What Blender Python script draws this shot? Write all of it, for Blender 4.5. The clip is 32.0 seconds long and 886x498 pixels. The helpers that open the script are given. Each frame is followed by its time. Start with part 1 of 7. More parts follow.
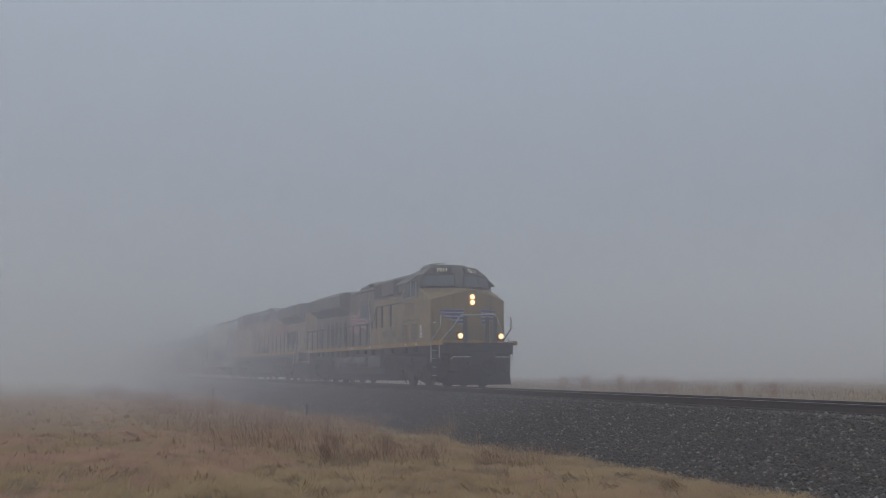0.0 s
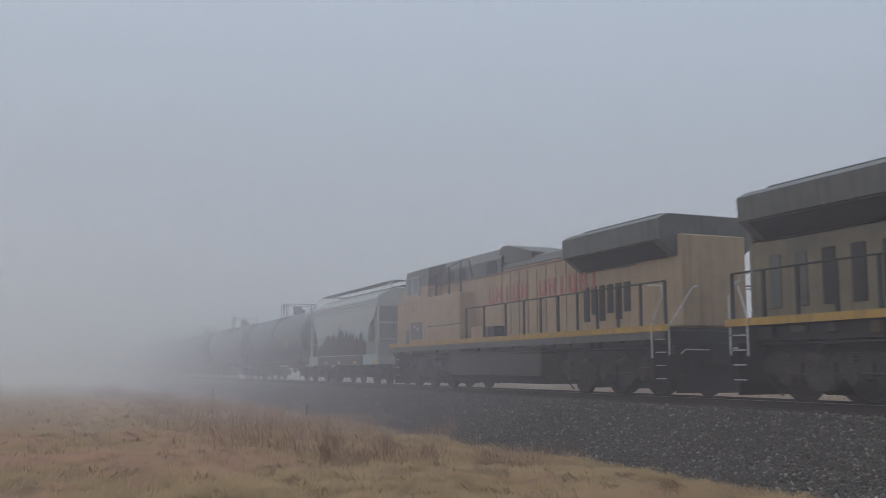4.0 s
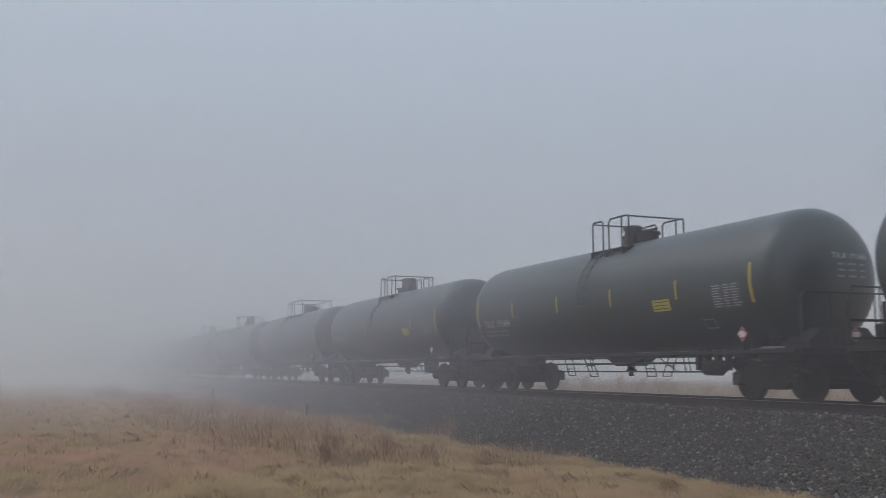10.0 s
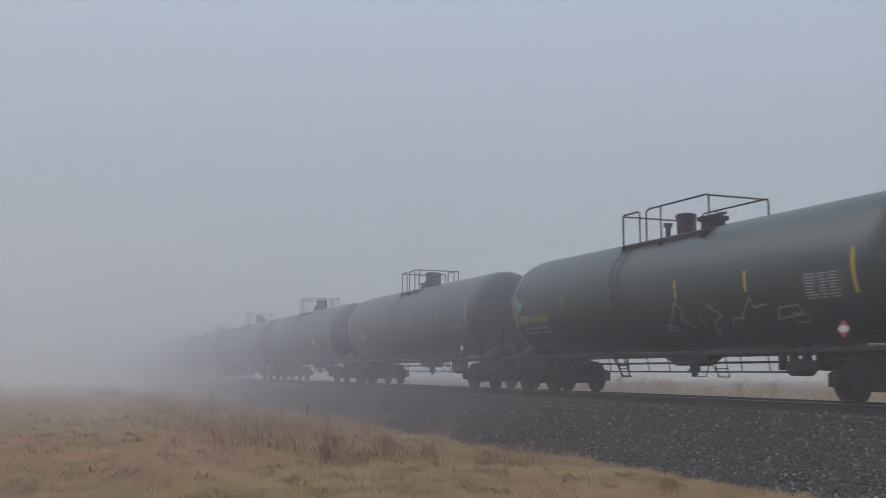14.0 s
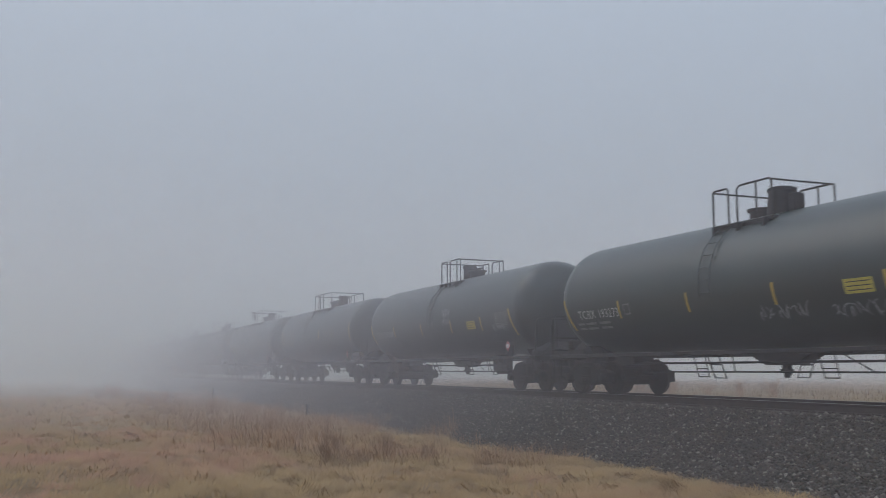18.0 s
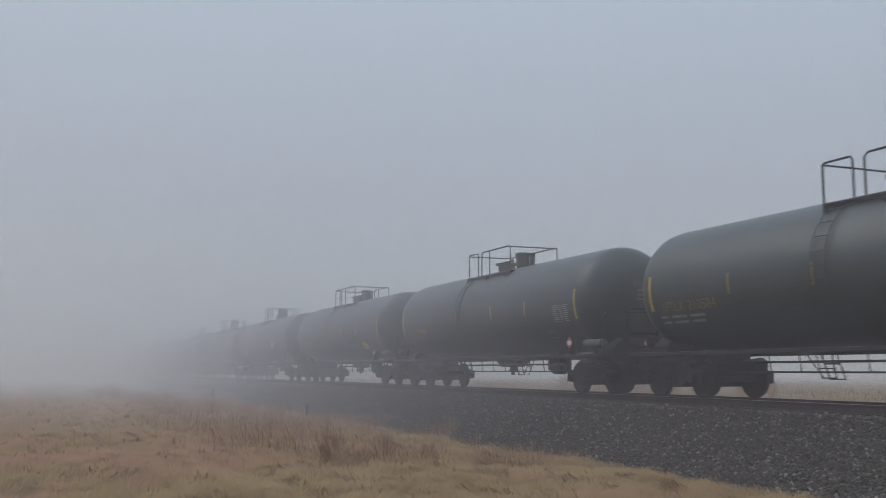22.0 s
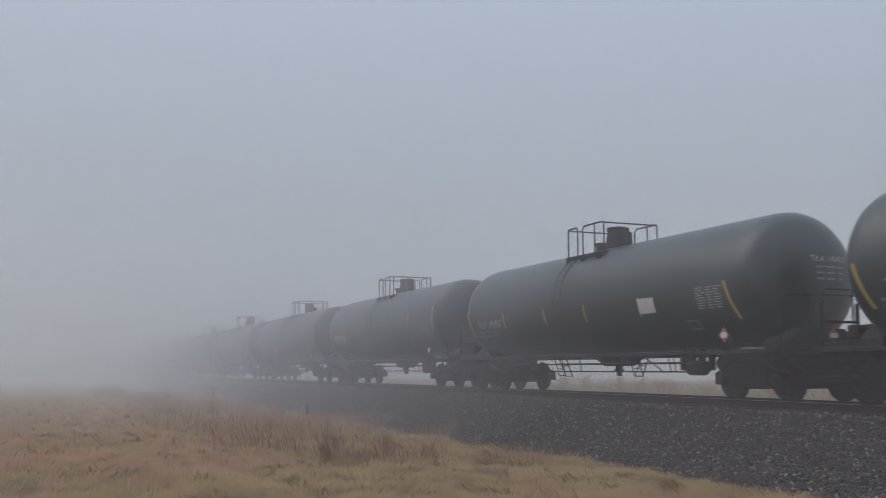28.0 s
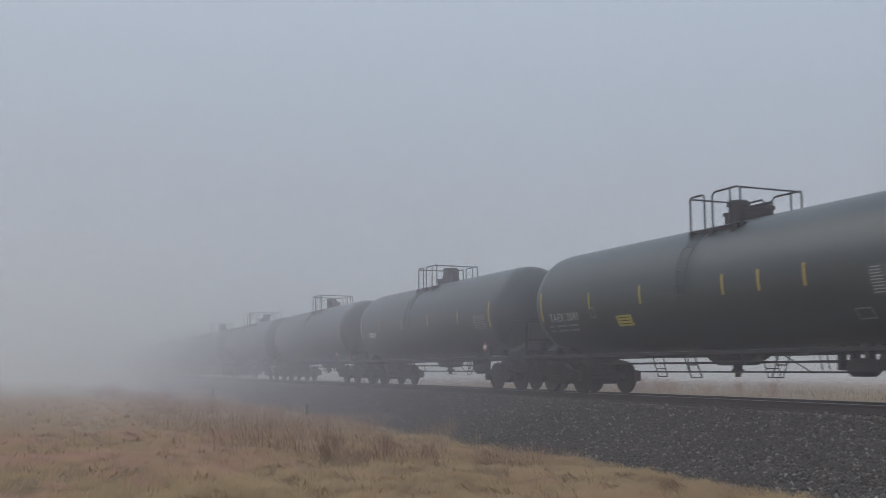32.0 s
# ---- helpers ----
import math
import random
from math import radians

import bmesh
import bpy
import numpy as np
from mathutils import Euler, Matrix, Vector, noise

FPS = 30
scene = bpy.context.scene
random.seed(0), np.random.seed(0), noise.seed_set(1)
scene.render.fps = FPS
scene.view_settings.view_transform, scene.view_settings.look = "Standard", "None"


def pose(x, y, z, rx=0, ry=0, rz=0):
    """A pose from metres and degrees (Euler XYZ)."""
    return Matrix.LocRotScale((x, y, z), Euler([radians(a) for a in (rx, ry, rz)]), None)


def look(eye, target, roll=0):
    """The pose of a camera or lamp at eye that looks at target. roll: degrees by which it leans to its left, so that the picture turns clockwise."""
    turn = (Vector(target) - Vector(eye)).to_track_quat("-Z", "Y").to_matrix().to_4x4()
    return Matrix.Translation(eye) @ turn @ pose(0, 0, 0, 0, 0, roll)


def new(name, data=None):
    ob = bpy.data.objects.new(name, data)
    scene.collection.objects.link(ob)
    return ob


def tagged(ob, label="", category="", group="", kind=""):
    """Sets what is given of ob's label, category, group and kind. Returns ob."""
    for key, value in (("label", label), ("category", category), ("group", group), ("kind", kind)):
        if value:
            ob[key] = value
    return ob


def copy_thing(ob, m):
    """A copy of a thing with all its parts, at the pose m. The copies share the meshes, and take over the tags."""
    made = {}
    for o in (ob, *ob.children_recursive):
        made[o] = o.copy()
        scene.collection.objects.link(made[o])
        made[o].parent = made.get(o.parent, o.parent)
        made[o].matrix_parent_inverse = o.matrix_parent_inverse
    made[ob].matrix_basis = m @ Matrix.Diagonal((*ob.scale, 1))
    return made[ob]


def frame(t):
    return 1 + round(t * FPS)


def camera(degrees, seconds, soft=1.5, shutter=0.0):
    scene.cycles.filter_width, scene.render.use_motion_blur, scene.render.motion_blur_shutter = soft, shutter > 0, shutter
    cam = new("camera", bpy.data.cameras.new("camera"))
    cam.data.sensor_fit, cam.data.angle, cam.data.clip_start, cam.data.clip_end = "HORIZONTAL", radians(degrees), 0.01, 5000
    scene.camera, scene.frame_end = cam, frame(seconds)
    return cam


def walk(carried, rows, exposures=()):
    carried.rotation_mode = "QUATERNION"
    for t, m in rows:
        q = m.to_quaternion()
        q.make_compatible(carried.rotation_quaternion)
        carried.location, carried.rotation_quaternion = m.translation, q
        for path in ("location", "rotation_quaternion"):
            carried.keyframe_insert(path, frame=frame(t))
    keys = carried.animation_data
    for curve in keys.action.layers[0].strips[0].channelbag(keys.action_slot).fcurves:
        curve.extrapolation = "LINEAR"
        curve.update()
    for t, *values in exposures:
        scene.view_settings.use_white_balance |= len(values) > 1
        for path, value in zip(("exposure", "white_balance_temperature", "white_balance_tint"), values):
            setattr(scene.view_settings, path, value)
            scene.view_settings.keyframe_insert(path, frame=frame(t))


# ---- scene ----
# Railway track along x, rail top at z = 0, centre line y = 0. The train runs towards +x.
cam = camera(48.91, 32.0, soft=0.85, shutter=0.25)
EYE = (0.0, -15.62, 0.63)
YAW, PITCH = radians(22.59), radians(7.08)
AIM = (EYE[0] - 50 * math.cos(YAW) * math.cos(PITCH), EYE[1] + 50 * math.sin(YAW) * math.cos(PITCH), EYE[2] + 50 * math.sin(PITCH))
walk(cam, [(0.0, look(EYE, AIM)), (32.0, look(EYE, AIM))],
     exposures=[(0.0, -0.34), (1.0, -0.21), (1.5, -0.06), (2.0, 0.0), (32.0, 0.0)])

# ---- sky, sun, fog ----
world = bpy.data.worlds.new("overcast_sky")
scene.world = world
world.use_nodes = True
wt = world.node_tree
wt.nodes.clear()
w_out = wt.nodes.new("ShaderNodeOutputWorld")
w_bg = wt.nodes.new("ShaderNodeBackground")
w_sky = wt.nodes.new("ShaderNodeTexSky")
w_sky.sky_type = "NISHITA"
w_sky.sun_disc = False
w_sky.sun_elevation = radians(46.7)
w_sky.sun_rotation = radians(225)
w_sky.dust_density = 4.0
# an overcast dome: brightest overhead, a third as bright at the horizon, with a little of the clear sky's hue
w_tc = wt.nodes.new("ShaderNodeTexCoord")
w_xyz = wt.nodes.new("ShaderNodeSeparateXYZ")
wt.links.new(w_tc.outputs["Generated"], w_xyz.inputs[0])
w_up = wt.nodes.new("ShaderNodeMapRange")
w_up.inputs[1].default_value, w_up.inputs[2].default_value = 0.0, 1.0
w_up.inputs[3].default_value, w_up.inputs[4].default_value = 0.40, 1.0
wt.links.new(w_xyz.outputs["Z"], w_up.inputs[0])
w_dome = wt.nodes.new("ShaderNodeVectorMath")
w_dome.operation = "SCALE"
w_dome.inputs[0].default_value = (0.83, 0.958, 1.155)
wt.links.new(w_up.outputs[0], w_dome.inputs[3])
w_mul = wt.nodes.new("ShaderNodeVectorMath")
w_mul.operation = "SCALE"
w_mul.inputs[3].default_value = 0.01
wt.links.new(w_sky.outputs[0], w_mul.inputs[0])
w_add = wt.nodes.new("ShaderNodeVectorMath")
w_add.operation = "ADD"
wt.links.new(w_dome.outputs[0], w_add.inputs[0])
wt.links.new(w_mul.outputs[0], w_add.inputs[1])
wt.links.new(w_add.outputs[0], w_bg.inputs[0])
w_bg.inputs[1].default_value = 0.825
wt.links.new(w_bg.outputs[0], w_out.inputs[0])

sun_data = bpy.data.lights.new("sun", "SUN")
sun_data.energy, sun_data.angle, sun_data.color = 0.45, radians(50), (1.0, 0.92, 0.88)
sun = new("sun", sun_data)
sun.matrix_world = look((-60, -60, 90), (0, 0, 0))
scene.cycles.volume_bounces = 3


def fog_material(name, density):
    m = bpy.data.materials.new(name)
    m.use_nodes = True
    nt = m.node_tree
    nt.nodes.clear()
    out = nt.nodes.new("ShaderNodeOutputMaterial")
    sc = nt.nodes.new("ShaderNodeVolumeScatter")
    sc.inputs["Color"].default_value = (0.990, 0.930, 0.978, 1)
    sc.inputs["Density"].default_value = density
    sc.inputs["Anisotropy"].default_value = 0.05
    nt.links.new(sc.outputs[0], out.inputs["Volume"])
    return m


# the fog thickens towards the far end of the line: (x from, x to, half width, top, added density per metre)
FOG_BANKS = ((120.0, -900.0, 500.0, 15.0, 0.0056), (-23.0, -895.0, 495.0, 13.5, 0.0120), (-52.0, -890.0, 490.0, 12.0, 0.0080))

# ---- materials ----
def material(name, base, second=None, rough=0.6, metal=0.0, scale=4.0, detail=6.0, bump=0.0, bump_scale=60.0, island=None, random_mix=0.0,
             stretch=(1, 1, 1), coat=0.0, spec=0.5, third=None, third_scale=0.7, third_amount=0.5, streak=None, uneven=1.0):
    """Two colours mixed by fine noise, a third by large stains, optional vertical streaks, relief by a fine noise."""
    m = bpy.data.materials.new(name)
    m.use_nodes = True
    nt = m.node_tree
    bsdf = nt.nodes["Principled BSDF"]
    bsdf.inputs["Roughness"].default_value = rough
    bsdf.inputs["Metallic"].default_value = metal
    bsdf.inputs["Coat Weight"].default_value = coat
    bsdf.inputs["Specular IOR Level"].default_value = spec
    tc = nt.nodes.new("ShaderNodeTexCoord")
    mp = nt.nodes.new("ShaderNodeMapping")
    mp.inputs["Scale"].default_value = stretch
    nt.links.new(tc.outputs["Object"], mp.inputs[0])

    def noise_fac(s, lo, hi, d=detail):
        n = nt.nodes.new("ShaderNodeTexNoise")
        n.inputs["Scale"].default_value = s
        n.inputs["Detail"].default_value = d
        n.inputs["Roughness"].default_value = 0.65
        nt.links.new(mp.outputs[0], n.inputs["Vector"])
        r = nt.nodes.new("ShaderNodeMapRange")
        r.inputs[1].default_value, r.inputs[2].default_value = lo, hi
        nt.links.new(n.outputs["Fac"], r.inputs[0])
        return r.outputs[0]

    def blend(fac, a, b):
        x = nt.nodes.new("ShaderNodeMix")
        x.data_type = "RGBA"
        if isinstance(fac, float):
            x.inputs[0].default_value = fac
        else:
            nt.links.new(fac, x.inputs[0])
        for k, v in ((6, a), (7, b)):
            if isinstance(v, tuple):
                x.inputs[k].default_value = (*v, 1)
            else:
                nt.links.new(v, x.inputs[k])
        return x.outputs[2]

    second = second or tuple(c * 0.75 for c in base)
    col = blend(noise_fac(scale, 0.35, 0.65), base, second)
    if island:
        g = nt.nodes.new("ShaderNodeNewGeometry")
        ramp = nt.nodes.new("ShaderNodeValToRGB")
        while len(ramp.color_ramp.elements) < len(island):
            ramp.color_ramp.elements.new(0.5)
        for i, c in enumerate(island):
            ramp.color_ramp.elements[i].position = i / (len(island) - 1)
            ramp.color_ramp.elements[i].color = (*c, 1)
        nt.links.new(g.outputs["Random Per Island"], ramp.inputs[0])
        col = blend(0.5, col, ramp.outputs[0])
    if third:
        f = noise_fac(third_scale, 0.48, 0.72, 4.0)
        mu = nt.nodes.new("ShaderNodeMath")
        mu.operation = "MULTIPLY"
        mu.inputs[1].default_value = third_amount
        nt.links.new(f, mu.inputs[0])
        col = blend(mu.outputs[0], col, third)
    if streak:
        sm = nt.nodes.new("ShaderNodeMapping")
        sm.inputs["Scale"].default_value = (5.0, 5.0, 0.22)
        nt.links.new(tc.outputs["Object"], sm.inputs[0])
        n = nt.nodes.new("ShaderNodeTexNoise")
        n.inputs["Scale"].default_value = 1.6
        n.inputs["Detail"].default_value = 5.0
        nt.links.new(sm.outputs[0], n.inputs["Vector"])
        r = nt.nodes.new("ShaderNodeMapRange")
        r.inputs[1].default_value, r.inputs[2].default_value, r.inputs[4].default_value = 0.48, 0.75, 0.65
        nt.links.new(n.outputs["Fac"], r.inputs[0])
        col = blend(r.outputs[0], col, streak)
    nt.links.new(col, bsdf.inputs["Base Color"])
    if random_mix:
        oi = nt.nodes.new("ShaderNodeObjectInfo")
        hv = nt.nodes.new("ShaderNodeHueSaturation")
        mr = nt.nodes.new("ShaderNodeMapRange")
        mr.inputs[3].default_value, mr.inputs[4].default_value = 1 - random_mix, 1 + random_mix
        nt.links.new(oi.outputs["Random"], mr.inputs[0])
        nt.links.new(mr.outputs[0], hv.inputs["Value"])
        nt.links.new(col, hv.inputs["Color"])
        nt.links.new(hv.outputs[0], bsdf.inputs["Base Color"])
    rr = nt.nodes.new("ShaderNodeMapRange")
    rr.inputs[3].default_value, rr.inputs[4].default_value = max(0.05, rough - 0.1 * uneven), min(1.0, rough + 0.12 * uneven)
    nt.links.new(noise_fac(scale * 2.3, 0.3, 0.7), rr.inputs[0])
    nt.links.new(rr.outputs[0], bsdf.inputs["Roughness"])
    if bump:
        bn = nt.nodes.new("ShaderNodeTexNoise")
        bn.inputs["Scale"].default_value = bump_scale
        bn.inputs["Detail"].default_value = 4.0
        nt.links.new(tc.outputs["Object"], bn.inputs["Vector"])
        bp = nt.nodes.new("ShaderNodeBump")
        bp.inputs["Strength"].default_value = bump
        bp.inputs["Distance"].default_value = 0.02
        nt.links.new(bn.outputs["Fac"], bp.inputs["Height"])
        nt.links.new(bp.outputs[0], bsdf.inputs["Normal"])
    return m


def glow(name, colour, strength):
    m = bpy.data.materials.new(name)
    m.use_nodes = True
    b = m.node_tree.nodes["Principled BSDF"]
    b.inputs["Base Color"].default_value = (*colour, 1)
    b.inputs["Emission Color"].default_value = (*colour, 1)
    b.inputs["Emission Strength"].default_value = strength
    return m


TANK_BLACK = material("tank_black_paint", (0.0165, 0.031, 0.0265), (0.0125, 0.0225, 0.0195), rough=0.33, spec=0.85, uneven=0.15, detail=3.0, scale=1.1,
                      third=(0.034, 0.039, 0.033), third_scale=0.35, third_amount=0.5, streak=(0.027, 0.033, 0.029))
RUNNING_GEAR = material("running_gear_grime", (0.013, 0.0115, 0.0095), (0.021, 0.0175, 0.0135), rough=0.85, scale=7, bump=0.2, bump_scale=40)
TRUCK_DUST = material("truck_casting_dusty", (0.052, 0.045, 0.036), (0.030, 0.026, 0.021), rough=0.85, scale=6, bump=0.2, bump_scale=40, third=(0.085, 0.068, 0.050), third_scale=2.5, third_amount=0.5)
BLACK_STEEL = material("black_steel", (0.012, 0.0125, 0.0125), (0.022, 0.020, 0.019), rough=0.65, scale=9, bump=0.05)
WHEEL_STEEL = material("wheel_steel", (0.022, 0.018, 0.0145), (0.036, 0.028, 0.022), rough=0.7, metal=0.3, scale=11, bump=0.1)
RAIL_WEB = material("rail_rust", (0.060, 0.040, 0.030), (0.038, 0.029, 0.025), rough=0.8, scale=5, bump=0.15)
RAIL_HEAD = material("rail_head_polished", (0.36, 0.35, 0.35), (0.26, 0.26, 0.26), rough=0.3, metal=0.9, scale=9)
TIE_WOOD = material("creosoted_tie", (0.040, 0.034, 0.030), (0.065, 0.055, 0.048), rough=0.9, scale=8, stretch=(3, 0.5, 3), bump=0.4, bump_scale=25, random_mix=0.35)
STENCIL_GREY = material("stencil_grey", (0.10, 0.10, 0.098), (0.16, 0.16, 0.155), rough=0.6, scale=14)
STENCIL = material("stencil_white", (0.62, 0.62, 0.60), (0.42, 0.42, 0.41), rough=0.6, scale=14)
STENCIL_WORN = material("stencil_worn", (0.46, 0.46, 0.45), (0.30, 0.30, 0.295), rough=0.65, scale=16)
STENCIL_DIM = material("stencil_faded", (0.30, 0.30, 0.29), (0.18, 0.185, 0.18), rough=0.7, scale=18)
STENCIL_GHOST = material("stencil_nearly_gone", (0.125, 0.125, 0.12), (0.07, 0.07, 0.07), rough=0.7, scale=18)
STENCIL_YELLOW = material("stencil_yellow", (0.30, 0.205, 0.035), (0.17, 0.125, 0.035), rough=0.6, scale=14)
REFLECT_YELLOW = material("reflective_yellow_tape", (0.56, 0.38, 0.055), (0.42, 0.30, 0.06), rough=0.45, scale=14)
NOTICE_PINK = material("faded_red_notice", (0.52, 0.14, 0.13), (0.58, 0.24, 0.22), rough=0.6, scale=14)
PLACARD_WHITE = material("placard_white", (0.75, 0.72, 0.70), (0.6, 0.56, 0.55), rough=0.5, scale=12)
PLACARD_RED = material("placard_red", (0.46, 0.10, 0.09), (0.40, 0.11, 0.10), rough=0.5, scale=12)
PLACARD_YELLOW = material("placard_yellow", (0.62, 0.52, 0.06), (0.45, 0.38, 0.06), rough=0.5, scale=12)
YELLOW_NEW = material("loco_yellow_grimy", (0.36, 0.243, 0.082), (0.27, 0.186, 0.072), rough=0.4, scale=2.2, bump=0.03, bump_scale=12,
                      third=(0.105, 0.088, 0.05), third_scale=0.45, third_amount=0.9, streak=(0.11, 0.086, 0.048))
YELLOW_SOOT = material("loco_yellow_sooty", (0.23, 0.18, 0.10), (0.165, 0.134, 0.080), rough=0.55, scale=2.0, bump=0.03, bump_scale=12,
                       third=(0.092, 0.080, 0.058), third_scale=0.55, third_amount=0.9, streak=(0.10, 0.086, 0.060))
ROOF_SOOT = material("hood_roof_sooty", (0.128, 0.118, 0.094), (0.092, 0.085, 0.068), rough=0.5, scale=3, third=(0.13, 0.105, 0.062), third_scale=0.6, third_amount=0.6, streak=(0.05, 0.046, 0.036))
YELLOW_OLD = material("loco_yellow_faded", (0.47, 0.33, 0.195), (0.385, 0.275, 0.165), rough=0.6, scale=2.2, bump=0.03, bump_scale=12,
                      third=(0.22, 0.15, 0.085), third_scale=0.8, third_amount=0.5, streak=(0.24, 0.165, 0.09))
STRIPE_YELLOW = material("sill_stripe_yellow", (0.52, 0.29, 0.03), (0.36, 0.21, 0.04), rough=0.5, scale=4, streak=(0.2, 0.13, 0.05))
LOCO_GREY = material("loco_grey_grimy", (0.112, 0.108, 0.094), (0.078, 0.075, 0.064), rough=0.45, scale=3, streak=(0.035, 0.033, 0.03))
RADIATOR_DARK = material("radiator_grille_dark", (0.022, 0.022, 0.022), (0.035, 0.032, 0.03), rough=0.8, scale=10, bump=0.3, bump_scale=60)
FUEL_GREY = material("fuel_tank_grey", (0.058, 0.052, 0.046), (0.036, 0.031, 0.027), rough=0.7, scale=3, streak=(0.035, 0.03, 0.026))
RED_LINE = material("red_line_paint", (0.23, 0.095, 0.065), (0.16, 0.08, 0.055), rough=0.5, scale=6)
RED_DULL = material("red_numerals_grimy", (0.20, 0.062, 0.045), (0.16, 0.075, 0.045), rough=0.55, scale=6)
FADED_BLUE = material("emblem_blue_worn", (0.12, 0.115, 0.14), (0.16, 0.13, 0.10), rough=0.6, scale=6)
FADED_FIELD = material("emblem_field_worn", (0.24, 0.19, 0.12), (0.19, 0.14, 0.09), rough=0.6, scale=6)
RED_LETTER = material("red_lettering", (0.30, 0.06, 0.05), (0.24, 0.06, 0.05), rough=0.55, scale=6)
BLUE_PAINT = material("emblem_blue", (0.075, 0.08, 0.27), (0.06, 0.065, 0.19), rough=0.5, scale=6)
FLAG_WHITE = material("mural_white", (0.52, 0.48, 0.43), (0.40, 0.36, 0.32), rough=0.6, scale=5)
FLAG_RED = material("mural_red", (0.36, 0.095, 0.08), (0.27, 0.08, 0.065), rough=0.6, scale=5)
FLAG_BLUE = material("mural_blue", (0.075, 0.10, 0.125), (0.06, 0.08, 0.09), rough=0.6, scale=5)
RAIL_WHITE = material("handrail_silver_paint", (0.62, 0.62, 0.60), (0.40, 0.40, 0.39), rough=0.45, scale=14)
# base colour raised to stand for bright sky mirrored in the panes
GLASS_SKY_TINT = material("window_glass_sky_tint", (0.125, 0.145, 0.138), (0.095, 0.11, 0.106), rough=0.08, scale=2, spec=0.8)
WINDOW_GREY = material("window_frame_alu", (0.35, 0.35, 0.34), rough=0.45, metal=0.4, scale=12)
HOPPER_GREY = material("hopper_grey_paint", (0.46, 0.475, 0.445), (0.38, 0.39, 0.365), rough=0.42, scale=2.5, bump=0.03, bump_scale=10,
                       third=(0.30, 0.30, 0.275), third_scale=0.7, third_amount=0.35, streak=(0.34, 0.345, 0.32))
HOPPER_ROOF = material("hopper_roof_grey", (0.46, 0.46, 0.44), (0.36, 0.36, 0.34), rough=0.5, scale=3)
SPRAY_DARK = material("spray_dark_brown", (0.030, 0.023, 0.019), (0.020, 0.018, 0.017), rough=0.6, scale=3, third=(0.050, 0.033, 0.026), third_scale=2.0, third_amount=0.6)
SPRAY_LIME = material("spray_lime_olive", (0.21, 0.21, 0.075), (0.13, 0.13, 0.05), rough=0.6, scale=6)
SPRAY_RUST = material("spray_rust_brown", (0.10, 0.055, 0.042), (0.065, 0.04, 0.034), rough=0.6, scale=6)
SPRAY_BLACK = material("spray_black", (0.018, 0.017, 0.018), (0.03, 0.028, 0.027), rough=0.6, scale=6)
SPRAY_TEAL = material("spray_teal", (0.20, 0.43, 0.47), (0.34, 0.50, 0.52), rough=0.6, scale=6)
SPRAY_OLIVE = material("spray_olive_yellow", (0.135, 0.125, 0.045), (0.08, 0.076, 0.036), rough=0.6, scale=6)
SPRAY_WHITE = material("spray_pale", (0.34, 0.35, 0.35), (0.20, 0.21, 0.21), rough=0.6, scale=5)
SPRAY_PALE = material("spray_pale_blue", (0.42, 0.52, 0.54), (0.34, 0.42, 0.44), rough=0.6, scale=5)
SPRAY_DIM = material("spray_faint", (0.085, 0.095, 0.095), (0.05, 0.056, 0.055), rough=0.5, scale=5)
BROWN_DARK = material("dark_brown", (0.11, 0.075, 0.035), (0.07, 0.052, 0.032), rough=0.7, scale=8)
LETTER_FADED = material("letter_red_faded", (0.40, 0.085, 0.07), (0.40, 0.14, 0.095), rough=0.6, scale=5)
# pale line along the upper edges of the nose
EDGE_PALE = material("pale_edge_paint", (0.55, 0.46, 0.26), (0.42, 0.35, 0.2), rough=0.7, scale=8)
LAMP_GLOW = glow("lamp_glow_warm", (1.0, 0.80, 0.46), 2.6)
# emission on a ring that imitates the orange halo about each lens
LAMP_HALO = glow("lamp_halo_glow", (1.0, 0.50, 0.16), 0.9)
BOARD_GLOW = glow("number_board_glow", (1.0, 0.93, 0.62), 0.9)
STONE = material("ballast_stone", (0.102, 0.088, 0.072), (0.060, 0.053, 0.044), rough=0.85, scale=30,
                 island=[(0.018, 0.016, 0.015), (0.052, 0.046, 0.039), (0.090, 0.075, 0.060), (0.165, 0.136, 0.106), (0.055, 0.051, 0.046), (0.185, 0.130, 0.096), (0.085, 0.079, 0.070), (0.60, 0.55, 0.47)])
BALLAST_BED = material("ballast_bed", (0.056, 0.050, 0.043), (0.030, 0.027, 0.024), rough=0.95, scale=26, bump=1.0, bump_scale=22,
                       third=(0.11, 0.086, 0.062), third_scale=0.6, third_amount=0.5)
SOIL = material("dry_grass_ground", (0.34, 0.24, 0.12), (0.20, 0.14, 0.075), rough=0.95, scale=7, bump=0.8, bump_scale=14,
                third=(0.30, 0.16, 0.09), third_scale=0.22, third_amount=0.6)
GRASS = material("dry_grass_blades", (0.485, 0.322, 0.136), (0.315, 0.197, 0.088), rough=0.85, scale=3.2, third=(0.48, 0.26, 0.155), third_scale=0.35, third_amount=0.7,
                 island=[(0.26, 0.168, 0.078), (0.40, 0.263, 0.112), (0.49, 0.333, 0.145), (0.37, 0.218, 0.105), (0.58, 0.43, 0.225)])
RUST_GRASS = material("rusty_grass_blades", (0.52, 0.285, 0.17), (0.42, 0.22, 0.135), rough=0.85, scale=3,
                      island=[(0.42, 0.20, 0.12), (0.55, 0.29, 0.17), (0.52, 0.34, 0.20)])
WEED = material("brown_weed_stems", (0.44, 0.265, 0.15), (0.35, 0.21, 0.12), rough=0.85, scale=2,
                island=[(0.26, 0.15, 0.09), (0.38, 0.23, 0.13), (0.56, 0.37, 0.20), (0.42, 0.215, 0.12)])
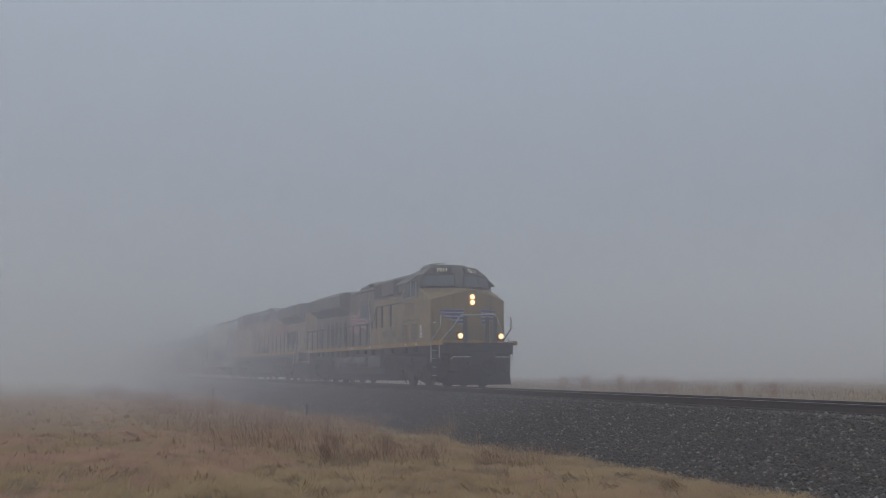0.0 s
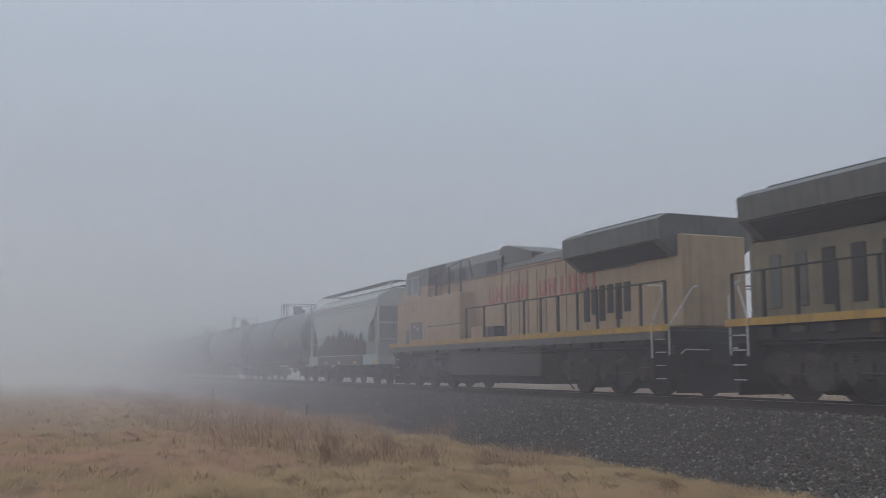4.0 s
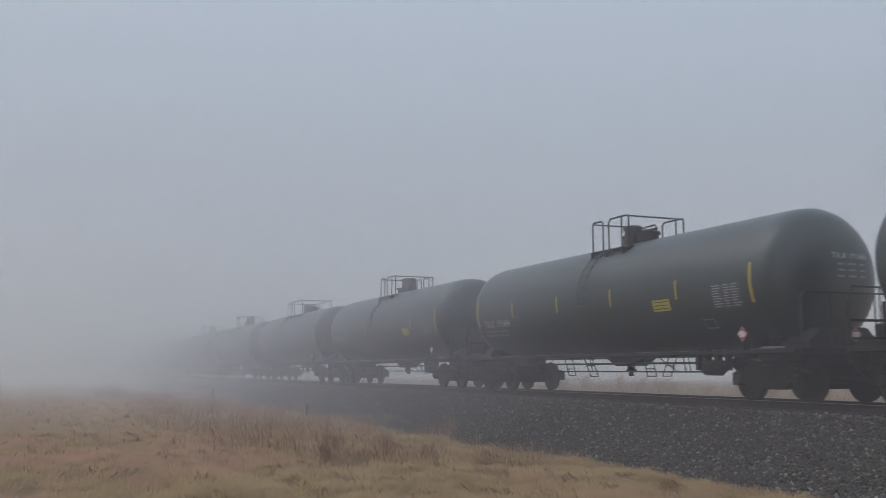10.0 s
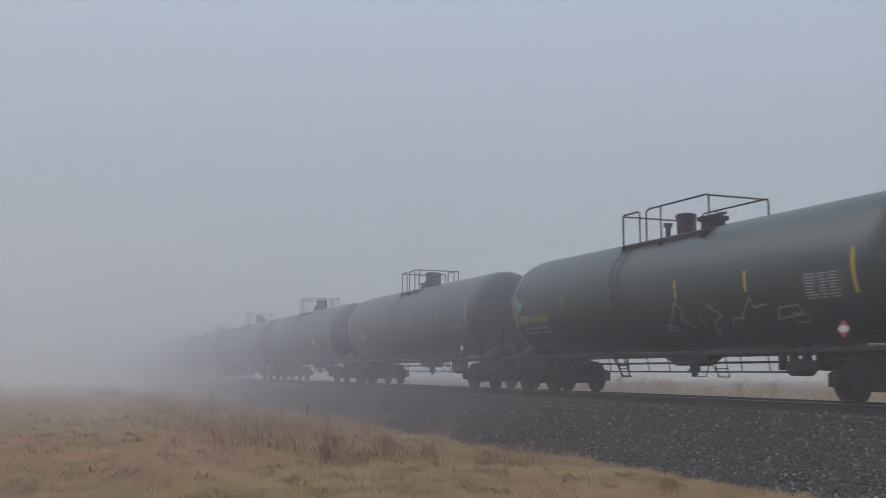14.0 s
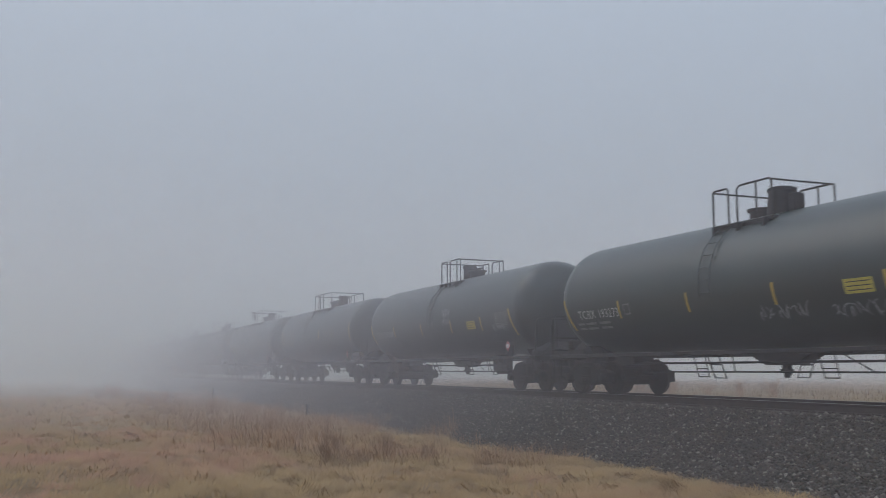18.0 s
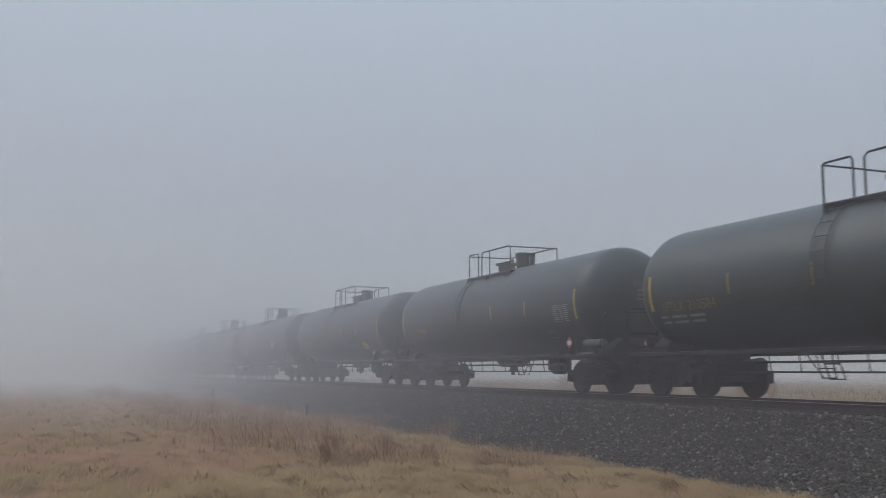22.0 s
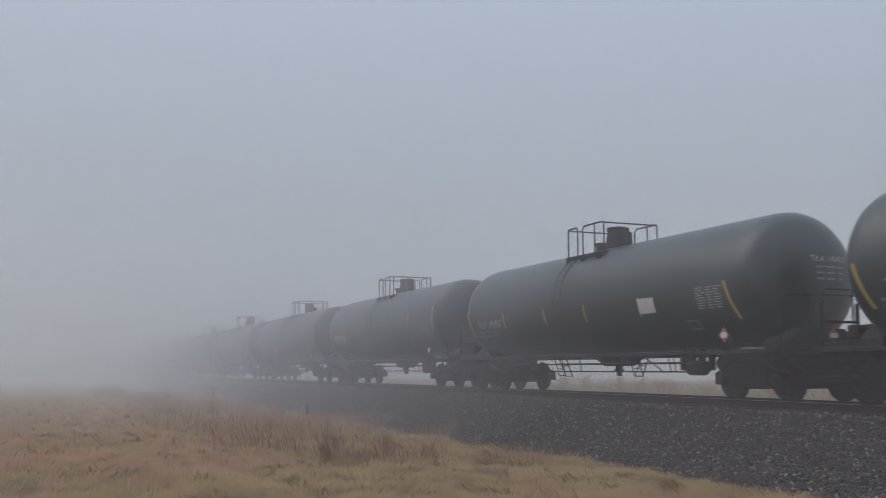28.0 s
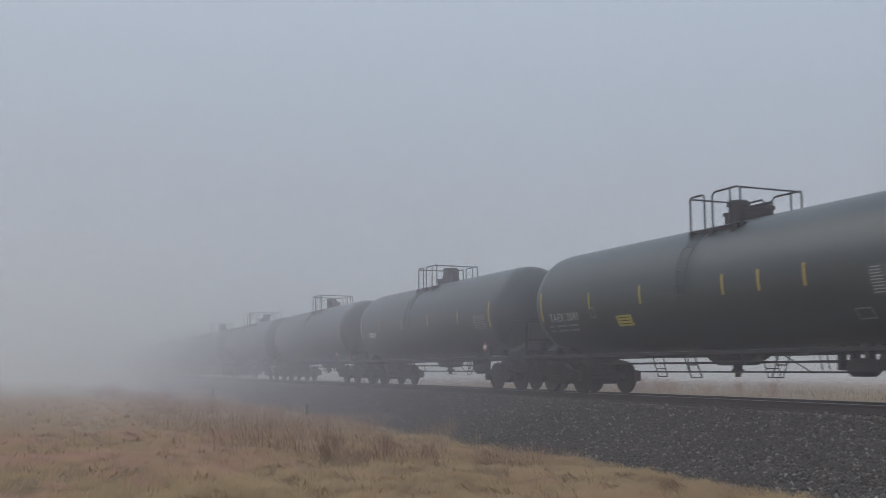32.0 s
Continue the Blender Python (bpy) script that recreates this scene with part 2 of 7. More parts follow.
# shadow brown: the shade between tufts is put into these blades' colour
SHADED_GRASS = material("shaded_grass_blades", (0.27, 0.19, 0.115), (0.19, 0.135, 0.085), rough=0.9, scale=3,
                      island=[(0.14, 0.10, 0.066), (0.24, 0.17, 0.10), (0.33, 0.24, 0.145)])
FIELD_GRASS = material("field_grass_blades", (0.36, 0.25, 0.12), (0.28, 0.19, 0.095), rough=0.9, scale=1.5, third=(0.40, 0.22, 0.11), third_scale=0.3, third_amount=0.7,
                       island=[(0.22, 0.15, 0.075), (0.34, 0.23, 0.11), (0.44, 0.31, 0.15)])
TWIG = material("dead_twig_bark", (0.38, 0.235, 0.135), (0.27, 0.165, 0.10), rough=0.9, scale=8)

# ---- mesh helpers ----
class Build:
    """Collects simple solids into one mesh."""

    def __init__(self):
        self.v, self.f = [], []

    def add(self, verts, faces):
        n = len(self.v)
        self.v += [tuple(p) for p in verts]
        self.f += [tuple(n + i for i in q) for q in faces]
        return self

    def box(self, x0, x1, y0, y1, z0, z1, c=0.0):
        """A box, its edges chamfered by c."""
        if c <= 0:
            p = [(x, y, z) for x in (x0, x1) for y in (y0, y1) for z in (z0, z1)]
            return self.add(p, [(0, 1, 3, 2), (4, 6, 7, 5), (0, 4, 5, 1), (2, 3, 7, 6), (0, 2, 6, 4), (1, 5, 7, 3)])
        c = min(c, 0.45 * min(x1 - x0, y1 - y0, z1 - z0))
        rings = []
        for z, i in ((z0, c), (z0 + c, 0), (z1 - c, 0), (z1, c)):
            a, b, d, e = x0 + i, x1 - i, y0 + i, y1 - i
            k = c if i == 0 else c * 0.4
            rings.append([(a + k, d, z), (b - k, d, z), (b, d + k, z), (b, e - k, z), (b - k, e, z), (a + k, e, z), (a, e - k, z), (a, d + k, z)])
        v = [p for r in rings for p in r]
        q = [tuple(range(7, -1, -1)), tuple(range(24, 32))]
        for r in range(3):
            q += [(r * 8 + i, r * 8 + (i + 1) % 8, r * 8 + 8 + (i + 1) % 8, r * 8 + 8 + i) for i in range(8)]
        return self.add(v, q)

    def cyl(self, p, q, r, n=12, r2=None, caps=True):
        """A cylinder or cone from p to q."""
        p, q = Vector(p), Vector(q)
        d = (q - p).normalized()
        a = d.orthogonal().normalized()
        b = d.cross(a)
        r2 = r if r2 is None else r2
        v = [p + (a * math.cos(t) + b * math.sin(t)) * r for t in (2 * math.pi * i / n for i in range(n))]
        v += [q + (a * math.cos(t) + b * math.sin(t)) * r2 for t in (2 * math.pi * i / n for i in range(n))]
        f = [(i, (i + 1) % n, n + (i + 1) % n, n + i) for i in range(n)]
        if caps:
            f += [tuple(range(n - 1, -1, -1)), tuple(range(n, 2 * n))]
        return self.add(v, f)

    def tube(self, pts, r, n=6):
        """A pipe along points, mitred at the bends."""
        pts = [Vector(p) for p in pts]
        rings = []
        ref = None
        for i, p in enumerate(pts):
            d = (pts[min(i + 1, len(pts) - 1)] - pts[max(i - 1, 0)]).normalized()
            if ref is None:
                ref = d.orthogonal().normalized()
            a = (ref - d * ref.dot(d))
            a = a.normalized() if a.length > 1e-4 else d.orthogonal().normalized()
            ref = a
            b = d.cross(a)
            rings.append([p + (a * math.cos(t) + b * math.sin(t)) * r for t in (2 * math.pi * k / n for k in range(n))])
        v = [p for ring in rings for p in ring]
        f = [(j * n + i, j * n + (i + 1) % n, (j + 1) * n + (i + 1) % n, (j + 1) * n + i) for j in range(len(pts) - 1) for i in range(n)]
        f += [tuple(range(n - 1, -1, -1)), tuple(range((len(pts) - 1) * n, len(pts) * n))]
        return self.add(v, f)

    def prism(self, poly, y0, y1):
        """A polygon of (x, z) points, thick from y0 to y1."""
        n = len(poly)
        v = [(x, y0, z) for x, z in poly] + [(x, y1, z) for x, z in poly]
        f = [tuple(range(n)), tuple(range(2 * n - 1, n - 1, -1))]
        f += [((i + 1) % n, i, n + i, n + (i + 1) % n) for i in range(n)]
        return self.add(v, f)

    def section(self, poly, x0, x1):
        """A polygon of (y, z) points, long from x0 to x1."""
        n = len(poly)
        v = [(x0, y, z) for y, z in poly] + [(x1, y, z) for y, z in poly]
        f = [tuple(range(n - 1, -1, -1)), tuple(range(n, 2 * n))]
        f += [(i, (i + 1) % n, n + (i + 1) % n, n + i) for i in range(n)]
        return self.add(v, f)

    def turned(self, profile, n=32, zc=0.0, axis="x"):
        """(along, radius) pairs turned about the x axis (or y) at height zc."""
        rings = []
        for s, r in profile:
            ring = []
            for t in (2 * math.pi * i / n for i in range(n)):
                a, b = r * math.cos(t), r * math.sin(t)
                ring.append((s, a, zc + b) if axis == "x" else (a, s, zc + b) if axis == "y" else (a, b, zc + s))
            rings.append(ring)
        v = [p for ring in rings for p in ring]
        f = [(j * n + i, j * n + (i + 1) % n, (j + 1) * n + (i + 1) % n, (j + 1) * n + i) for j in range(len(profile) - 1) for i in range(n)]
        f += [tuple(range(n - 1, -1, -1)), tuple(range((len(profile) - 1) * n, len(profile) * n))]
        return self.add(v, f)

    def mesh(self, name, smooth=True):
        me = bpy.data.meshes.new(name)
        me.from_pydata(self.v, [], self.f)
        bm = bmesh.new()
        bm.from_mesh(me)
        bmesh.ops.recalc_face_normals(bm, faces=bm.faces)
        bm.to_mesh(me)
        bm.free()
        if smooth:
            me.shade_smooth()
            me.set_sharp_from_angle(angle=radians(32))
        return me


def part(name, shape, mat, parent, label="", at=None):
    """One mesh object under a thing or a part."""
    me = shape.mesh(name) if isinstance(shape, Build) else shape
    if not me.materials:
        me.materials.append(mat)
    ob = new(name, me)
    ob.parent = parent
    if at is not None:
        ob.matrix_basis = at
    return tagged(ob, label)


def lettering(text, height, spacing=1.0):
    """A flat mesh of the text in the x-z plane, facing -y, from x = 0, of that capital height."""
    cu = bpy.data.curves.new("lettering", "FONT")
    cu.body, cu.size, cu.space_character = text, height / 0.69, spacing
    cu.resolution_u = 2
    ob = bpy.data.objects.new("lettering", cu)
    scene.collection.objects.link(ob)
    me = bpy.data.meshes.new_from_object(ob.evaluated_get(bpy.context.evaluated_depsgraph_get()))
    bpy.data.objects.remove(ob)
    me.transform(Matrix.Rotation(radians(90), 4, "X"))
    return me


def sheet(points, faces):
    me = bpy.data.meshes.new("sheet")
    me.from_pydata(points, [], faces)
    return me


TANK_R, TANK_Z = 1.545, 2.625
HEAD_POWER = 2.4   # how full the dished heads are


def on_tank(x, z, lift=0.006):
    """The place on the near flank of a tank at that height."""
    d = max(0.02, TANK_R ** 2 - (z - TANK_Z) ** 2)
    return (x, -math.sqrt(d) - lift, z)


def wrap_patch(x0, x1, z0, z1, steps=5, lean=0.0, lift=0.006):
    """A thin patch lying on the tank's flank."""
    v, f = [], []
    for i in range(steps + 1):
        z = z0 + (z1 - z0) * i / steps
        dx = lean * (z - z0)
        v += [on_tank(x0 + dx, z, lift), on_tank(x1 + dx, z, lift)]
        if i:
            f.append((2 * i - 2, 2 * i - 1, 2 * i + 1, 2 * i))
    return sheet(v, f)


def wrap_text(text, x, z, height, spacing=1.0, lift=0.008):
    me = lettering(text, height, spacing)
    for p in me.vertices:
        p.co = on_tank(x + p.co.x, z + p.co.z, lift)
    return me


# ---- track and ground ----
RAIL_TOP = -0.042


def ground_height(x, y):
    a = abs(y)
    if a < 4.6:
        z = -0.56 - max(0.0, a - 1.9) * 0.335
    elif y < 0:
        z = -1.465 + 0.10 * min(1.0, (a - 4.6) / 0.7) + 0.40 * min(1.0, (a - 4.6) / 9.0)
    else:
        z = -1.465 + 1.08 * min(1.0, (a - 4.6) / 5.0)
    if a > 4.4 and a < 80 and -130 < x < 40:
        z += 0.07 * noise.noise((x * 0.45, y * 0.45, 3.0)) + 0.075 * noise.noise((x * 1.3, y * 1.3, 8.0)) + 0.03 * noise.noise((x * 3.1, y * 3.1, 1.0))
    return z


def lines(lo, hi, step, far, growth=1.35):
    out = list(np.arange(lo, hi + 1e-6, step))
    s, a = step, lo
    while a > -far:
        s *= growth
        a -= s
        out.insert(0, a)
    s, a = step, hi
    while a < far:
        s *= growth
        a += s
        out.append(a)
    return out


def make_ground():
    xs = lines(-60.0, 4.0, 0.2, 2500)
    ys = lines(-26.0, 14.0, 0.2, 2500)
    v = [(x, y, ground_height(x, y)) for x in xs for y in ys]
    n = len(ys)
    f = [(i * n + j, (i + 1) * n + j, (i + 1) * n + j + 1, i * n + j + 1) for i in range(len(xs) - 1) for j in range(n - 1)]
    me = bpy.data.meshes.new("ground")
    me.from_pydata(v, [], f)
    me.shade_smooth()
    me.materials.append(SOIL)
    return tagged(new("ground", me), "dry straw-coloured prairie ground falling to the track", "ground", kind="structure")


def bed_height(y):
    a = abs(y)
    return -0.255 if a < 1.75 else -0.255 - (a - 1.75) * 0.372


def bed_surface(x, y):
    return bed_height(y) + (0.03 if abs(y) > 1.8 else 0.008) * noise.noise((x * 1.1, y * 1.1, 5.0))


def toe_line(x, y):
    """Where the grass meets the foot of the stones: a bulge of grass at x = -18.6, a bay of stones behind it."""
    edge = np.interp(x, (-60.0, -34.0, -28.0, -26.3, -24.0, -22.0, -20.5, -18.6, -17.0, -14.0), (-4.5, -4.7, -5.1, -4.85, -5.3, -5.65, -5.35, -4.65, -4.95, -5.05))
    return edge + 0.10 * (noise2(x, y * 0 + 3.3, 0.45, 3) - 0.5) * 2 + 0.14 * (noise2(x, y * 0 + 1.3, 1.7, 4) - 0.5) * 2


def make_bed():
    """The raised stone bed under the track."""
    ys = [-4.95, -4.3, -3.6, -2.9, -2.3, -1.75, -1.4, 0.0, 1.4, 1.75, 2.3, 2.9, 3.6, 4.3, 4.95]
    xs = lines(-70.0, 6.0, 0.5, 1500)
    v, f = [], []
    for x in xs:
        for y in ys:
            v.append((x, y, bed_surface(x, y) - 0.012))
    n = len(ys)
    for i in range(len(xs) - 1):
        f += [(i * n + j, (i + 1) * n + j, (i + 1) * n + j + 1, i * n + j + 1) for j in range(n - 1)]
    me = bpy.data.meshes.new("ballast_bed")
    me.from_pydata(v, [], f)
    me.shade_smooth()
    me.materials.append(BALLAST_BED)
    return tagged(new("ballast_bed", me), "dark grey crushed-stone ballast bed under the track", "ballast", kind="structure")


RAIL_PROFILE = [(-0.075, -0.186), (0.075, -0.186), (0.075, -0.172), (0.012, -0.155), (0.010, -0.048), (0.036, -0.036), (0.037, -0.008),
                (0.028, 0.0), (-0.028, 0.0), (-0.037, -0.008), (-0.036, -0.036), (-0.010, -0.048), (-0.012, -0.155), (-0.075, -0.172)]


def make_track():
    track = tagged(new("railway_track"), "single railway track on wooden ties and stone ballast", "track", kind="structure")
    track.location.z = RAIL_TOP
    for y in (-0.755, 0.755):
        b = Build().section([(y + p, z) for p, z in RAIL_PROFILE], -900, 300)
        rail = part("rail", b, RAIL_WEB, track, "rust-brown steel rail with a polished head")
        part("rail_head", Build().section([(y - 0.027, -0.004), (y + 0.027, -0.004), (y + 0.025, 0.0035), (y - 0.025, 0.0035)], -900, 300), RAIL_HEAD, rail, "polished running surface")
    me = Build().box(-0.115, 0.115, -1.37, 1.37, -0.375, -0.198, 0.012).mesh("tie")
    plate = Build()
    for y in (-0.755, 0.755):
        plate.box(-0.09, 0.09, y - 0.17, y + 0.17, -0.200, -0.180, 0.004)
        for dx in (-0.05, 0.05):
            for dy in (-0.1, 0.1):
                plate.box(dx - 0.012, dx + 0.012, y + dy - 0.012, y + dy + 0.012, -0.182, -0.155)
    plate = plate.mesh("tie_plate")
    rng = random.Random(4)
    x = -125.0
    while x < 8:
        tie = part("tie", me, TIE_WOOD, track, at=pose(x + rng.uniform(-0.02, 0.02), rng.uniform(-0.03, 0.03), rng.uniform(-0.004, 0.004), 0, 0, rng.uniform(-0.8, 0.8)))
        if x > -60:
            part("tie_plate", plate, RAIL_WEB, tie)
        x += 0.53
    return track


def scatter_mesh(name, verts, faces_per, mat):
    """A mesh from numpy: verts (n, k, 3), the same faces for each of the n pieces."""
    n, k = verts.shape[:2]
    tri = np.array(faces_per, dtype=np.int32)
    idx = (tri[None] + (np.arange(n, dtype=np.int32) * k)[:, None, None]).reshape(-1, tri.shape[1])
    me = bpy.data.meshes.new(name)
    me.vertices.add(n * k)
    me.vertices.foreach_set("co", np.ascontiguousarray(verts, dtype=np.float32).ravel())
    m = len(idx)
    me.loops.add(m * tri.shape[1])
    me.loops.foreach_set("vertex_index", idx.ravel())
    me.polygons.add(m)
    me.polygons.foreach_set("loop_start", np.arange(m, dtype=np.int32) * tri.shape[1])
    me.update(calc_edges=True)
    me.validate()
    me.materials.append(mat)
    return me


def make_stones():
    rng = np.random.default_rng(5)
    n_near, n_far = 78000, 22000
    x = np.concatenate([-8 - 26 * rng.random(n_near) ** 1.15, -34 - 30 * rng.random(n_far)])
    y = np.concatenate([-1.15 - 4.6 * rng.random(n_near), -1.15 - 4.0 * rng.random(n_far)])
    extra = 9000
    x = np.concatenate([x, -6 - 50 * rng.random(extra)])
    y = np.concatenate([y, -1.1 + 2.3 * rng.random(extra)])
    keep = y > toe_line(x, y) - 0.12 - 0.4 * rng.random(len(x)) ** 2
    x, y = x[keep], y[keep]
    n = len(x)
    a = np.abs(y)
    z = np.array([bed_surface(p, q) for p, q in zip(x.tolist(), y.tolist())]) - 0.006
    low = a > 4.5
    z[low] = np.maximum(z[low], heights(x[low], y[low]))
    size = (0.015 + 0.030 * rng.random(n) ** 1.8) * np.where(x < -34, 1.25, 1.0)
    base = np.array([(1, 0, 0), (0, 1, 0), (-1, 0, 0), (0, -1, 0), (0, 0, 0.62), (0, 0, -0.62)], dtype=float)
    v = base[None] * size[:, None, None] * rng.uniform(0.6, 1.5, (n, 6, 3)) + rng.normal(0, 0.25, (n, 6, 3)) * size[:, None, None]
    t = rng.random(n) * 2 * np.pi
    c, s = np.cos(t)[:, None], np.sin(t)[:, None]
    v = np.stack([v[..., 0] * c - v[..., 1] * s, v[..., 0] * s + v[..., 1] * c, v[..., 2]], -1)
    v += np.stack([x, y, z + size * 0.45], -1)[:, None, :]
    me = scatter_mesh("ballast_stones", v, [(0, 1, 4), (1, 2, 4), (2, 3, 4), (3, 0, 4), (1, 0, 5), (2, 1, 5), (3, 2, 5), (0, 3, 5)], STONE)
    return tagged(new("ballast_stones", me), "loose angular grey ballast stones on the track shoulder", "stones", kind="stuff")


def blades(name, mat, x, y, z, length, width, lean, seed, wind=(0.0, 0.0), curl=0.5, lay=None):
    """Bent tapering grass blades rooted at x, y, z. lay: the way each leans, in radians."""
    rng = np.random.default_rng(seed)
    n = len(x)
    t = rng.random(n) * 2 * np.pi if lay is None else lay
    dx, dy = np.cos(t) * lean + wind[0], np.sin(t) * lean + wind[1]
    h = np.sqrt(np.maximum(0.04, 1 - np.minimum(0.96, dx * dx + dy * dy)))
    px, py = -np.sin(t + 0.4), np.cos(t + 0.4)
    side = np.stack([px, py, np.zeros(n)], -1) * (width / 2)[:, None]
    root = np.stack([x, y, z], -1)
    mid = root + np.stack([dx * 0.45, dy * 0.45, h * 0.6], -1) * length[:, None]
    tip = root + np.stack([dx * (1 + curl * 0.5), dy * (1 + curl * 0.5), h * (1 - 0.35 * curl)], -1) * length[:, None]
    v = np.stack([root - side, root + side, mid + side * 0.8, mid - side * 0.8, tip], 1)
    return scatter_mesh(name, v, [(0, 1, 2), (0, 2, 3), (3, 2, 4)], mat)


def noise2(x, y, s, seed):
    """Smooth value noise for arrays."""
    r = np.random.default_rng(seed).random((64, 64))
    u, w = x * s, y * s
    i, j = np.floor(u).astype(int), np.floor(w).astype(int)
    fu, fw = u - i, w - j
    fu, fw = fu * fu * (3 - 2 * fu), fw * fw * (3 - 2 * fw)
    g = lambda a, b: r[a % 64, b % 64]
    return (g(i, j) * (1 - fu) + g(i + 1, j) * fu) * (1 - fw) + (g(i, j + 1) * (1 - fu) + g(i + 1, j + 1) * fu) * fw


def heights(x, y):
    return np.array([ground_height(a, b) for a, b in zip(x.tolist(), y.tolist())])


# ---- train parts ----
def make_wheelset(parent, x, radius, name="wheelset"):
    b = Build()
    for s in (-1, 1):
        y = 0.755 * s
        prof = [(y - 0.055 * s, 0.10), (y - 0.05 * s, radius + 0.028), (y - 0.02 * s, radius + 0.026), (y - 0.012 * s, radius), (y + 0.062 * s, radius - 0.004),
                (y + 0.062 * s, radius - 0.06), (y + 0.02 * s, radius - 0.09), (y + 0.01 * s, 0.17), (y + 0.05 * s, 0.12), (y + 0.05 * s, 0.09)]
        b.turned(prof, 28, 0.0, "y")
        for k in range(3):
            t = 2 * math.pi * k / 3
            b.cyl((0.28 * math.cos(t), y + 0.012 * s, 0.28 * math.sin(t)), (0.28 * math.cos(t), y + 0.03 * s, 0.28 * math.sin(t)), 0.035, 6)
    b.cyl((0, -1.08, 0), (0, 1.08, 0), 0.075, 10)
    ob = part(name, b, WHEEL_STEEL, parent, "steel wheels on an axle")
    ob.matrix_basis = pose(x, 0, radius)
    return ob


def make_truck(car, x):
    """A two-axle freight truck."""
    truck = Build()
    truck.box(-0.2, 0.2, -1.12, 1.12, 0.50, 0.80, 0.04)
    truck.box(-0.26, 0.26, -0.35, 0.35, 0.78, 0.90, 0.03)
    tr = part("truck", truck, RUNNING_GEAR, car, "grimy cast-steel two-axle truck", at=pose(x, 0, RAIL_TOP))
    frame_poly = [(-1.17, 0.34), (-1.17, 0.60), (-1.02, 0.66), (-0.66, 0.70), (-0.36, 0.86), (0.36, 0.86), (0.66, 0.70), (1.02, 0.66), (1.17, 0.60),
                  (1.17, 0.34), (1.06, 0.34), (1.02, 0.50), (0.74, 0.50), (0.66, 0.40), (0.42, 0.26), (-0.42, 0.26), (-0.66, 0.40), (-0.74, 0.50), (-1.02, 0.50), (-1.06, 0.34)]
    for y in (-1.0, 1.0):
        fr = part("side_frame", Build().prism(frame_poly, y - 0.09, y + 0.09), RUNNING_GEAR, tr)
        for dx in (-0.17, 0.0, 0.17):
            coil = []
            for k in range(5):
                coil += [(0.30 + 0.045 * k, 0.055), (0.318 + 0.045 * k, 0.072), (0.336 + 0.045 * k, 0.055)]
            part("spring", Build().turned([(0.299, 0.01)] + coil + [(0.53, 0.01)], 10, 0.0, "z"), WHEEL_STEEL, tr, at=pose(dx, y * 1.07, 0))
        for dx in (-0.89, 0.89):
            s = 1 if y > 0 else -1
            part("bearing_cap", Build().turned([(y + 0.02 * s, 0.13), (y + 0.14 * s, 0.13), (y + 0.19 * s, 0.10), (y + 0.2 * s, 0.02)], 14, 0.457, "y"), BLACK_STEEL, tr, at=pose(dx, 0, 0))
    for dx in (-0.37, 0.37):
        part("brake_beam", Build().box(dx - 0.07, dx + 0.07, -0.82, 0.82, 0.26, 0.46, 0.03), RUNNING_GEAR, tr)
    for dx in (-0.89, 0.89):
        make_wheelset(tr, dx, 0.457)
    return tr


def make_coupler(car, x, s):
    b = Build().box(min(x, x - 0.75 * s), max(x, x - 0.75 * s), -0.075, 0.075, 0.78, 0.93, 0.02)
    b.prism([(x - 0.02 * s, 0.70), (x - 0.02 * s, 1.0), (x + 0.24 * s, 0.98), (x + 0.30 * s, 0.85), (x + 0.24 * s, 0.72)], -0.02 - 0.12, 0.14)
    part("coupler", b, RUNNING_GEAR, car, "rusty knuckle coupler")
    part("air_hose", Build().tube([(x - 0.1 * s, -0.35, 0.82), (x + 0.05 * s, -0.33, 0.6), (x + 0.2 * s, -0.2, 0.42), (x + 0.32 * s, -0.05, 0.45)], 0.028), BLACK_STEEL, car)


def railing_loop(parent, pts, r=0.024):
    return part("railing", Build().tube(pts, r), BLACK_STEEL, parent)


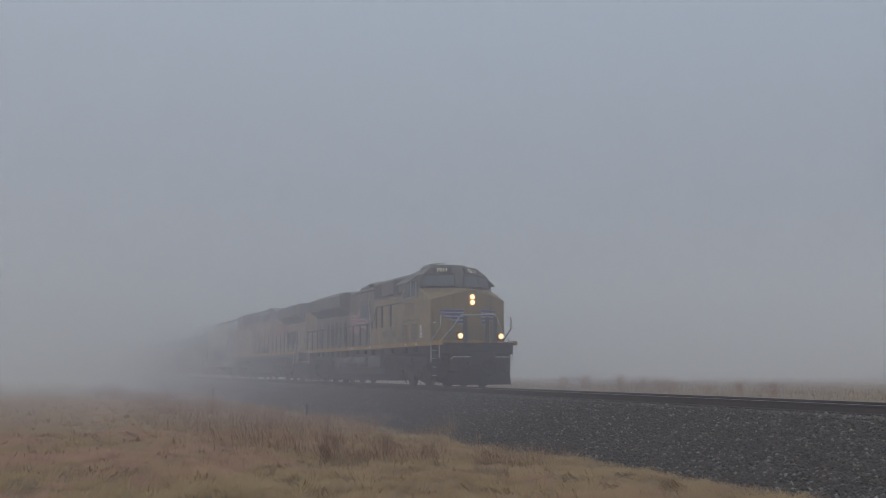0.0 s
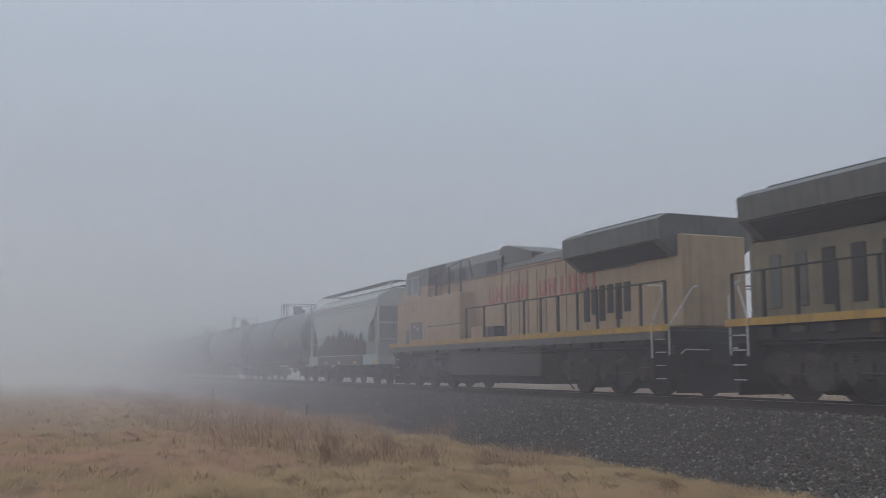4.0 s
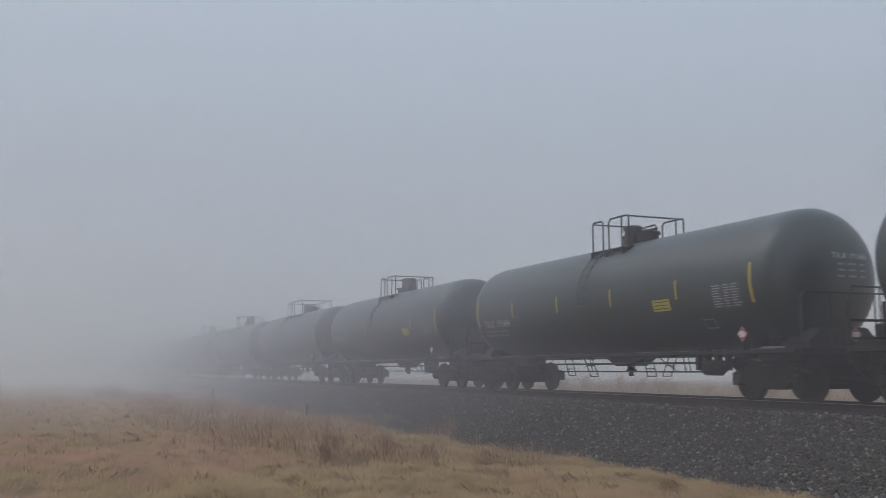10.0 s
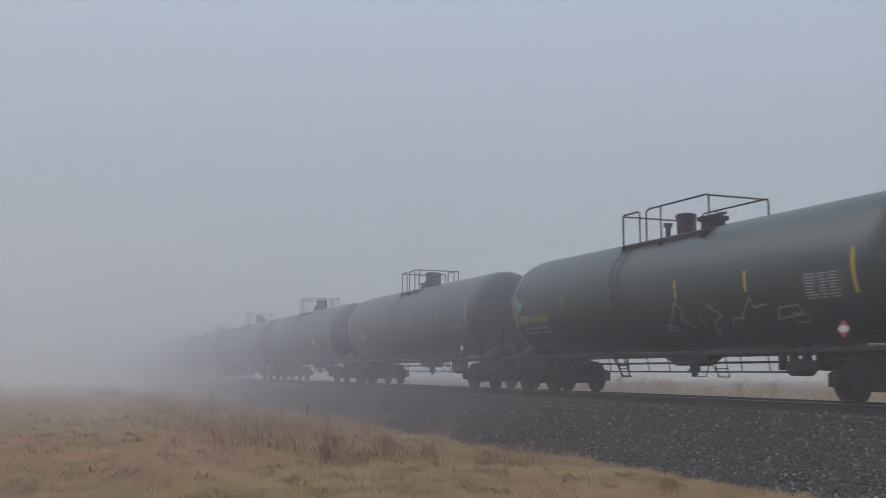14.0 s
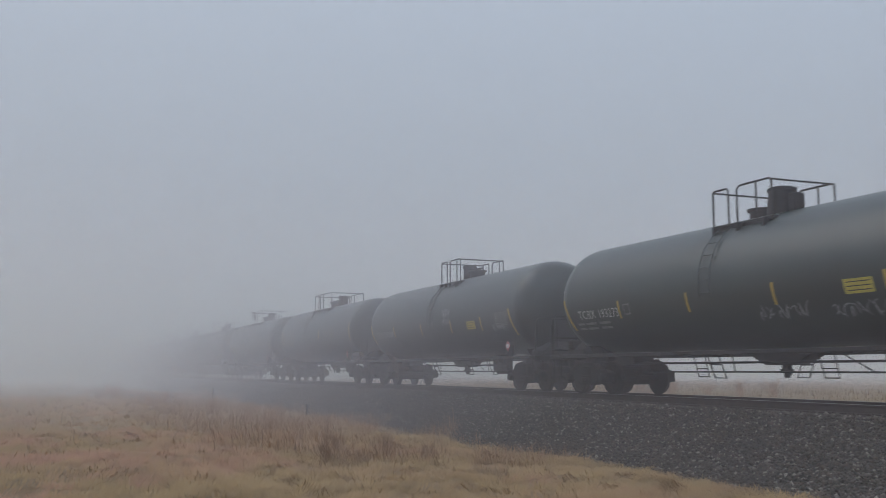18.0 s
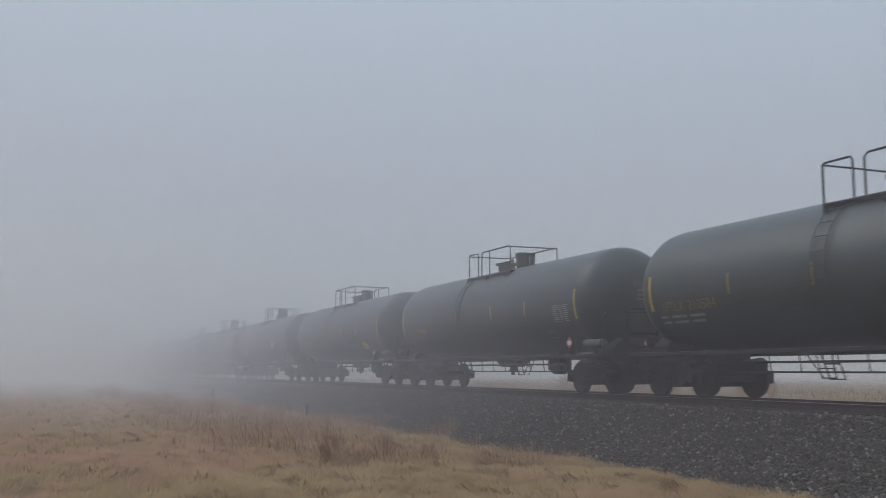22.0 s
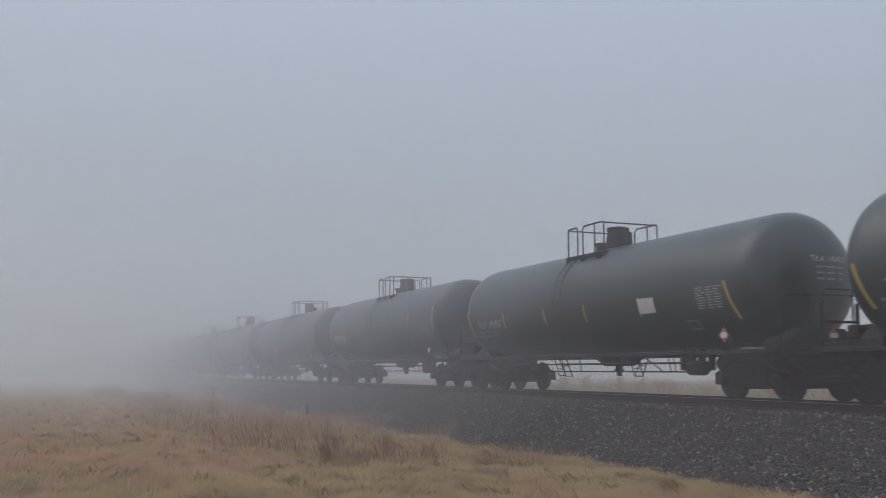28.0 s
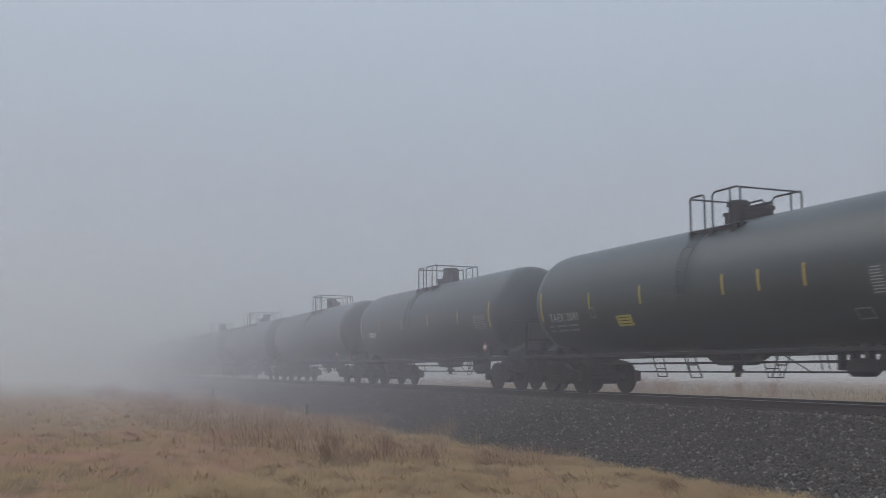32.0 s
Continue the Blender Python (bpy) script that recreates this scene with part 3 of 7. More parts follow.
def make_tank_car(kind):
    """A black general-service tank car. kind: short, long (platform) or tapered (valve housing)."""
    car = new("tank_car")
    hl, cyl_hl = 7.97, 7.08
    prof = [(-hl, 0.02)]
    for i in range(1, 9):
        t = math.pi / 2 * i / 8
        prof.append((-cyl_hl - (hl - cyl_hl) * math.cos(t) ** (2 / HEAD_POWER), TANK_R * math.sin(t) ** (2 / HEAD_POWER)) if i < 8 else (-cyl_hl, TANK_R))
    prof += [(x, TANK_R) for x in (-7.03, -6.6, -4.3, -1.45, 1.45, 4.3, 6.6, 7.03)]
    prof += [(-a, r) for a, r in reversed(prof[:9])]
    part("tank_shell", Build().turned(prof, 56, TANK_Z), TANK_BLACK, car, "black painted cylindrical tank, dusty")
    for s in (-1, 1):
        make_truck(car, 6.88 * s)
        sd = Build().section([(-0.5, 0.88), (0.5, 0.88), (1.12, 1.75), (0.95, 1.75), (0, 1.05), (-0.95, 1.75), (-1.12, 1.75)], 6.88 * s - 0.32, 6.88 * s + 0.32)
        part("saddle", sd, BLACK_STEEL, car)
        a, b_ = sorted((5.6 * s, 8.35 * s))
        part("stub_sill", Build().box(a, b_, -0.32, 0.32, 0.74, 1.12, 0.02), BLACK_STEEL, car)
        a, b_ = sorted((7.15 * s, 8.32 * s))
        part("end_platform", Build().box(a, b_, -1.40, 1.40, 1.03, 1.07, 0.006).box(min(8.22 * s, 8.32 * s), max(8.22 * s, 8.32 * s), -1.45, 1.45, 0.94, 1.08, 0.01), BLACK_STEEL, car)
        x = 8.25 * s
        er = Build().tube([(x, -1.38, 1.1), (x, -1.38, 2.12), (x, -1.28, 2.22), (x, 1.28, 2.22), (x, 1.38, 2.12), (x, 1.38, 1.1)], 0.02)
        for y in (-0.6, 0.6):
            er.tube([(x, y, 1.1), (x, y, 2.22)], 0.016)
        part("end_railing", er, BLACK_STEEL, car)
        for y in (-1.42, 1.42):
            st = Build().tube([(7.75 * s, y, 1.1), (7.75 * s, y, 0.42), (8.15 * s, y, 0.42), (8.15 * s, y, 1.1)], 0.018)
            st.tube([(7.75 * s, y, 0.75), (8.15 * s, y, 0.75)], 0.016)
            part("side_step", st, BLACK_STEEL, car)
        make_coupler(car, 8.55 * s, s)
        a, b_ = sorted((7.2 * s, 8.0 * s))
        part("head_brace", Build().section([(-0.95, 1.06), (0.95, 1.06), (0.95, 1.22), (0.6, 1.52), (-0.6, 1.52), (-0.95, 1.22)], a, b_), BLACK_STEEL, car)
        part("end_ladder", Build().tube([(8.25 * s, -1.2, 1.1), (8.25 * s, -1.2, 0.5)], 0.016, 5).tube([(8.25 * s, -0.8, 1.1), (8.25 * s, -0.8, 0.5)], 0.016, 5).tube([(8.25 * s, -1.2, 0.6), (8.25 * s, -0.8, 0.6)], 0.014, 5), BLACK_STEEL, car)
    # long horizontal grab line and the lower rods
    for y in (-1, 1):
        part("side_sill_rail", Build().box(-8.2, 8.2, y * 1.50 - 0.035, y * 1.50 + 0.035, 0.975, 1.065, 0.01), BLACK_STEEL, car)
        for x in (-7.0, -4.4, -1.5, 1.5, 4.4, 7.0):
            part("rail_bracket", Build().box(x - 0.04, x + 0.04, min(y * 0.4, y * 1.47), max(y * 0.4, y * 1.47), 0.97, 1.03, 0.008), BLACK_STEEL, car)
    part("train_line_pipe", Build().tube([(-5.2, -0.75, 0.80), (5.2, -0.75, 0.80)], 0.027), BLACK_STEEL, car)
    part("brake_rod", Build().tube([(-5.0, -0.75, 0.585), (5.0, -0.75, 0.585)], 0.020), BLACK_STEEL, car)
    for x, w in ((-1.95, 0.44), (2.15, 0.44)):
        h = Build()
        for dx in (-w / 2, w / 2):
            h.tube([(x + dx, -0.95, 1.10), (x + dx * 0.9, -0.78, 0.46)], 0.015, 5)
        for z, y in ((0.47, -0.785), (0.66, -0.83)):
            h.tube([(x - w * 0.46, y, z), (x + w * 0.46, y, z)], 0.014, 5)
        part("rod_hanger", h, BLACK_STEEL, car)
    if kind in ("long", "mirrored"):
        # trussed pipe support: short uprights with a slanting brace at each hanger
        for k in range(11):
            x = -4.6 + 0.92 * k
            part("pipe_upright", Build().tube([(x, -0.75, 0.585), (x, -0.80, 0.96)], 0.015, 5), BLACK_STEEL, car)
        for x in (-2.55, 1.55):
            part("pipe_brace", Build().tube([(x, -0.78, 0.94), (x + 0.42, -0.76, 0.47)], 0.016, 5), BLACK_STEEL, car)
    else:
        for x in (-3.75, -0.85, 3.55, 3.75):
            part("pipe_upright", Build().tube([(x, -0.75, 0.585), (x, -0.85, 1.05)], 0.015, 5), BLACK_STEEL, car)
        part("pipe_brace", Build().tube([(2.45, -0.78, 0.95), (3.2, -0.76, 0.60)], 0.015, 5), BLACK_STEEL, car)
    part("valve_bracket", Build().box(3.95, 4.10, -0.78, -0.62, 0.62, 1.12, 0.02).box(5.05, 5.18, -0.78, -0.62, 0.62, 1.12, 0.02), BLACK_STEEL, car)
    if kind == "long":
        part("end_reservoir", Build().turned([(7.02, 0.04), (7.06, 0.13), (7.95, 0.13), (7.99, 0.04)], 14, 1.36, "x"), LOCO_GREY, car, "grey cylindrical reservoir", at=pose(0, -1.22, 0))
    part("brake_cylinder", Build().turned([(-4.75, 0.05), (-4.72, 0.15), (-4.35, 0.15), (-4.3, 0.19), (-4.22, 0.19), (-4.2, 0.04)], 14, 0.72, "x"), BLACK_STEEL, car, at=pose(0, -0.55, 0))
    part("air_reservoir", Build().turned([(3.95, 0.05), (4.0, 0.2), (4.75, 0.2), (4.8, 0.05)], 14, 0.80, "x"), BLACK_STEEL, car, at=pose(0, 0.5, 0))
    part("brake_valve", Build().box(4.20, 4.98, -0.88, -0.55, 0.50, 0.86, 0.10).box(4.32, 4.46, -0.8, -0.65, 0.84, 1.15).box(4.7, 4.84, -0.8, -0.65, 0.84, 1.15), BLACK_STEEL, car)
    # bottom outlet with its skid
    sk = Build().section([(-0.3, 1.12), (0.3, 1.12), (0.18, 0.74), (-0.18, 0.74)], -0.45, 0.45)
    sk.prism([(-1.35, 1.14), (-0.45, 0.74), (0.45, 0.74), (1.35, 1.14)], -0.22, 0.22)
    part("outlet_skid", sk, BLACK_STEEL, car)
    part("outlet_valve", Build().cyl((0, 0, 0.56), (0, 0, 0.75), 0.11, 12).cyl((0, 0, 0.46), (0, 0, 0.56), 0.07, 10).cyl((0, 0, 0.60), (0, 0, 0.65), 0.15, 10).tube([(0.0, 0, 0.6), (0.20, -0.1, 0.6), (0.24, -0.1, 0.52)], 0.02), BLACK_STEEL, car)
    # top platform
    p0, p1 = {"short": (-0.45, 1.40), "tapered": (-1.25, 0.75), "long": (-1.75, 1.65), "mirrored": (-1.75, 1.95)}[kind]
    top = 4.80
    pl = Build()
    for y in (-0.88, 0.88):
        a, b_ = (y - 0.26, y + 0.06) if y > 0 else (y - 0.06, y + 0.26)
        pl.box(p0, p1, a, b_, 3.94, 3.98, 0.006)
        pl.box(p0, p1, y - 0.03, y + 0.03, 3.86, 3.98, 0.006)
    for x in (p0, p1 - 0.3):
        pl.box(x, x + 0.3, -0.9, 0.9, 3.97, 4.0, 0.006)
    for x in (p0 + 0.15, (p0 + p1) / 2, p1 - 0.15):
        pl.prism([(x - 0.04, 3.72), (x + 0.04, 3.72), (x + 0.04, 3.95), (x - 0.04, 3.95)], -1.05, -0.75)
        pl.prism([(x - 0.04, 3.72), (x + 0.04, 3.72), (x + 0.04, 3.95), (x - 0.04, 3.95)], 0.75, 1.05)
    plat = part("top_platform", pl, BLACK_STEEL, car, "steel grating walkway with pipe railings on top of the tank")
    gap = 0.55 if kind not in ("long", "mirrored") else 0.8
    for y in (-0.9, 0.9):
        railing_loop(plat, [(p0, y, 3.95), (p0, y, top), (p0 + 0.06, y, top + 0.03), (p0 + gap - 0.06, y, top + 0.03), (p0 + gap, y, top - 0.03), (p0 + gap, y, 3.98)])
        railing_loop(plat, [(p0 + gap + 0.3, y, 3.98), (p0 + gap + 0.3, y, top - 0.05), (p0 + gap + 0.4, y, top + 0.03), (p1 - 0.06, y, top + 0.03), (p1, y, top - 0.04), (p1, y, 3.95)])
        railing_loop(plat, [(p0 + gap + 0.95, y, 3.95), (p0 + gap + 0.95, y, top + 0.02)], 0.022)
    for x in (p0, p1):
        railing_loop(plat, [(x, -0.9, top), (x, 0.9, top)], 0.024)
    if kind == "short":
        part("valve_housing", Build().turned([(4.1, 0.25), (4.58, 0.24), (4.58, 0.28), (4.66, 0.28), (4.71, 0.22), (4.71, 0.02)], 20, 0, "z"), BLACK_STEEL, car, "black drum-shaped valve housing", at=pose(0.25, 0, 0))
        part("manway_cover", Build().turned([(4.1, 0.30), (4.38, 0.30), (4.38, 0.36), (4.44, 0.36), (4.47, 0.1), (4.47, 0.02)], 18, 0, "z").box(-0.42, 0.42, -0.05, 0.05, 4.46, 4.52, 0.01), BLACK_STEEL, car, at=pose(0.98, 0, 0))
        part("safety_valve", Build().cyl((-0.22, 0.1, 4.1), (-0.22, 0.1, 4.42), 0.12, 12).cyl((-0.22, 0.1, 4.4), (-0.22, 0.1, 4.48), 0.16, 12), BLACK_STEEL, car)
    elif kind == "mirrored":
        part("valve_housing", Build().turned([(4.1, 0.24), (4.58, 0.24), (4.58, 0.275), (4.66, 0.275), (4.70, 0.22), (4.70, 0.02)], 20, 0, "z"), BLACK_STEEL, car, "black drum-shaped valve housing", at=pose(-0.15, 0, 0))
        part("manway_cover", Build().turned([(4.1, 0.30), (4.38, 0.30), (4.38, 0.40), (4.45, 0.40), (4.48, 0.1), (4.48, 0.02)], 18, 0, "z").box(-0.5, 0.5, -0.05, 0.05, 4.47, 4.53, 0.01), BLACK_STEEL, car, at=pose(0.95, 0, 0))
        part("safety_valve", Build().cyl((-0.95, 0, 4.1), (-0.95, 0, 4.50), 0.07, 12).cyl((-0.95, 0, 4.46), (-0.95, 0, 4.56), 0.12, 12), BLACK_STEEL, car)
    elif kind == "tapered":
        part("valve_housing", Build().cyl((0.08, 0, 4.1), (0.08, 0, 4.68), 0.38, 20, 0.30).cyl((0.08, 0, 4.68), (0.08, 0, 4.75), 0.33, 20).cyl((0.08, 0, 4.75), (0.08, 0, 4.78), 0.25, 20), BLACK_STEEL, car, "black tapered valve housing")
        part("manway_cover", Build().turned([(4.1, 0.28), (4.32, 0.28), (4.32, 0.34), (4.38, 0.34), (4.42, 0.05)], 18, 0, "z"), BLACK_STEEL, car, at=pose(-0.62, 0, 0))
        part("safety_valve", Build().box(0.45, 0.67, -0.2, 0.12, 4.1, 4.58, 0.03), BLACK_STEEL, car)
    else:
        part("valve_housing", Build().turned([(4.1, 0.24), (4.58, 0.24), (4.58, 0.275), (4.66, 0.275), (4.70, 0.22), (4.70, 0.02)], 20, 0, "z"), BLACK_STEEL, car, "black drum-shaped valve housing", at=pose(0.83, 0, 0))
        part("manway_cover", Build().turned([(4.1, 0.30), (4.38, 0.30), (4.38, 0.40), (4.45, 0.40), (4.48, 0.1), (4.48, 0.02)], 18, 0, "z").box(-0.5, 0.5, -0.05, 0.05, 4.47, 4.53, 0.01), BLACK_STEEL, car, at=pose(-0.45, 0, 0))
        part("safety_valve", Build().cyl((1.5, 0, 4.1), (1.5, 0, 4.58), 0.07, 12).cyl((1.5, 0, 4.50), (1.5, 0, 4.62), 0.12, 12), BLACK_STEEL, car)
    lx = p0 + 0.45
    flank = lambda s, off: (lambda z: s * (math.sqrt(max(0.02, TANK_R ** 2 - (z - TANK_Z) ** 2)) + off))
    for s in (-1, 1):
        lb = Build()
        fl = flank(s, 0.07)
        for dx in (-0.2, 0.2):
            lb.tube([(lx + dx, fl(z), z) for z in (2.3, 2.6, 3.0, 3.4, 3.75, 3.95)], 0.015)
        for k in range(6):
            z = 2.38 + 0.29 * k
            lb.tube([(lx - 0.2, fl(z), z), (lx + 0.2, fl(z), z)], 0.012)
        part("ladder", lb, TANK_BLACK, car)
        part("lower_ladder", Build().tube([(lx - 0.2, s * 1.45, 1.05), (lx - 0.2, s * 1.2, 0.45), (lx + 0.2, s * 1.2, 0.45), (lx + 0.2, s * 1.45, 1.05)], 0.018).tube([(lx - 0.2, s * 1.32, 0.75), (lx + 0.2, s * 1.32, 0.75)], 0.016), BLACK_STEEL, car)
    # brake wheel at the rear end
    part("brake_platform", Build().box(-8.30, -7.75, -1.42, -0.45, 1.20, 1.24, 0.006).box(-8.30, -8.24, -1.42, -1.36, 1.05, 1.95).box(-8.30, -8.24, -0.5, -0.44, 1.05, 1.95).box(-8.30, -8.25, -1.42, -0.44, 1.55, 1.60).box(-8.05, -7.80, -1.0, -0.65, 1.24, 1.50, 0.03), RUNNING_GEAR, car, "dark brake platform with its gear box")
    part("brake_stand", Build().tube([(-8.27, -0.1, 1.05), (-8.27, 0.9, 1.95), (-8.27, 0.5, 1.95), (-8.27, 1.2, 1.05)], 0.022, 5).tube([(-8.29, 0.9, 1.05), (-8.29, 0.2, 1.7), (-8.29, 1.1, 1.7)], 0.02, 5), BLACK_STEEL, car)
    part("brake_wheel", Build().turned([(-0.015, 0.25), (0.0, 0.28), (0.015, 0.25)], 20, 0, "x").box(-0.01, 0.01, -0.26, 0.26, -0.02, 0.02).box(-0.01, 0.01, -0.02, 0.02, -0.26, 0.26), BLACK_STEEL, car, at=pose(-8.3, 0.7, 1.75))
    return car


def on_head(y, z, lift=0.014):
    """The place on the forward head of a tank."""
    q = min(1.0, math.hypot(y, z - TANK_Z) / TANK_R)
    return (7.08 + 0.89 * max(0.0, 1 - q ** HEAD_POWER) ** (1 / HEAD_POWER) + lift, y, z)


def head_patch(y0, y1, z0, z1, steps=4):
    """A thin patch lying on the forward head."""
    v, f = [], []
    for i in range(steps + 1):
        y = y0 + (y1 - y0) * i / steps
        v += [on_head(y, z0), on_head(y, z1)]
        if i:
            f.append((2 * i - 2, 2 * i, 2 * i + 1, 2 * i - 1))
    return sheet(v, f)


def scrawl(car, x, z, w, h, seed, mat, loops=7, name="graffiti", wide=0.022):
    """A hand-sprayed tag on the tank's flank: leaning letters, each of two bent strokes."""
    rng = random.Random(seed)
    v, f = [], []
    step = w / loops
    for k in range(loops):
        x0 = x + step * k
        for _ in range(2):
            ctrl = [(x0 + step * rng.uniform(-0.25, 1.2), z + h * q + h * rng.uniform(-0.18, 0.18)) for q in rng.choice(((0.0, 0.9, 0.6, 0.1), (0.95, 0.5, 0.05, 0.35), (0.8, 1.0, 0.4, 0.15), (0.1, 0.5, 0.95, 0.9)))]
            path = []
            for i in range(13):
                u = i / 12
                b = ((1 - u) ** 3, 3 * u * (1 - u) ** 2, 3 * u * u * (1 - u), u ** 3)
                path.append((sum(c * p[0] for c, p in zip(b, ctrl)), sum(c * p[1] for c, p in zip(b, ctrl))))
            n0 = len(v)
            for i, (px, pz) in enumerate(path):
                p, q = path[max(i - 1, 0)], path[min(i + 1, 12)]
                dx, dz = q[0] - p[0], q[1] - p[1]
                d = math.hypot(dx, dz) or 1.0
                wd = wide * (0.55 + 0.5 * math.sin(math.pi * i / 12))
                lift = 0.010 + 0.0004 * (len(v) % 5)
                v += [on_tank(px + wd * dz / d, pz - wd * dx / d, lift), on_tank(px - wd * dz / d, pz + wd * dx / d, lift)]
                if i:
                    a = n0 + 2 * i
                    f.append((a - 2, a, a + 1, a - 1))
    return part(name, sheet(v, f), mat, car, "pale spray-painted scrawl")


def spray_line(car, pts, mat, wide):
    """One sprayed stroke along a bent line on the tank's flank."""
    path = []
    for (x0, z0), (x1, z1) in zip(pts, pts[1:]):
        path += [(x0 + (x1 - x0) * k / 6, z0 + (z1 - z0) * k / 6) for k in range(6)]
    path.append(pts[-1])
    v, f = [], []
    for i, (px, pz) in enumerate(path):
        p, q = path[max(i - 1, 0)], path[min(i + 1, len(path) - 1)]
        dx, dz = q[0] - p[0], q[1] - p[1]
        n = math.hypot(dx, dz)
        w = wide * (0.75 + 0.35 * abs(math.sin(i * 0.9)))
        v += [on_tank(px + w * dz / n, pz - w * dx / n, 0.012), on_tank(px - w * dz / n, pz + w * dx / n, 0.012)]
        if i:
            f.append((2 * i - 2, 2 * i, 2 * i + 1, 2 * i - 1))
    part("graffiti", sheet(v, f), mat, car, "pale spray-painted stroke")


def dress_tank(car, marks, yellow, bars, extras, seed):
    """Stencils, tape and placards, which differ from car to car."""
    rng = random.Random(seed)
    ink = STENCIL_YELLOW if yellow else RUNNING_GEAR if "white_plate" in extras else STENCIL
    if marks:
        x = -6.6
        for word in marks.split():
            me = wrap_text(word, x, 2.04, 0.23, 1.04)
            part("car_number", me, ink, car, "stencilled reporting mark")
            x = max(p.co.x for p in me.vertices) + 0.14
        if " " not in marks:
            part("stencil_bar", wrap_patch(x, x + 0.95, 2.05, 2.25), ink, car)
    else:
        for k, (a, w) in enumerate(((-6.85, 0.62), (-6.05, 0.98))):
            part("stencil_bar", wrap_patch(a, a + w, 2.08, 2.30), ink if k else STENCIL_DIM, car)
    for k in range(2):
        for a, w in ((-6.8, 0.35), (-6.35, 0.6), (-5.65, 0.55)):
            part("stencil_bar", wrap_patch(a, a + w * rng.uniform(0.8, 1.05), 1.88 - 0.13 * k, 1.94 - 0.13 * k), STENCIL_DIM, car)
    if not yellow:
        bx = wrap_patch(-4.30, -4.02, 2.06, 2.34)
        part("stencil_box", bx, STENCIL_DIM, car)
        part("stencil_box_inner", wrap_patch(-4.27, -4.05, 2.09, 2.31, lift=0.009), TANK_BLACK, car)
    low = 0.32 if "bent" in extras else -0.17 if "high" in extras.split() else 0.0
    for x in bars:
        part("reflector_strip", wrap_patch(x - 0.042, x + 0.042, 2.30 - low, 2.76 - low, 5, lift=0.013), REFLECT_YELLOW if not yellow or x > 0 else STENCIL_YELLOW, car, "yellow reflective tape strip")
    for x, lo, hi in ((-7.02, 2.07, 2.93), (6.95, 2.07, 2.93)):
        part("reflector_strip", wrap_patch(x - 0.05, x + 0.05, lo - low, hi - low, 8, lean=-0.3 if "bent" in extras else 0.0, lift=0.013), REFLECT_YELLOW, car)
    # data block
    bl = part("data_block", wrap_patch(5.6, 6.62, 2.00, 2.56, 5), STENCIL_GHOST, car, "stencilled data panel in faded white")
    for k in range(9):
        v, f = [], []
        z = 2.035 + 0.058 * k
        for a, b in ((5.64, 5.64 + rng.uniform(0.22, 0.36)), (6.04, 6.04 + rng.uniform(0.12, 0.22)), (6.30, 6.30 + rng.uniform(0.16, 0.29))):
            n0 = len(v)
            v += [on_tank(a, z, 0.010), on_tank(b, z, 0.010), on_tank(b, z + 0.020, 0.010), on_tank(a, z + 0.020, 0.010)]
            f.append((n0, n0 + 1, n0 + 2, n0 + 3))
        part("data_line", sheet(v, f), STENCIL_WORN, bl)
    part("stencil_box", wrap_patch(5.0, 5.42, 1.58, 1.80, 3), STENCIL_DIM, car)
    part("stencil_box_inner", wrap_patch(5.03, 5.39, 1.61, 1.77, 3, lift=0.009), TANK_BLACK, car)
    for x, w in ((-2.4, 0.6), (0.5, 0.7), (2.2, 0.8)):
        if rng.random() < 0.6 and "graffiti" not in extras:
            part("stencil_bar", wrap_patch(x, x + w * 0.7, 1.86, 1.90), STENCIL_GHOST, car)
            part("stencil_bar", wrap_patch(x + 0.1, x + w * 0.6, 1.77, 1.81), STENCIL_GHOST, car)
    # hazard placard, a diamond on the sill
    for x in (6.62,):
        y = -1.53
        s = 0.17
        dm = part("placard", Build().prism([(x - s, 1.40), (x, 1.40 - s), (x + s, 1.40), (x, 1.40 + s)], y, y + 0.012), PLACARD_RED, car, "red and white hazard placard")
        part("placard_band", Build().prism([(x - 0.125, 1.40), (x - 0.07, 1.335), (x + 0.07, 1.335), (x + 0.125, 1.40), (x + 0.07, 1.465), (x - 0.07, 1.465)], y - 0.004, y + 0.002), PLACARD_WHITE, dm)
        part("placard_holder", Build().box(x - 0.02, x + 0.02, y + 0.012, y + 0.2, 1.06, 1.45), BLACK_STEEL, car)
    yx, yz = (4.30, 1.64) if "yellow_low" in extras else (-3.08, 1.78) if "yellow_rear" in extras else (3.27, 2.06)
    if "yellow" in extras:
        yp = part("warning_panel", wrap_patch(yx, yx + 0.72, yz, yz + 0.28, 4), PLACARD_YELLOW, car, "yellow warning panel")
        for k in range(3):
            part("warning_line", wrap_patch(yx + 0.06, yx + 0.66, yz + 0.05 + 0.08 * k, yz + 0.068 + 0.08 * k, 1, lift=0.010), BLACK_STEEL, yp)
    if "white_square" in extras:
        part("white_patch", wrap_patch(3.27, 3.97, 2.04, 2.42, 4, lift=0.016), PLACARD_WHITE, car, "white painted square patch")
    if "white_plate" in extras:
        part("white_patch", wrap_patch(-6.6, -4.62, 2.0, 2.34, 4, lift=0.005), STENCIL_WORN, car, "pale painted number panel")
    tags = extras.split()
    if "graffiti" in tags:
        scrawl(car, -3.4, 1.80, 1.5, 0.4, seed, SPRAY_DIM, 5)
        scrawl(car, 0.9, 1.72, 1.3, 0.42, seed + 1, SPRAY_DIM, 5)
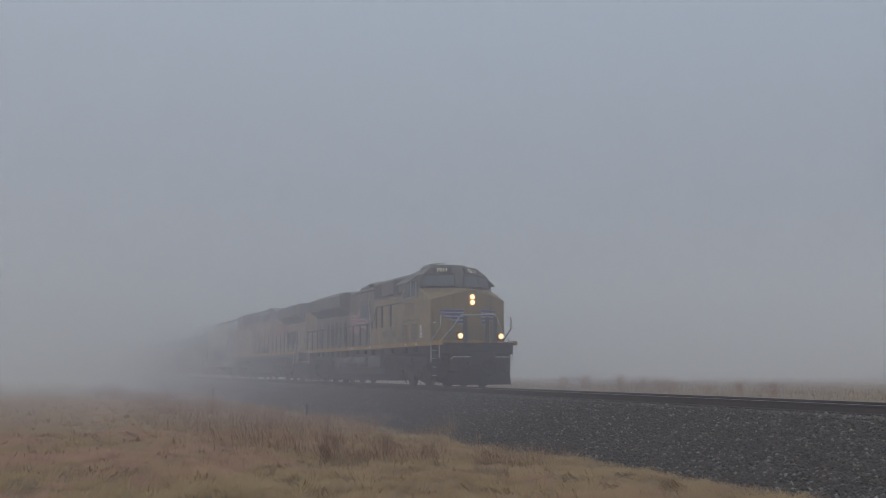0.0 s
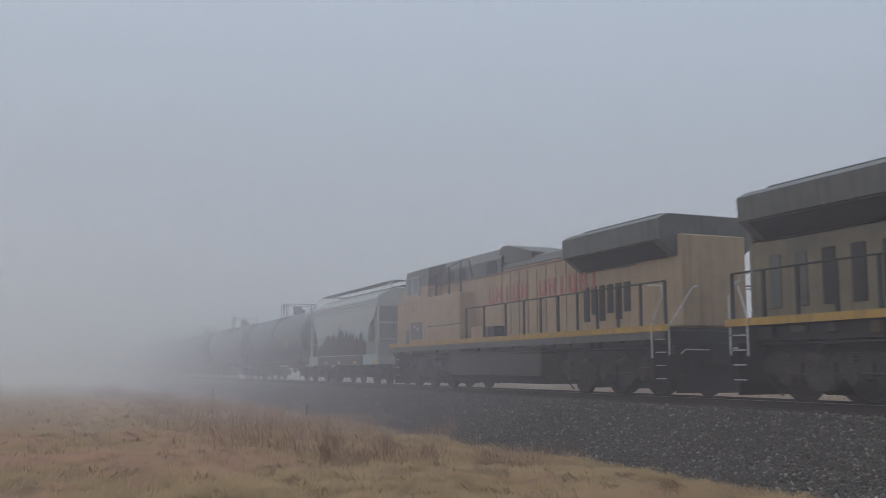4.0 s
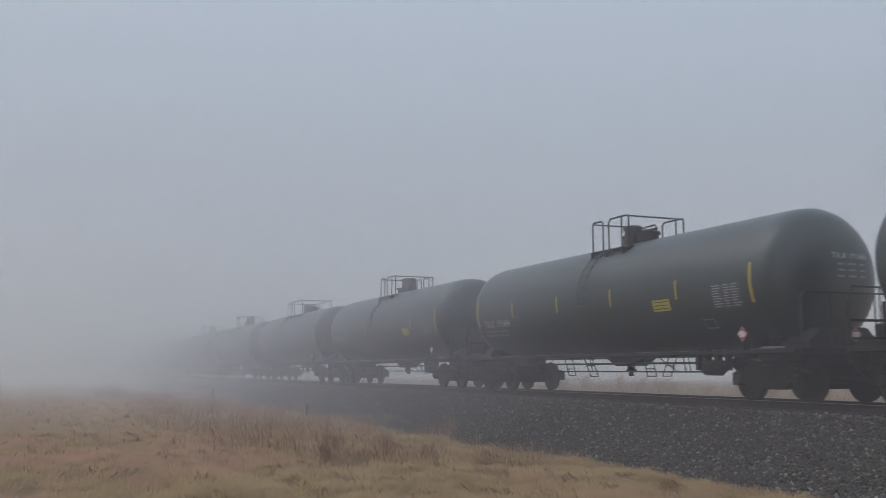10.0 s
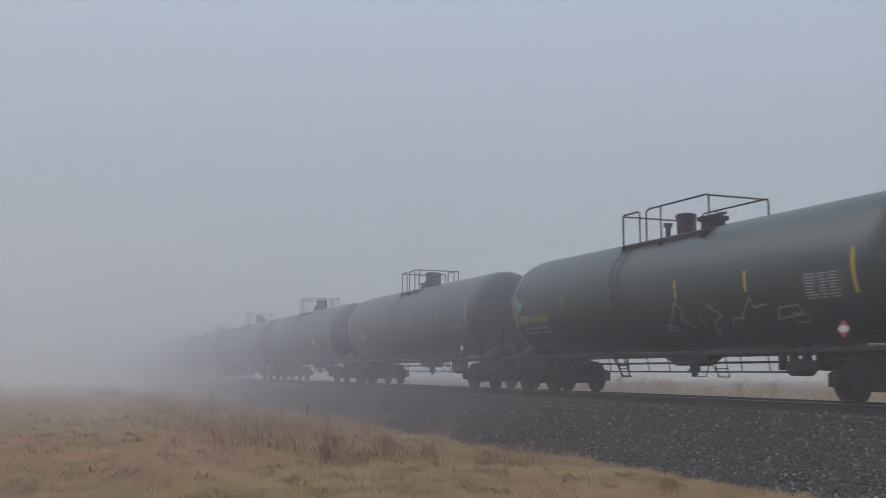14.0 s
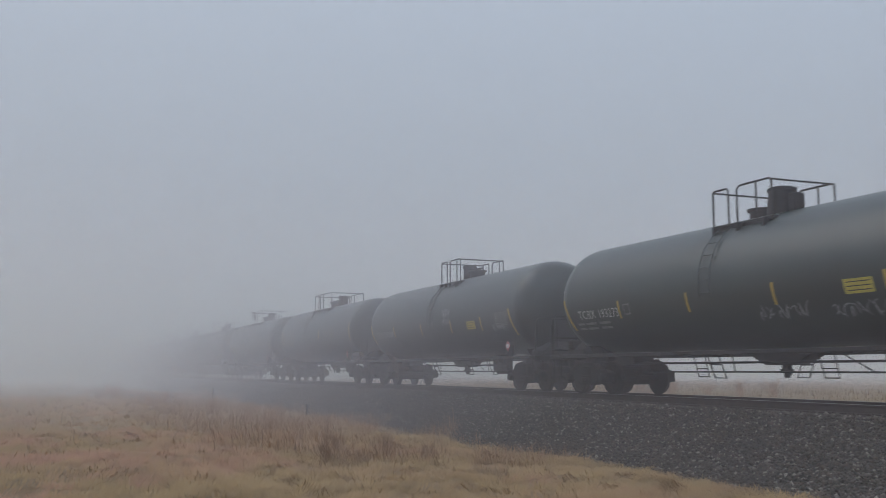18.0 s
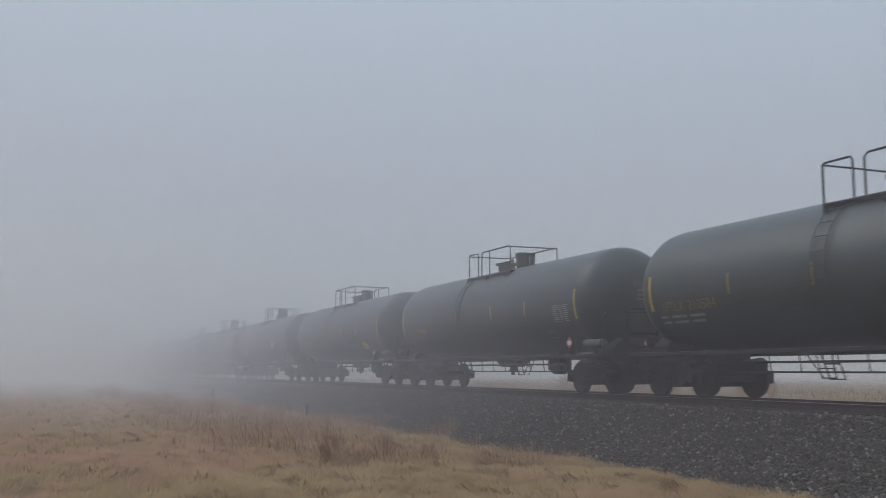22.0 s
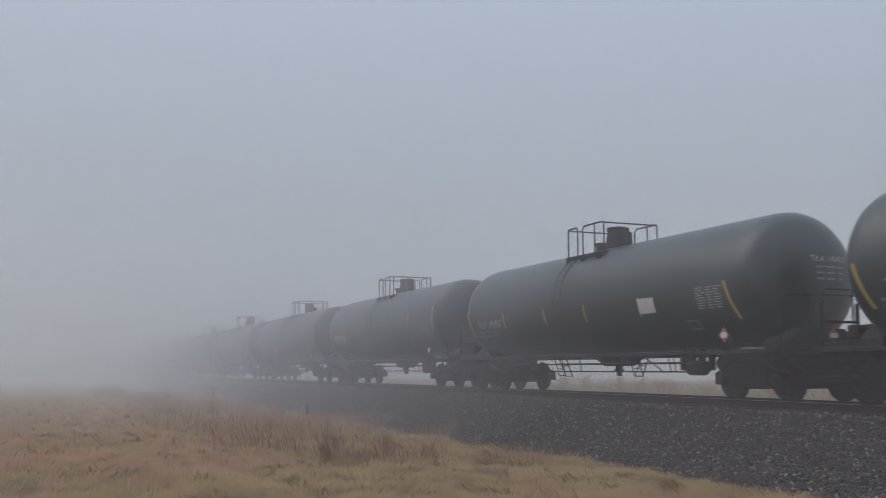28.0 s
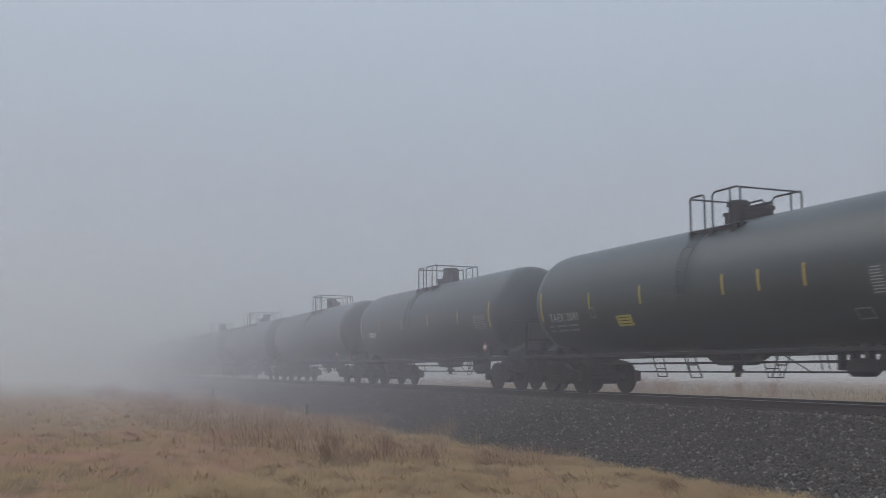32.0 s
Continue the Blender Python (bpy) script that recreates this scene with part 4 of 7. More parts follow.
    if "graffiti_small" in tags:
        scrawl(car, -3.0, 1.86, 0.75, 0.36, seed, SPRAY_DIM, 4)
        scrawl(car, -2.5, 1.52, 0.9, 0.26, seed + 1, SPRAY_DIM, 5, wide=0.016)
    if "graffiti_high" in tags:
        scrawl(car, 1.05, 2.58, 0.85, 0.34, seed + 2, SPRAY_WHITE, 4, wide=0.03)
        scrawl(car, 1.15, 2.28, 0.7, 0.28, seed + 4, SPRAY_WHITE, 3, wide=0.03)
        scrawl(car, 5.3, 1.92, 1.0, 0.26, seed + 3, SPRAY_WHITE, 6)
    if "graffiti_low" in tags:
        scrawl(car, 0.7, 1.66, 1.5, 0.32, seed + 2, SPRAY_WHITE, 6, wide=0.016)
        scrawl(car, 2.8, 1.64, 1.4, 0.3, seed + 3, SPRAY_WHITE, 6, wide=0.016)
    if "graffiti_lines" in tags:
        scrawl(car, -2.5, 1.78, 1.6, 0.28, seed, SPRAY_DIM, 6)
        scrawl(car, -1.7, 1.50, 1.5, 0.22, seed + 1, SPRAY_DIM, 6)
        scrawl(car, -6.95, 2.35, 0.3, 0.55, seed + 2, SPRAY_TEAL, 2, wide=0.03)
        for pts in (((0.54, 1.55), (0.9, 1.78), (1.33, 2.25), (1.5, 2.02), (1.35, 1.84), (1.72, 1.59)), ((0.6, 1.72), (1.05, 1.66), (0.95, 1.56), (0.7, 1.62)),
                    ((2.0, 1.9), (2.15, 1.68)), ((2.45, 2.12), (2.87, 1.86), (2.5, 1.72), (2.33, 1.37)),
                    ((3.05, 1.63), (3.2, 1.78), (3.5, 1.76), (3.96, 2.19), (4.0, 1.96), (4.47, 2.02)), ((4.54, 1.65), (4.75, 1.92), (5.3, 1.94), (5.37, 1.76), (4.62, 1.70))):
            spray_line(car, pts, SPRAY_WHITE, 0.018)
    if "graffiti_letters" in tags:
        for pts in (((0.5, 1.9), (0.85, 1.78), (0.78, 1.42)), ((1.13, 2.1), (0.85, 1.78), (1.2, 1.40)), ((1.5, 2.05), (1.35, 1.75), (1.2, 1.42), (2.3, 1.55)),
                    ((1.45, 1.98), (2.25, 2.08)), ((1.35, 1.74), (2.1, 1.80))):
            spray_line(car, pts, SPRAY_WHITE, 0.055)
        scrawl(car, 2.85, 1.5, 0.7, 0.45, seed + 1, SPRAY_WHITE, 4, wide=0.03)
    # number on the forward head, with lines of small stencils under it
    text_mat = STENCIL_YELLOW if yellow else STENCIL
    if marks:
        me = lettering(marks, 0.125, 1.1)
        wide = max(p.co.x for p in me.vertices)
        for p in me.vertices:
            p.co = on_head(-0.22 + p.co.x * min(1.0, 1.05 / wide), 2.98 + p.co.z)
        part("head_number", me, text_mat, car, "stencilled reporting mark on the tank head")
    else:
        for a, w in ((-0.2, 0.36), (0.24, 0.58)):
            part("stencil_bar", head_patch(a, a + w, 2.98, 3.09), text_mat, car)
    for k in range(3):
        for a, w in ((-0.10, 0.24), (0.20, 0.30), (0.56, 0.18)):
            part("stencil_bar", head_patch(a, a + w * rng.uniform(0.75, 1.0), 2.84 - 0.13 * k, 2.885 - 0.13 * k), STENCIL_YELLOW if yellow else STENCIL_DIM, car)
    # placard facing forward on the end platform, and the pale step plate
    s = 0.16
    x, zc = 8.30, 1.36
    rows = [(x, -s, zc), (x, 0.0, zc - s), (x, s, zc), (x, 0.0, zc + s)]
    dm = part("placard", Build().add(rows + [(a - 0.012, b, c) for a, b, c in rows], [(0, 1, 2, 3), (7, 6, 5, 4), (0, 4, 5, 1), (1, 5, 6, 2), (2, 6, 7, 3), (3, 7, 4, 0)]), PLACARD_RED, car, "red and white hazard placard")
    part("placard_band", Build().box(x - 0.002, x + 0.004, -0.10, 0.10, zc - 0.05, zc + 0.05), PLACARD_WHITE, dm)
    part("placard_holder", Build().box(x - 0.04, x - 0.012, -0.02, 0.02, 1.06, zc), BLACK_STEEL, car)
    part("step_plate", Build().box(7.15, 7.85, -1.515, -1.47, 1.075, 1.115, 0.008), STENCIL_DIM, car, "pale strip along the edge of the end platform")


# ---- covered hopper ----
def make_hopper():
    car = new("covered_hopper")
    hx = 5.55
    side = [(-1.52, 1.20), (-1.56, 2.2), (-1.56, 3.70), (-1.50, 3.92), (-1.38, 3.98), (-0.75, 4.32), (0.75, 4.32), (1.38, 3.98), (1.50, 3.92), (1.56, 3.70), (1.56, 2.2), (1.52, 1.20)]
    # the body: full length above, sloping in at both ends below
    b = Build()
    n = len(side)
    ends = ((0.0, 3.50), (0.30, 3.12), (0.55, 2.92), (0.85, 2.80), (1.08, 2.58), (1.20, 2.25), (1.26, 1.85), (1.28, 1.20))
    cuts = [(-hx + d, z) for d, z in ends] + [(hx - d, z) for d, z in reversed(ends)]
    rings = []
    for x, zmin in cuts:
        rings.append([(x, y, max(z, zmin)) for y, z in side])
    v = [p for r in rings for p in r]
    m = len(cuts)
    f = [tuple(range(n - 1, -1, -1)), tuple(range((m - 1) * n, m * n))]
    for r in range(m - 1):
        f += [(r * n + i, r * n + (i + 1) % n, (r + 1) * n + (i + 1) % n, (r + 1) * n + i) for i in range(n)]
    part("hopper_body", Build().add(v, f), HOPPER_GREY, car, "light grey painted steel hopper side with dirt streaks")
    for y in (-1, 1):
        for z in (3.52, 3.66, 3.80):
            part("side_rib", Build().box(-hx, hx, y * 1.565 - 0.022, y * 1.565 + 0.022, z - 0.02, z + 0.02, 0.008), HOPPER_ROOF, car)
        part("side_sill", Build().box(-5.85, 5.85, y * 1.56 - 0.035, y * 1.56 + 0.035, 0.87, 1.33, 0.012), HOPPER_GREY, car, "grey side sill with yellow reflective plates")
        for x in (-5.60, -2.49, -0.10, 2.52, 5.43):
            part("reflector_plate", Build().box(x - 0.26, x + 0.26, y * 1.607 - 0.006, y * 1.607 + 0.006, 0.93, 1.06), REFLECT_YELLOW, car)
        part("running_board", Build().box(-5.9, 5.9, y * 0.62 - 0.2, y * 0.62 + 0.2, 4.62, 4.66, 0.008).box(-5.9, 5.9, y * 0.82 - 0.02, y * 0.82 + 0.02, 4.60, 4.66), BLACK_STEEL, car, "dark steel roof walkway")
        part("walkway_edge", Build().box(-5.9, 5.9, y * 0.82 - 0.022, y * 0.82 + 0.022, 4.662, 4.685), HOPPER_ROOF, car, "pale walkway edge strip")
        for k in range(9):
            x = -5.3 + k * 1.325
            part("walkway_post", Build().box(x - 0.035, x + 0.035, y * 0.80 - 0.02, y * 0.80 + 0.02, 4.25, 4.64, 0.006), HOPPER_ROOF, car)
    part("end_walkway", Build().box(-5.95, -5.55, -0.85, 0.85, 4.63, 4.67, 0.006).box(5.55, 5.95, -0.85, 0.85, 4.63, 4.67, 0.006), BLACK_STEEL, car)
    part("roof_hatch", Build().box(-4.9, 4.9, -0.3, 0.3, 4.32, 4.45, 0.04), HOPPER_ROOF, car, "long roof loading hatch")
    for k in range(6):
        x = -4.2 + k * 1.68
        part("hatch_latch", Build().tube([(x, -0.34, 4.40), (x, -0.3, 4.5), (x, 0.3, 4.5), (x, 0.34, 4.40)], 0.02, 5), BLACK_STEEL, car)
    for s in (-1, 1):
        make_truck(car, 4.25 * s)
        make_coupler(car, 6.0 * s, s)
        a, b_ = sorted((4.0 * s, 6.0 * s))
        part("stub_sill", Build().box(a, b_, -0.3, 0.3, 0.72, 1.10, 0.02), HOPPER_GREY, car)
        part("end_sill", Build().box(min(5.72 * s, 5.88 * s), max(5.72 * s, 5.88 * s), -1.56, 1.56, 0.90, 1.22, 0.02), HOPPER_GREY, car)
        part("slope_sheet", Build().add([(5.5 * s, -1.5, 3.05), (5.5 * s, 1.5, 3.05), (3.4 * s, 1.5, 1.15), (3.4 * s, -1.5, 1.15), (5.47 * s, -1.5, 3.0), (5.47 * s, 1.5, 3.0), (3.4 * s, 1.5, 1.1), (3.4 * s, -1.5, 1.1)],
                                        [(0, 1, 2, 3), (7, 6, 5, 4), (0, 4, 5, 1), (1, 5, 6, 2), (2, 6, 7, 3), (3, 7, 4, 0)]), HOPPER_GREY, car)
        for y in (-1.5, -0.45, 0.45, 1.5):
            part("end_post", Build().box(5.62 * s - 0.06, 5.62 * s + 0.06, y - 0.06, y + 0.06, 1.15, 3.9, 0.012), HOPPER_GREY, car)
        for z in (2.0, 2.75):
            part("end_brace", Build().box(5.62 * s - 0.04, 5.62 * s + 0.04, -1.5, 1.5, z - 0.04, z + 0.04, 0.01), HOPPER_GREY, car)
        for y in (-1.5, 1.5):
            lb = Build()
            for dx in (-0.05, 0.42):
                lb.tube([(5.72 * s - dx * s, y * 1.03, 1.2), (5.72 * s - dx * s, y * 1.03, 4.0 if dx < 0 else 3.3)], 0.02, 5)
            for k in range(6):
                lb.tube([(5.77 * s, y * 1.03, 1.5 + 0.36 * k), (5.30 * s, y * 1.03, 1.5 + 0.36 * k)], 0.016, 5)
            part("ladder", lb, HOPPER_ROOF, car, "grey painted rung ladder")
            part("corner_rail", Build().tube([(5.75 * s, y * 1.02, 3.9), (5.82 * s, y * 0.8, 4.4), (5.85 * s, y * 0.54, 4.68)], 0.022), HOPPER_ROOF, car)
            part("sill_step", Build().tube([(5.35 * s, y, 0.9), (5.35 * s, y, 0.4), (5.75 * s, y, 0.4), (5.75 * s, y, 0.9)], 0.018, 5), BLACK_STEEL, car)
    for x in (-1.75, 1.75):
        top = [(x - 1.6, -1.35, 1.2), (x + 1.6, -1.35, 1.2), (x + 1.6, 1.35, 1.2), (x - 1.6, 1.35, 1.2)]
        low = [(x - 0.45, -0.45, 0.48), (x + 0.45, -0.45, 0.48), (x + 0.45, 0.45, 0.48), (x - 0.45, 0.45, 0.48)]
        gt = Build().add(top + low, [(0, 1, 2, 3), (7, 6, 5, 4), (0, 4, 5, 1), (1, 5, 6, 2), (2, 6, 7, 3), (3, 7, 4, 0)])
        part("hopper_bay", gt, RUNNING_GEAR, car, "grimy sloping discharge bay")
        part("outlet_gate", Build().box(x - 0.5, x + 0.5, -0.55, 0.55, 0.38, 0.48, 0.02).cyl((x - 0.65, -0.7, 0.42), (x - 0.65, 0.7, 0.42), 0.03, 8), RUNNING_GEAR, car)
    # writing and painted panel on the flank
    part("car_letters", lettering("SHPX", 0.23, 1.15), STENCIL_GREY, car, "stencilled dark letters", at=pose(-3.96, -1.572, 2.62))
    part("car_number", lettering("432356", 0.21, 1.02), STENCIL_GREY, car, "stencilled dark numerals", at=pose(-3.92, -1.572, 2.11))
    part("small_scrawl", sheet([(-5.1, -1.572, 3.16), (-4.6, -1.572, 3.20), (-4.58, -1.572, 3.27), (-5.05, -1.572, 3.24)], [(0, 1, 2, 3)]), SPRAY_DARK, car)
    make_mural(car)
    return car


def make_mural(car):
    """The graffiti panel: dark letter shapes with olive curls, ringed by a pale and a teal line."""
    rng = random.Random(11)
    crest = ((-4.22, 1.45), (-4.15, 1.75), (-3.95, 1.92), (-3.35, 1.88), (-3.1, 2.12), (-2.72, 2.22), (-2.54, 2.46), (-2.3, 2.30), (-2.0, 2.40), (-1.75, 2.24), (-1.2, 2.44), (-0.85, 2.26), (-0.55, 2.34),
             (-0.18, 2.60), (0.36, 2.56), (0.66, 2.24), (1.0, 2.53), (1.42, 2.25), (1.72, 2.42), (2.0, 2.26), (2.2, 2.42), (2.42, 2.02), (2.74, 2.24), (2.95, 2.04),
             (3.22, 2.30), (3.45, 2.46), (3.72, 2.04), (4.1, 1.98), (4.24, 1.96), (4.26, 1.36))
    pts = []
    for (x0, z0), (x1, z1) in zip(crest, crest[1:]):
        for k in range(5):
            u = k / 5
            w = u * u * (3 - 2 * u)
            pts.append((x0 + (x1 - x0) * u, z0 + (z1 - z0) * w + 0.018 * math.sin(9 * (x0 + u) + 2 * k)))
    pts.append(crest[-1])

    def band(lo, hi, y, name, mat, label=""):
        v, f = [], []
        for i, (x, z) in enumerate(pts):
            p, q = pts[max(i - 1, 0)], pts[min(i + 1, len(pts) - 1)]
            dx, dz = q[0] - p[0], q[1] - p[1]
            d = math.hypot(dx, dz)
            v += [(x - dz / d * lo, y, z + dx / d * lo), (x - dz / d * hi, y, z + dx / d * hi)]
            if i:
                f.append((2 * i - 2, 2 * i, 2 * i + 1, 2 * i - 1))
        part(name, sheet(v, f), mat, car, label)

    band(0.055, 0.125, -1.574, "graffiti_outline", SPRAY_TEAL, "teal spray-painted outline")
    band(-0.02, 0.055, -1.577, "graffiti_outline", SPRAY_WHITE, "pale spray-painted inner line")
    v, f = [], []
    for i, (x, z) in enumerate(pts):
        v += [(x * 0.985, -1.580, 1.335), (x * 0.985, -1.580, max(1.34, z - 0.035))]
        if i:
            f.append((2 * i - 2, 2 * i, 2 * i + 1, 2 * i - 1))
    part("graffiti_fill", sheet(v, f), SPRAY_DARK, car, "dark brown spray-painted letters")

    def height(x):
        for (x0, z0), (x1, z1) in zip(crest, crest[1:]):
            if x0 <= x <= x1:
                return z0 + (z1 - z0) * (x - x0) / (x1 - x0)
        return 1.3

    def stroke(x, z, a, turn, length, wide, y, mat, floor=1.25, lid=None):
        v, f = [], []
        n = 14
        for i in range(n + 1):
            u = i / n
            ang = a + turn * u * u
            x, z = x + length / n * math.cos(ang), z + length / n * math.sin(ang)
            z = min(max(z, floor), lid if lid else height(x) - 0.09)
            w = wide * (0.35 + math.sin(math.pi * min(1.0, 0.08 + u * 0.92)))
            nx, nz = -math.sin(ang) * w, math.cos(ang) * w
            v += [(x - nx, y, z - nz), (x + nx, y, z + nz)]
            if i:
                f.append((2 * i - 2, 2 * i - 1, 2 * i + 1, 2 * i))
        part("graffiti_stroke", sheet(v, f), mat, car)

    # letter after letter: black gaps, leaning olive stems, hooked curls and rust-brown glints
    shades = (SPRAY_OLIVE, SPRAY_OLIVE, SPRAY_LIME, SPRAY_RUST, SPRAY_BLACK)
    for k in range(52):
        x = -3.75 + 7.75 * (k + rng.uniform(-0.4, 0.4)) / 51
        y = -1.5825 - 0.0004 * k
        stroke(x, rng.uniform(1.36, 1.75), rng.uniform(0.7, 2.3), rng.choice((-1, 1)) * rng.uniform(0.6, 4.5), rng.uniform(0.45, 1.0), rng.uniform(0.014, 0.034), y, rng.choice(shades), floor=1.36)
    for k in range(9):
        x = -3.0 + 0.82 * k
        stroke(x, 1.37, 1.4 + 0.3 * math.sin(2.3 * k), 0.5 * math.cos(k), height(x) - 1.45, 0.05, -1.606 - 0.0004 * k, SPRAY_BLACK, floor=1.36)
    # overspray above, a drip tag at the rear and on the white corner
    stroke(-0.15, 2.55, 1.55, 0.1, 0.42, 0.055, -1.575, SPRAY_DIM, lid=3.0)
    for k in range(6):
        stroke(-4.2 + 0.13 * k, 1.45 + 0.05 * (k % 3), 1.5 + 0.2 * math.sin(k), 0.3, 0.42, 0.012, -1.5765 - 0.0003 * k, SPRAY_TEAL if k % 2 else SPRAY_DARK, lid=2.2)
    v, f = [], []
    for i in range(40):
        x = -4.1 + 7.85 * i / 39
        v += [(x + 0.05 * math.sin(i), -1.599, 0.885 + 0.02 * math.sin(i * 2.1)), (x, -1.599, 1.325)]
        if i:
            f.append((2 * i - 2, 2 * i, 2 * i + 1, 2 * i - 1))
    part("graffiti_fill", sheet(v, f), SPRAY_DARK, car)
    for k in range(34):
        x = -4.0 + 7.6 * k / 33
        stroke(x, 0.95 + 0.25 * rng.random(), rng.uniform(0.2, 1.4), rng.choice((-1, 1)) * rng.uniform(2.0, 4.5), rng.uniform(0.35, 0.7), rng.uniform(0.014, 0.03), -1.6015 - 0.0002 * k, rng.choice(shades), floor=0.91, lid=1.31)
    part("graffiti_outline", sheet([(3.78, -1.599, 0.9), (4.9, -1.599, 0.94), (5.05, -1.599, 1.32), (3.85, -1.599, 1.31)], [(0, 1, 2, 3)]), SPRAY_PALE, car, "pale blue overspray")
    part("sill_line", Build().box(-5.85, 5.85, -1.612, -1.595, 1.305, 1.335), HOPPER_GREY, car, "bare grey upper edge of the sill")


# ---- locomotives ----
def make_loco_truck(loco, x):
    b = Build().box(-2.3, 2.3, -0.9, 0.9, 0.72, 0.98, 0.05)
    tr = part("truck", b, RUNNING_GEAR, loco, "grimy six-wheel truck", at=pose(x, 0, RAIL_TOP))
    poly = [(-2.55, 0.62), (-2.55, 0.92), (-2.2, 1.02), (2.2, 1.02), (2.55, 0.92), (2.55, 0.62), (2.2, 0.55), (1.35, 0.50), (1.15, 0.26), (0.70, 0.26), (0.5, 0.50),
            (-0.5, 0.50), (-0.70, 0.26), (-1.15, 0.26), (-1.35, 0.50), (-2.2, 0.55)]
    for y in (-1.12, 1.12):
        part("side_frame", Build().prism(poly, y - 0.08, y + 0.08), TRUCK_DUST, tr)
        s = 1 if y > 0 else -1
        for dx in (-1.85, 0.0, 1.85):
            part("axle_box", Build().box(dx - 0.23, dx + 0.23, y - 0.06, y + 0.14 * s if s > 0 else y + 0.06, 0.36, 0.76, 0.04).cyl((dx, y, 0.54), (dx, y + 0.2 * s, 0.54), 0.15, 14), TRUCK_DUST, tr)
        for dx in (-0.92, 0.92):
            part("brake_cylinder", Build().cyl((dx - 0.2, y + 0.13 * s, 0.92), (dx + 0.25, y + 0.13 * s, 0.84), 0.11, 12), TRUCK_DUST, tr)
        for dx in (-2.5, 2.5):
            part("sand_pipe", Build().tube([(dx, y, 1.0), (dx * 1.02, y, 0.5), (dx * 0.96, y * 0.75, 0.12)], 0.025, 5), FUEL_GREY, tr)
    for y in (-1.22, 1.22):
        part("brake_rigging", Build().tube([(-2.3, y, 0.62), (-1.0, y, 0.58), (0.9, y, 0.60), (2.3, y, 0.64)], 0.03, 6), TRUCK_DUST, tr)
        for dx in (-1.4, -0.5, 0.45, 1.35):
            part("brake_lever", Build().box(dx - 0.04, dx + 0.04, y - 0.02, y + 0.02, 0.42, 0.82, 0.01), RUNNING_GEAR, tr)
        for dx in (-0.98, 0.95):
            part("damper", Build().cyl((dx, y, 0.62), (dx + 0.12, y, 1.10), 0.055, 10).cyl((dx + 0.06, y, 0.84), (dx + 0.14, y, 1.16), 0.07, 10), FUEL_GREY, tr)
    for dx in (-1.85, 0.0, 1.85):
        make_wheelset(tr, dx, 0.535)
        part("traction_motor", Build().box(dx + 0.12, dx + 1.05, -0.58, 0.58, 0.16, 0.86, 0.12), RUNNING_GEAR, tr)
    return tr


def posts_and_rail(loco, xs, y, z0, z1, mat=BLACK_STEEL, r=0.022, wide=True):
    for x in xs:
        b = Build().box(x - (0.045 if wide else 0.02), x + (0.045 if wide else 0.02), y - 0.02, y + 0.02, z0, z1)
        part("handrail_post", b, mat, loco)
    part("handrail", Build().tube([(xs[0], y, z1), (xs[-1], y, z1)], r), mat, loco)


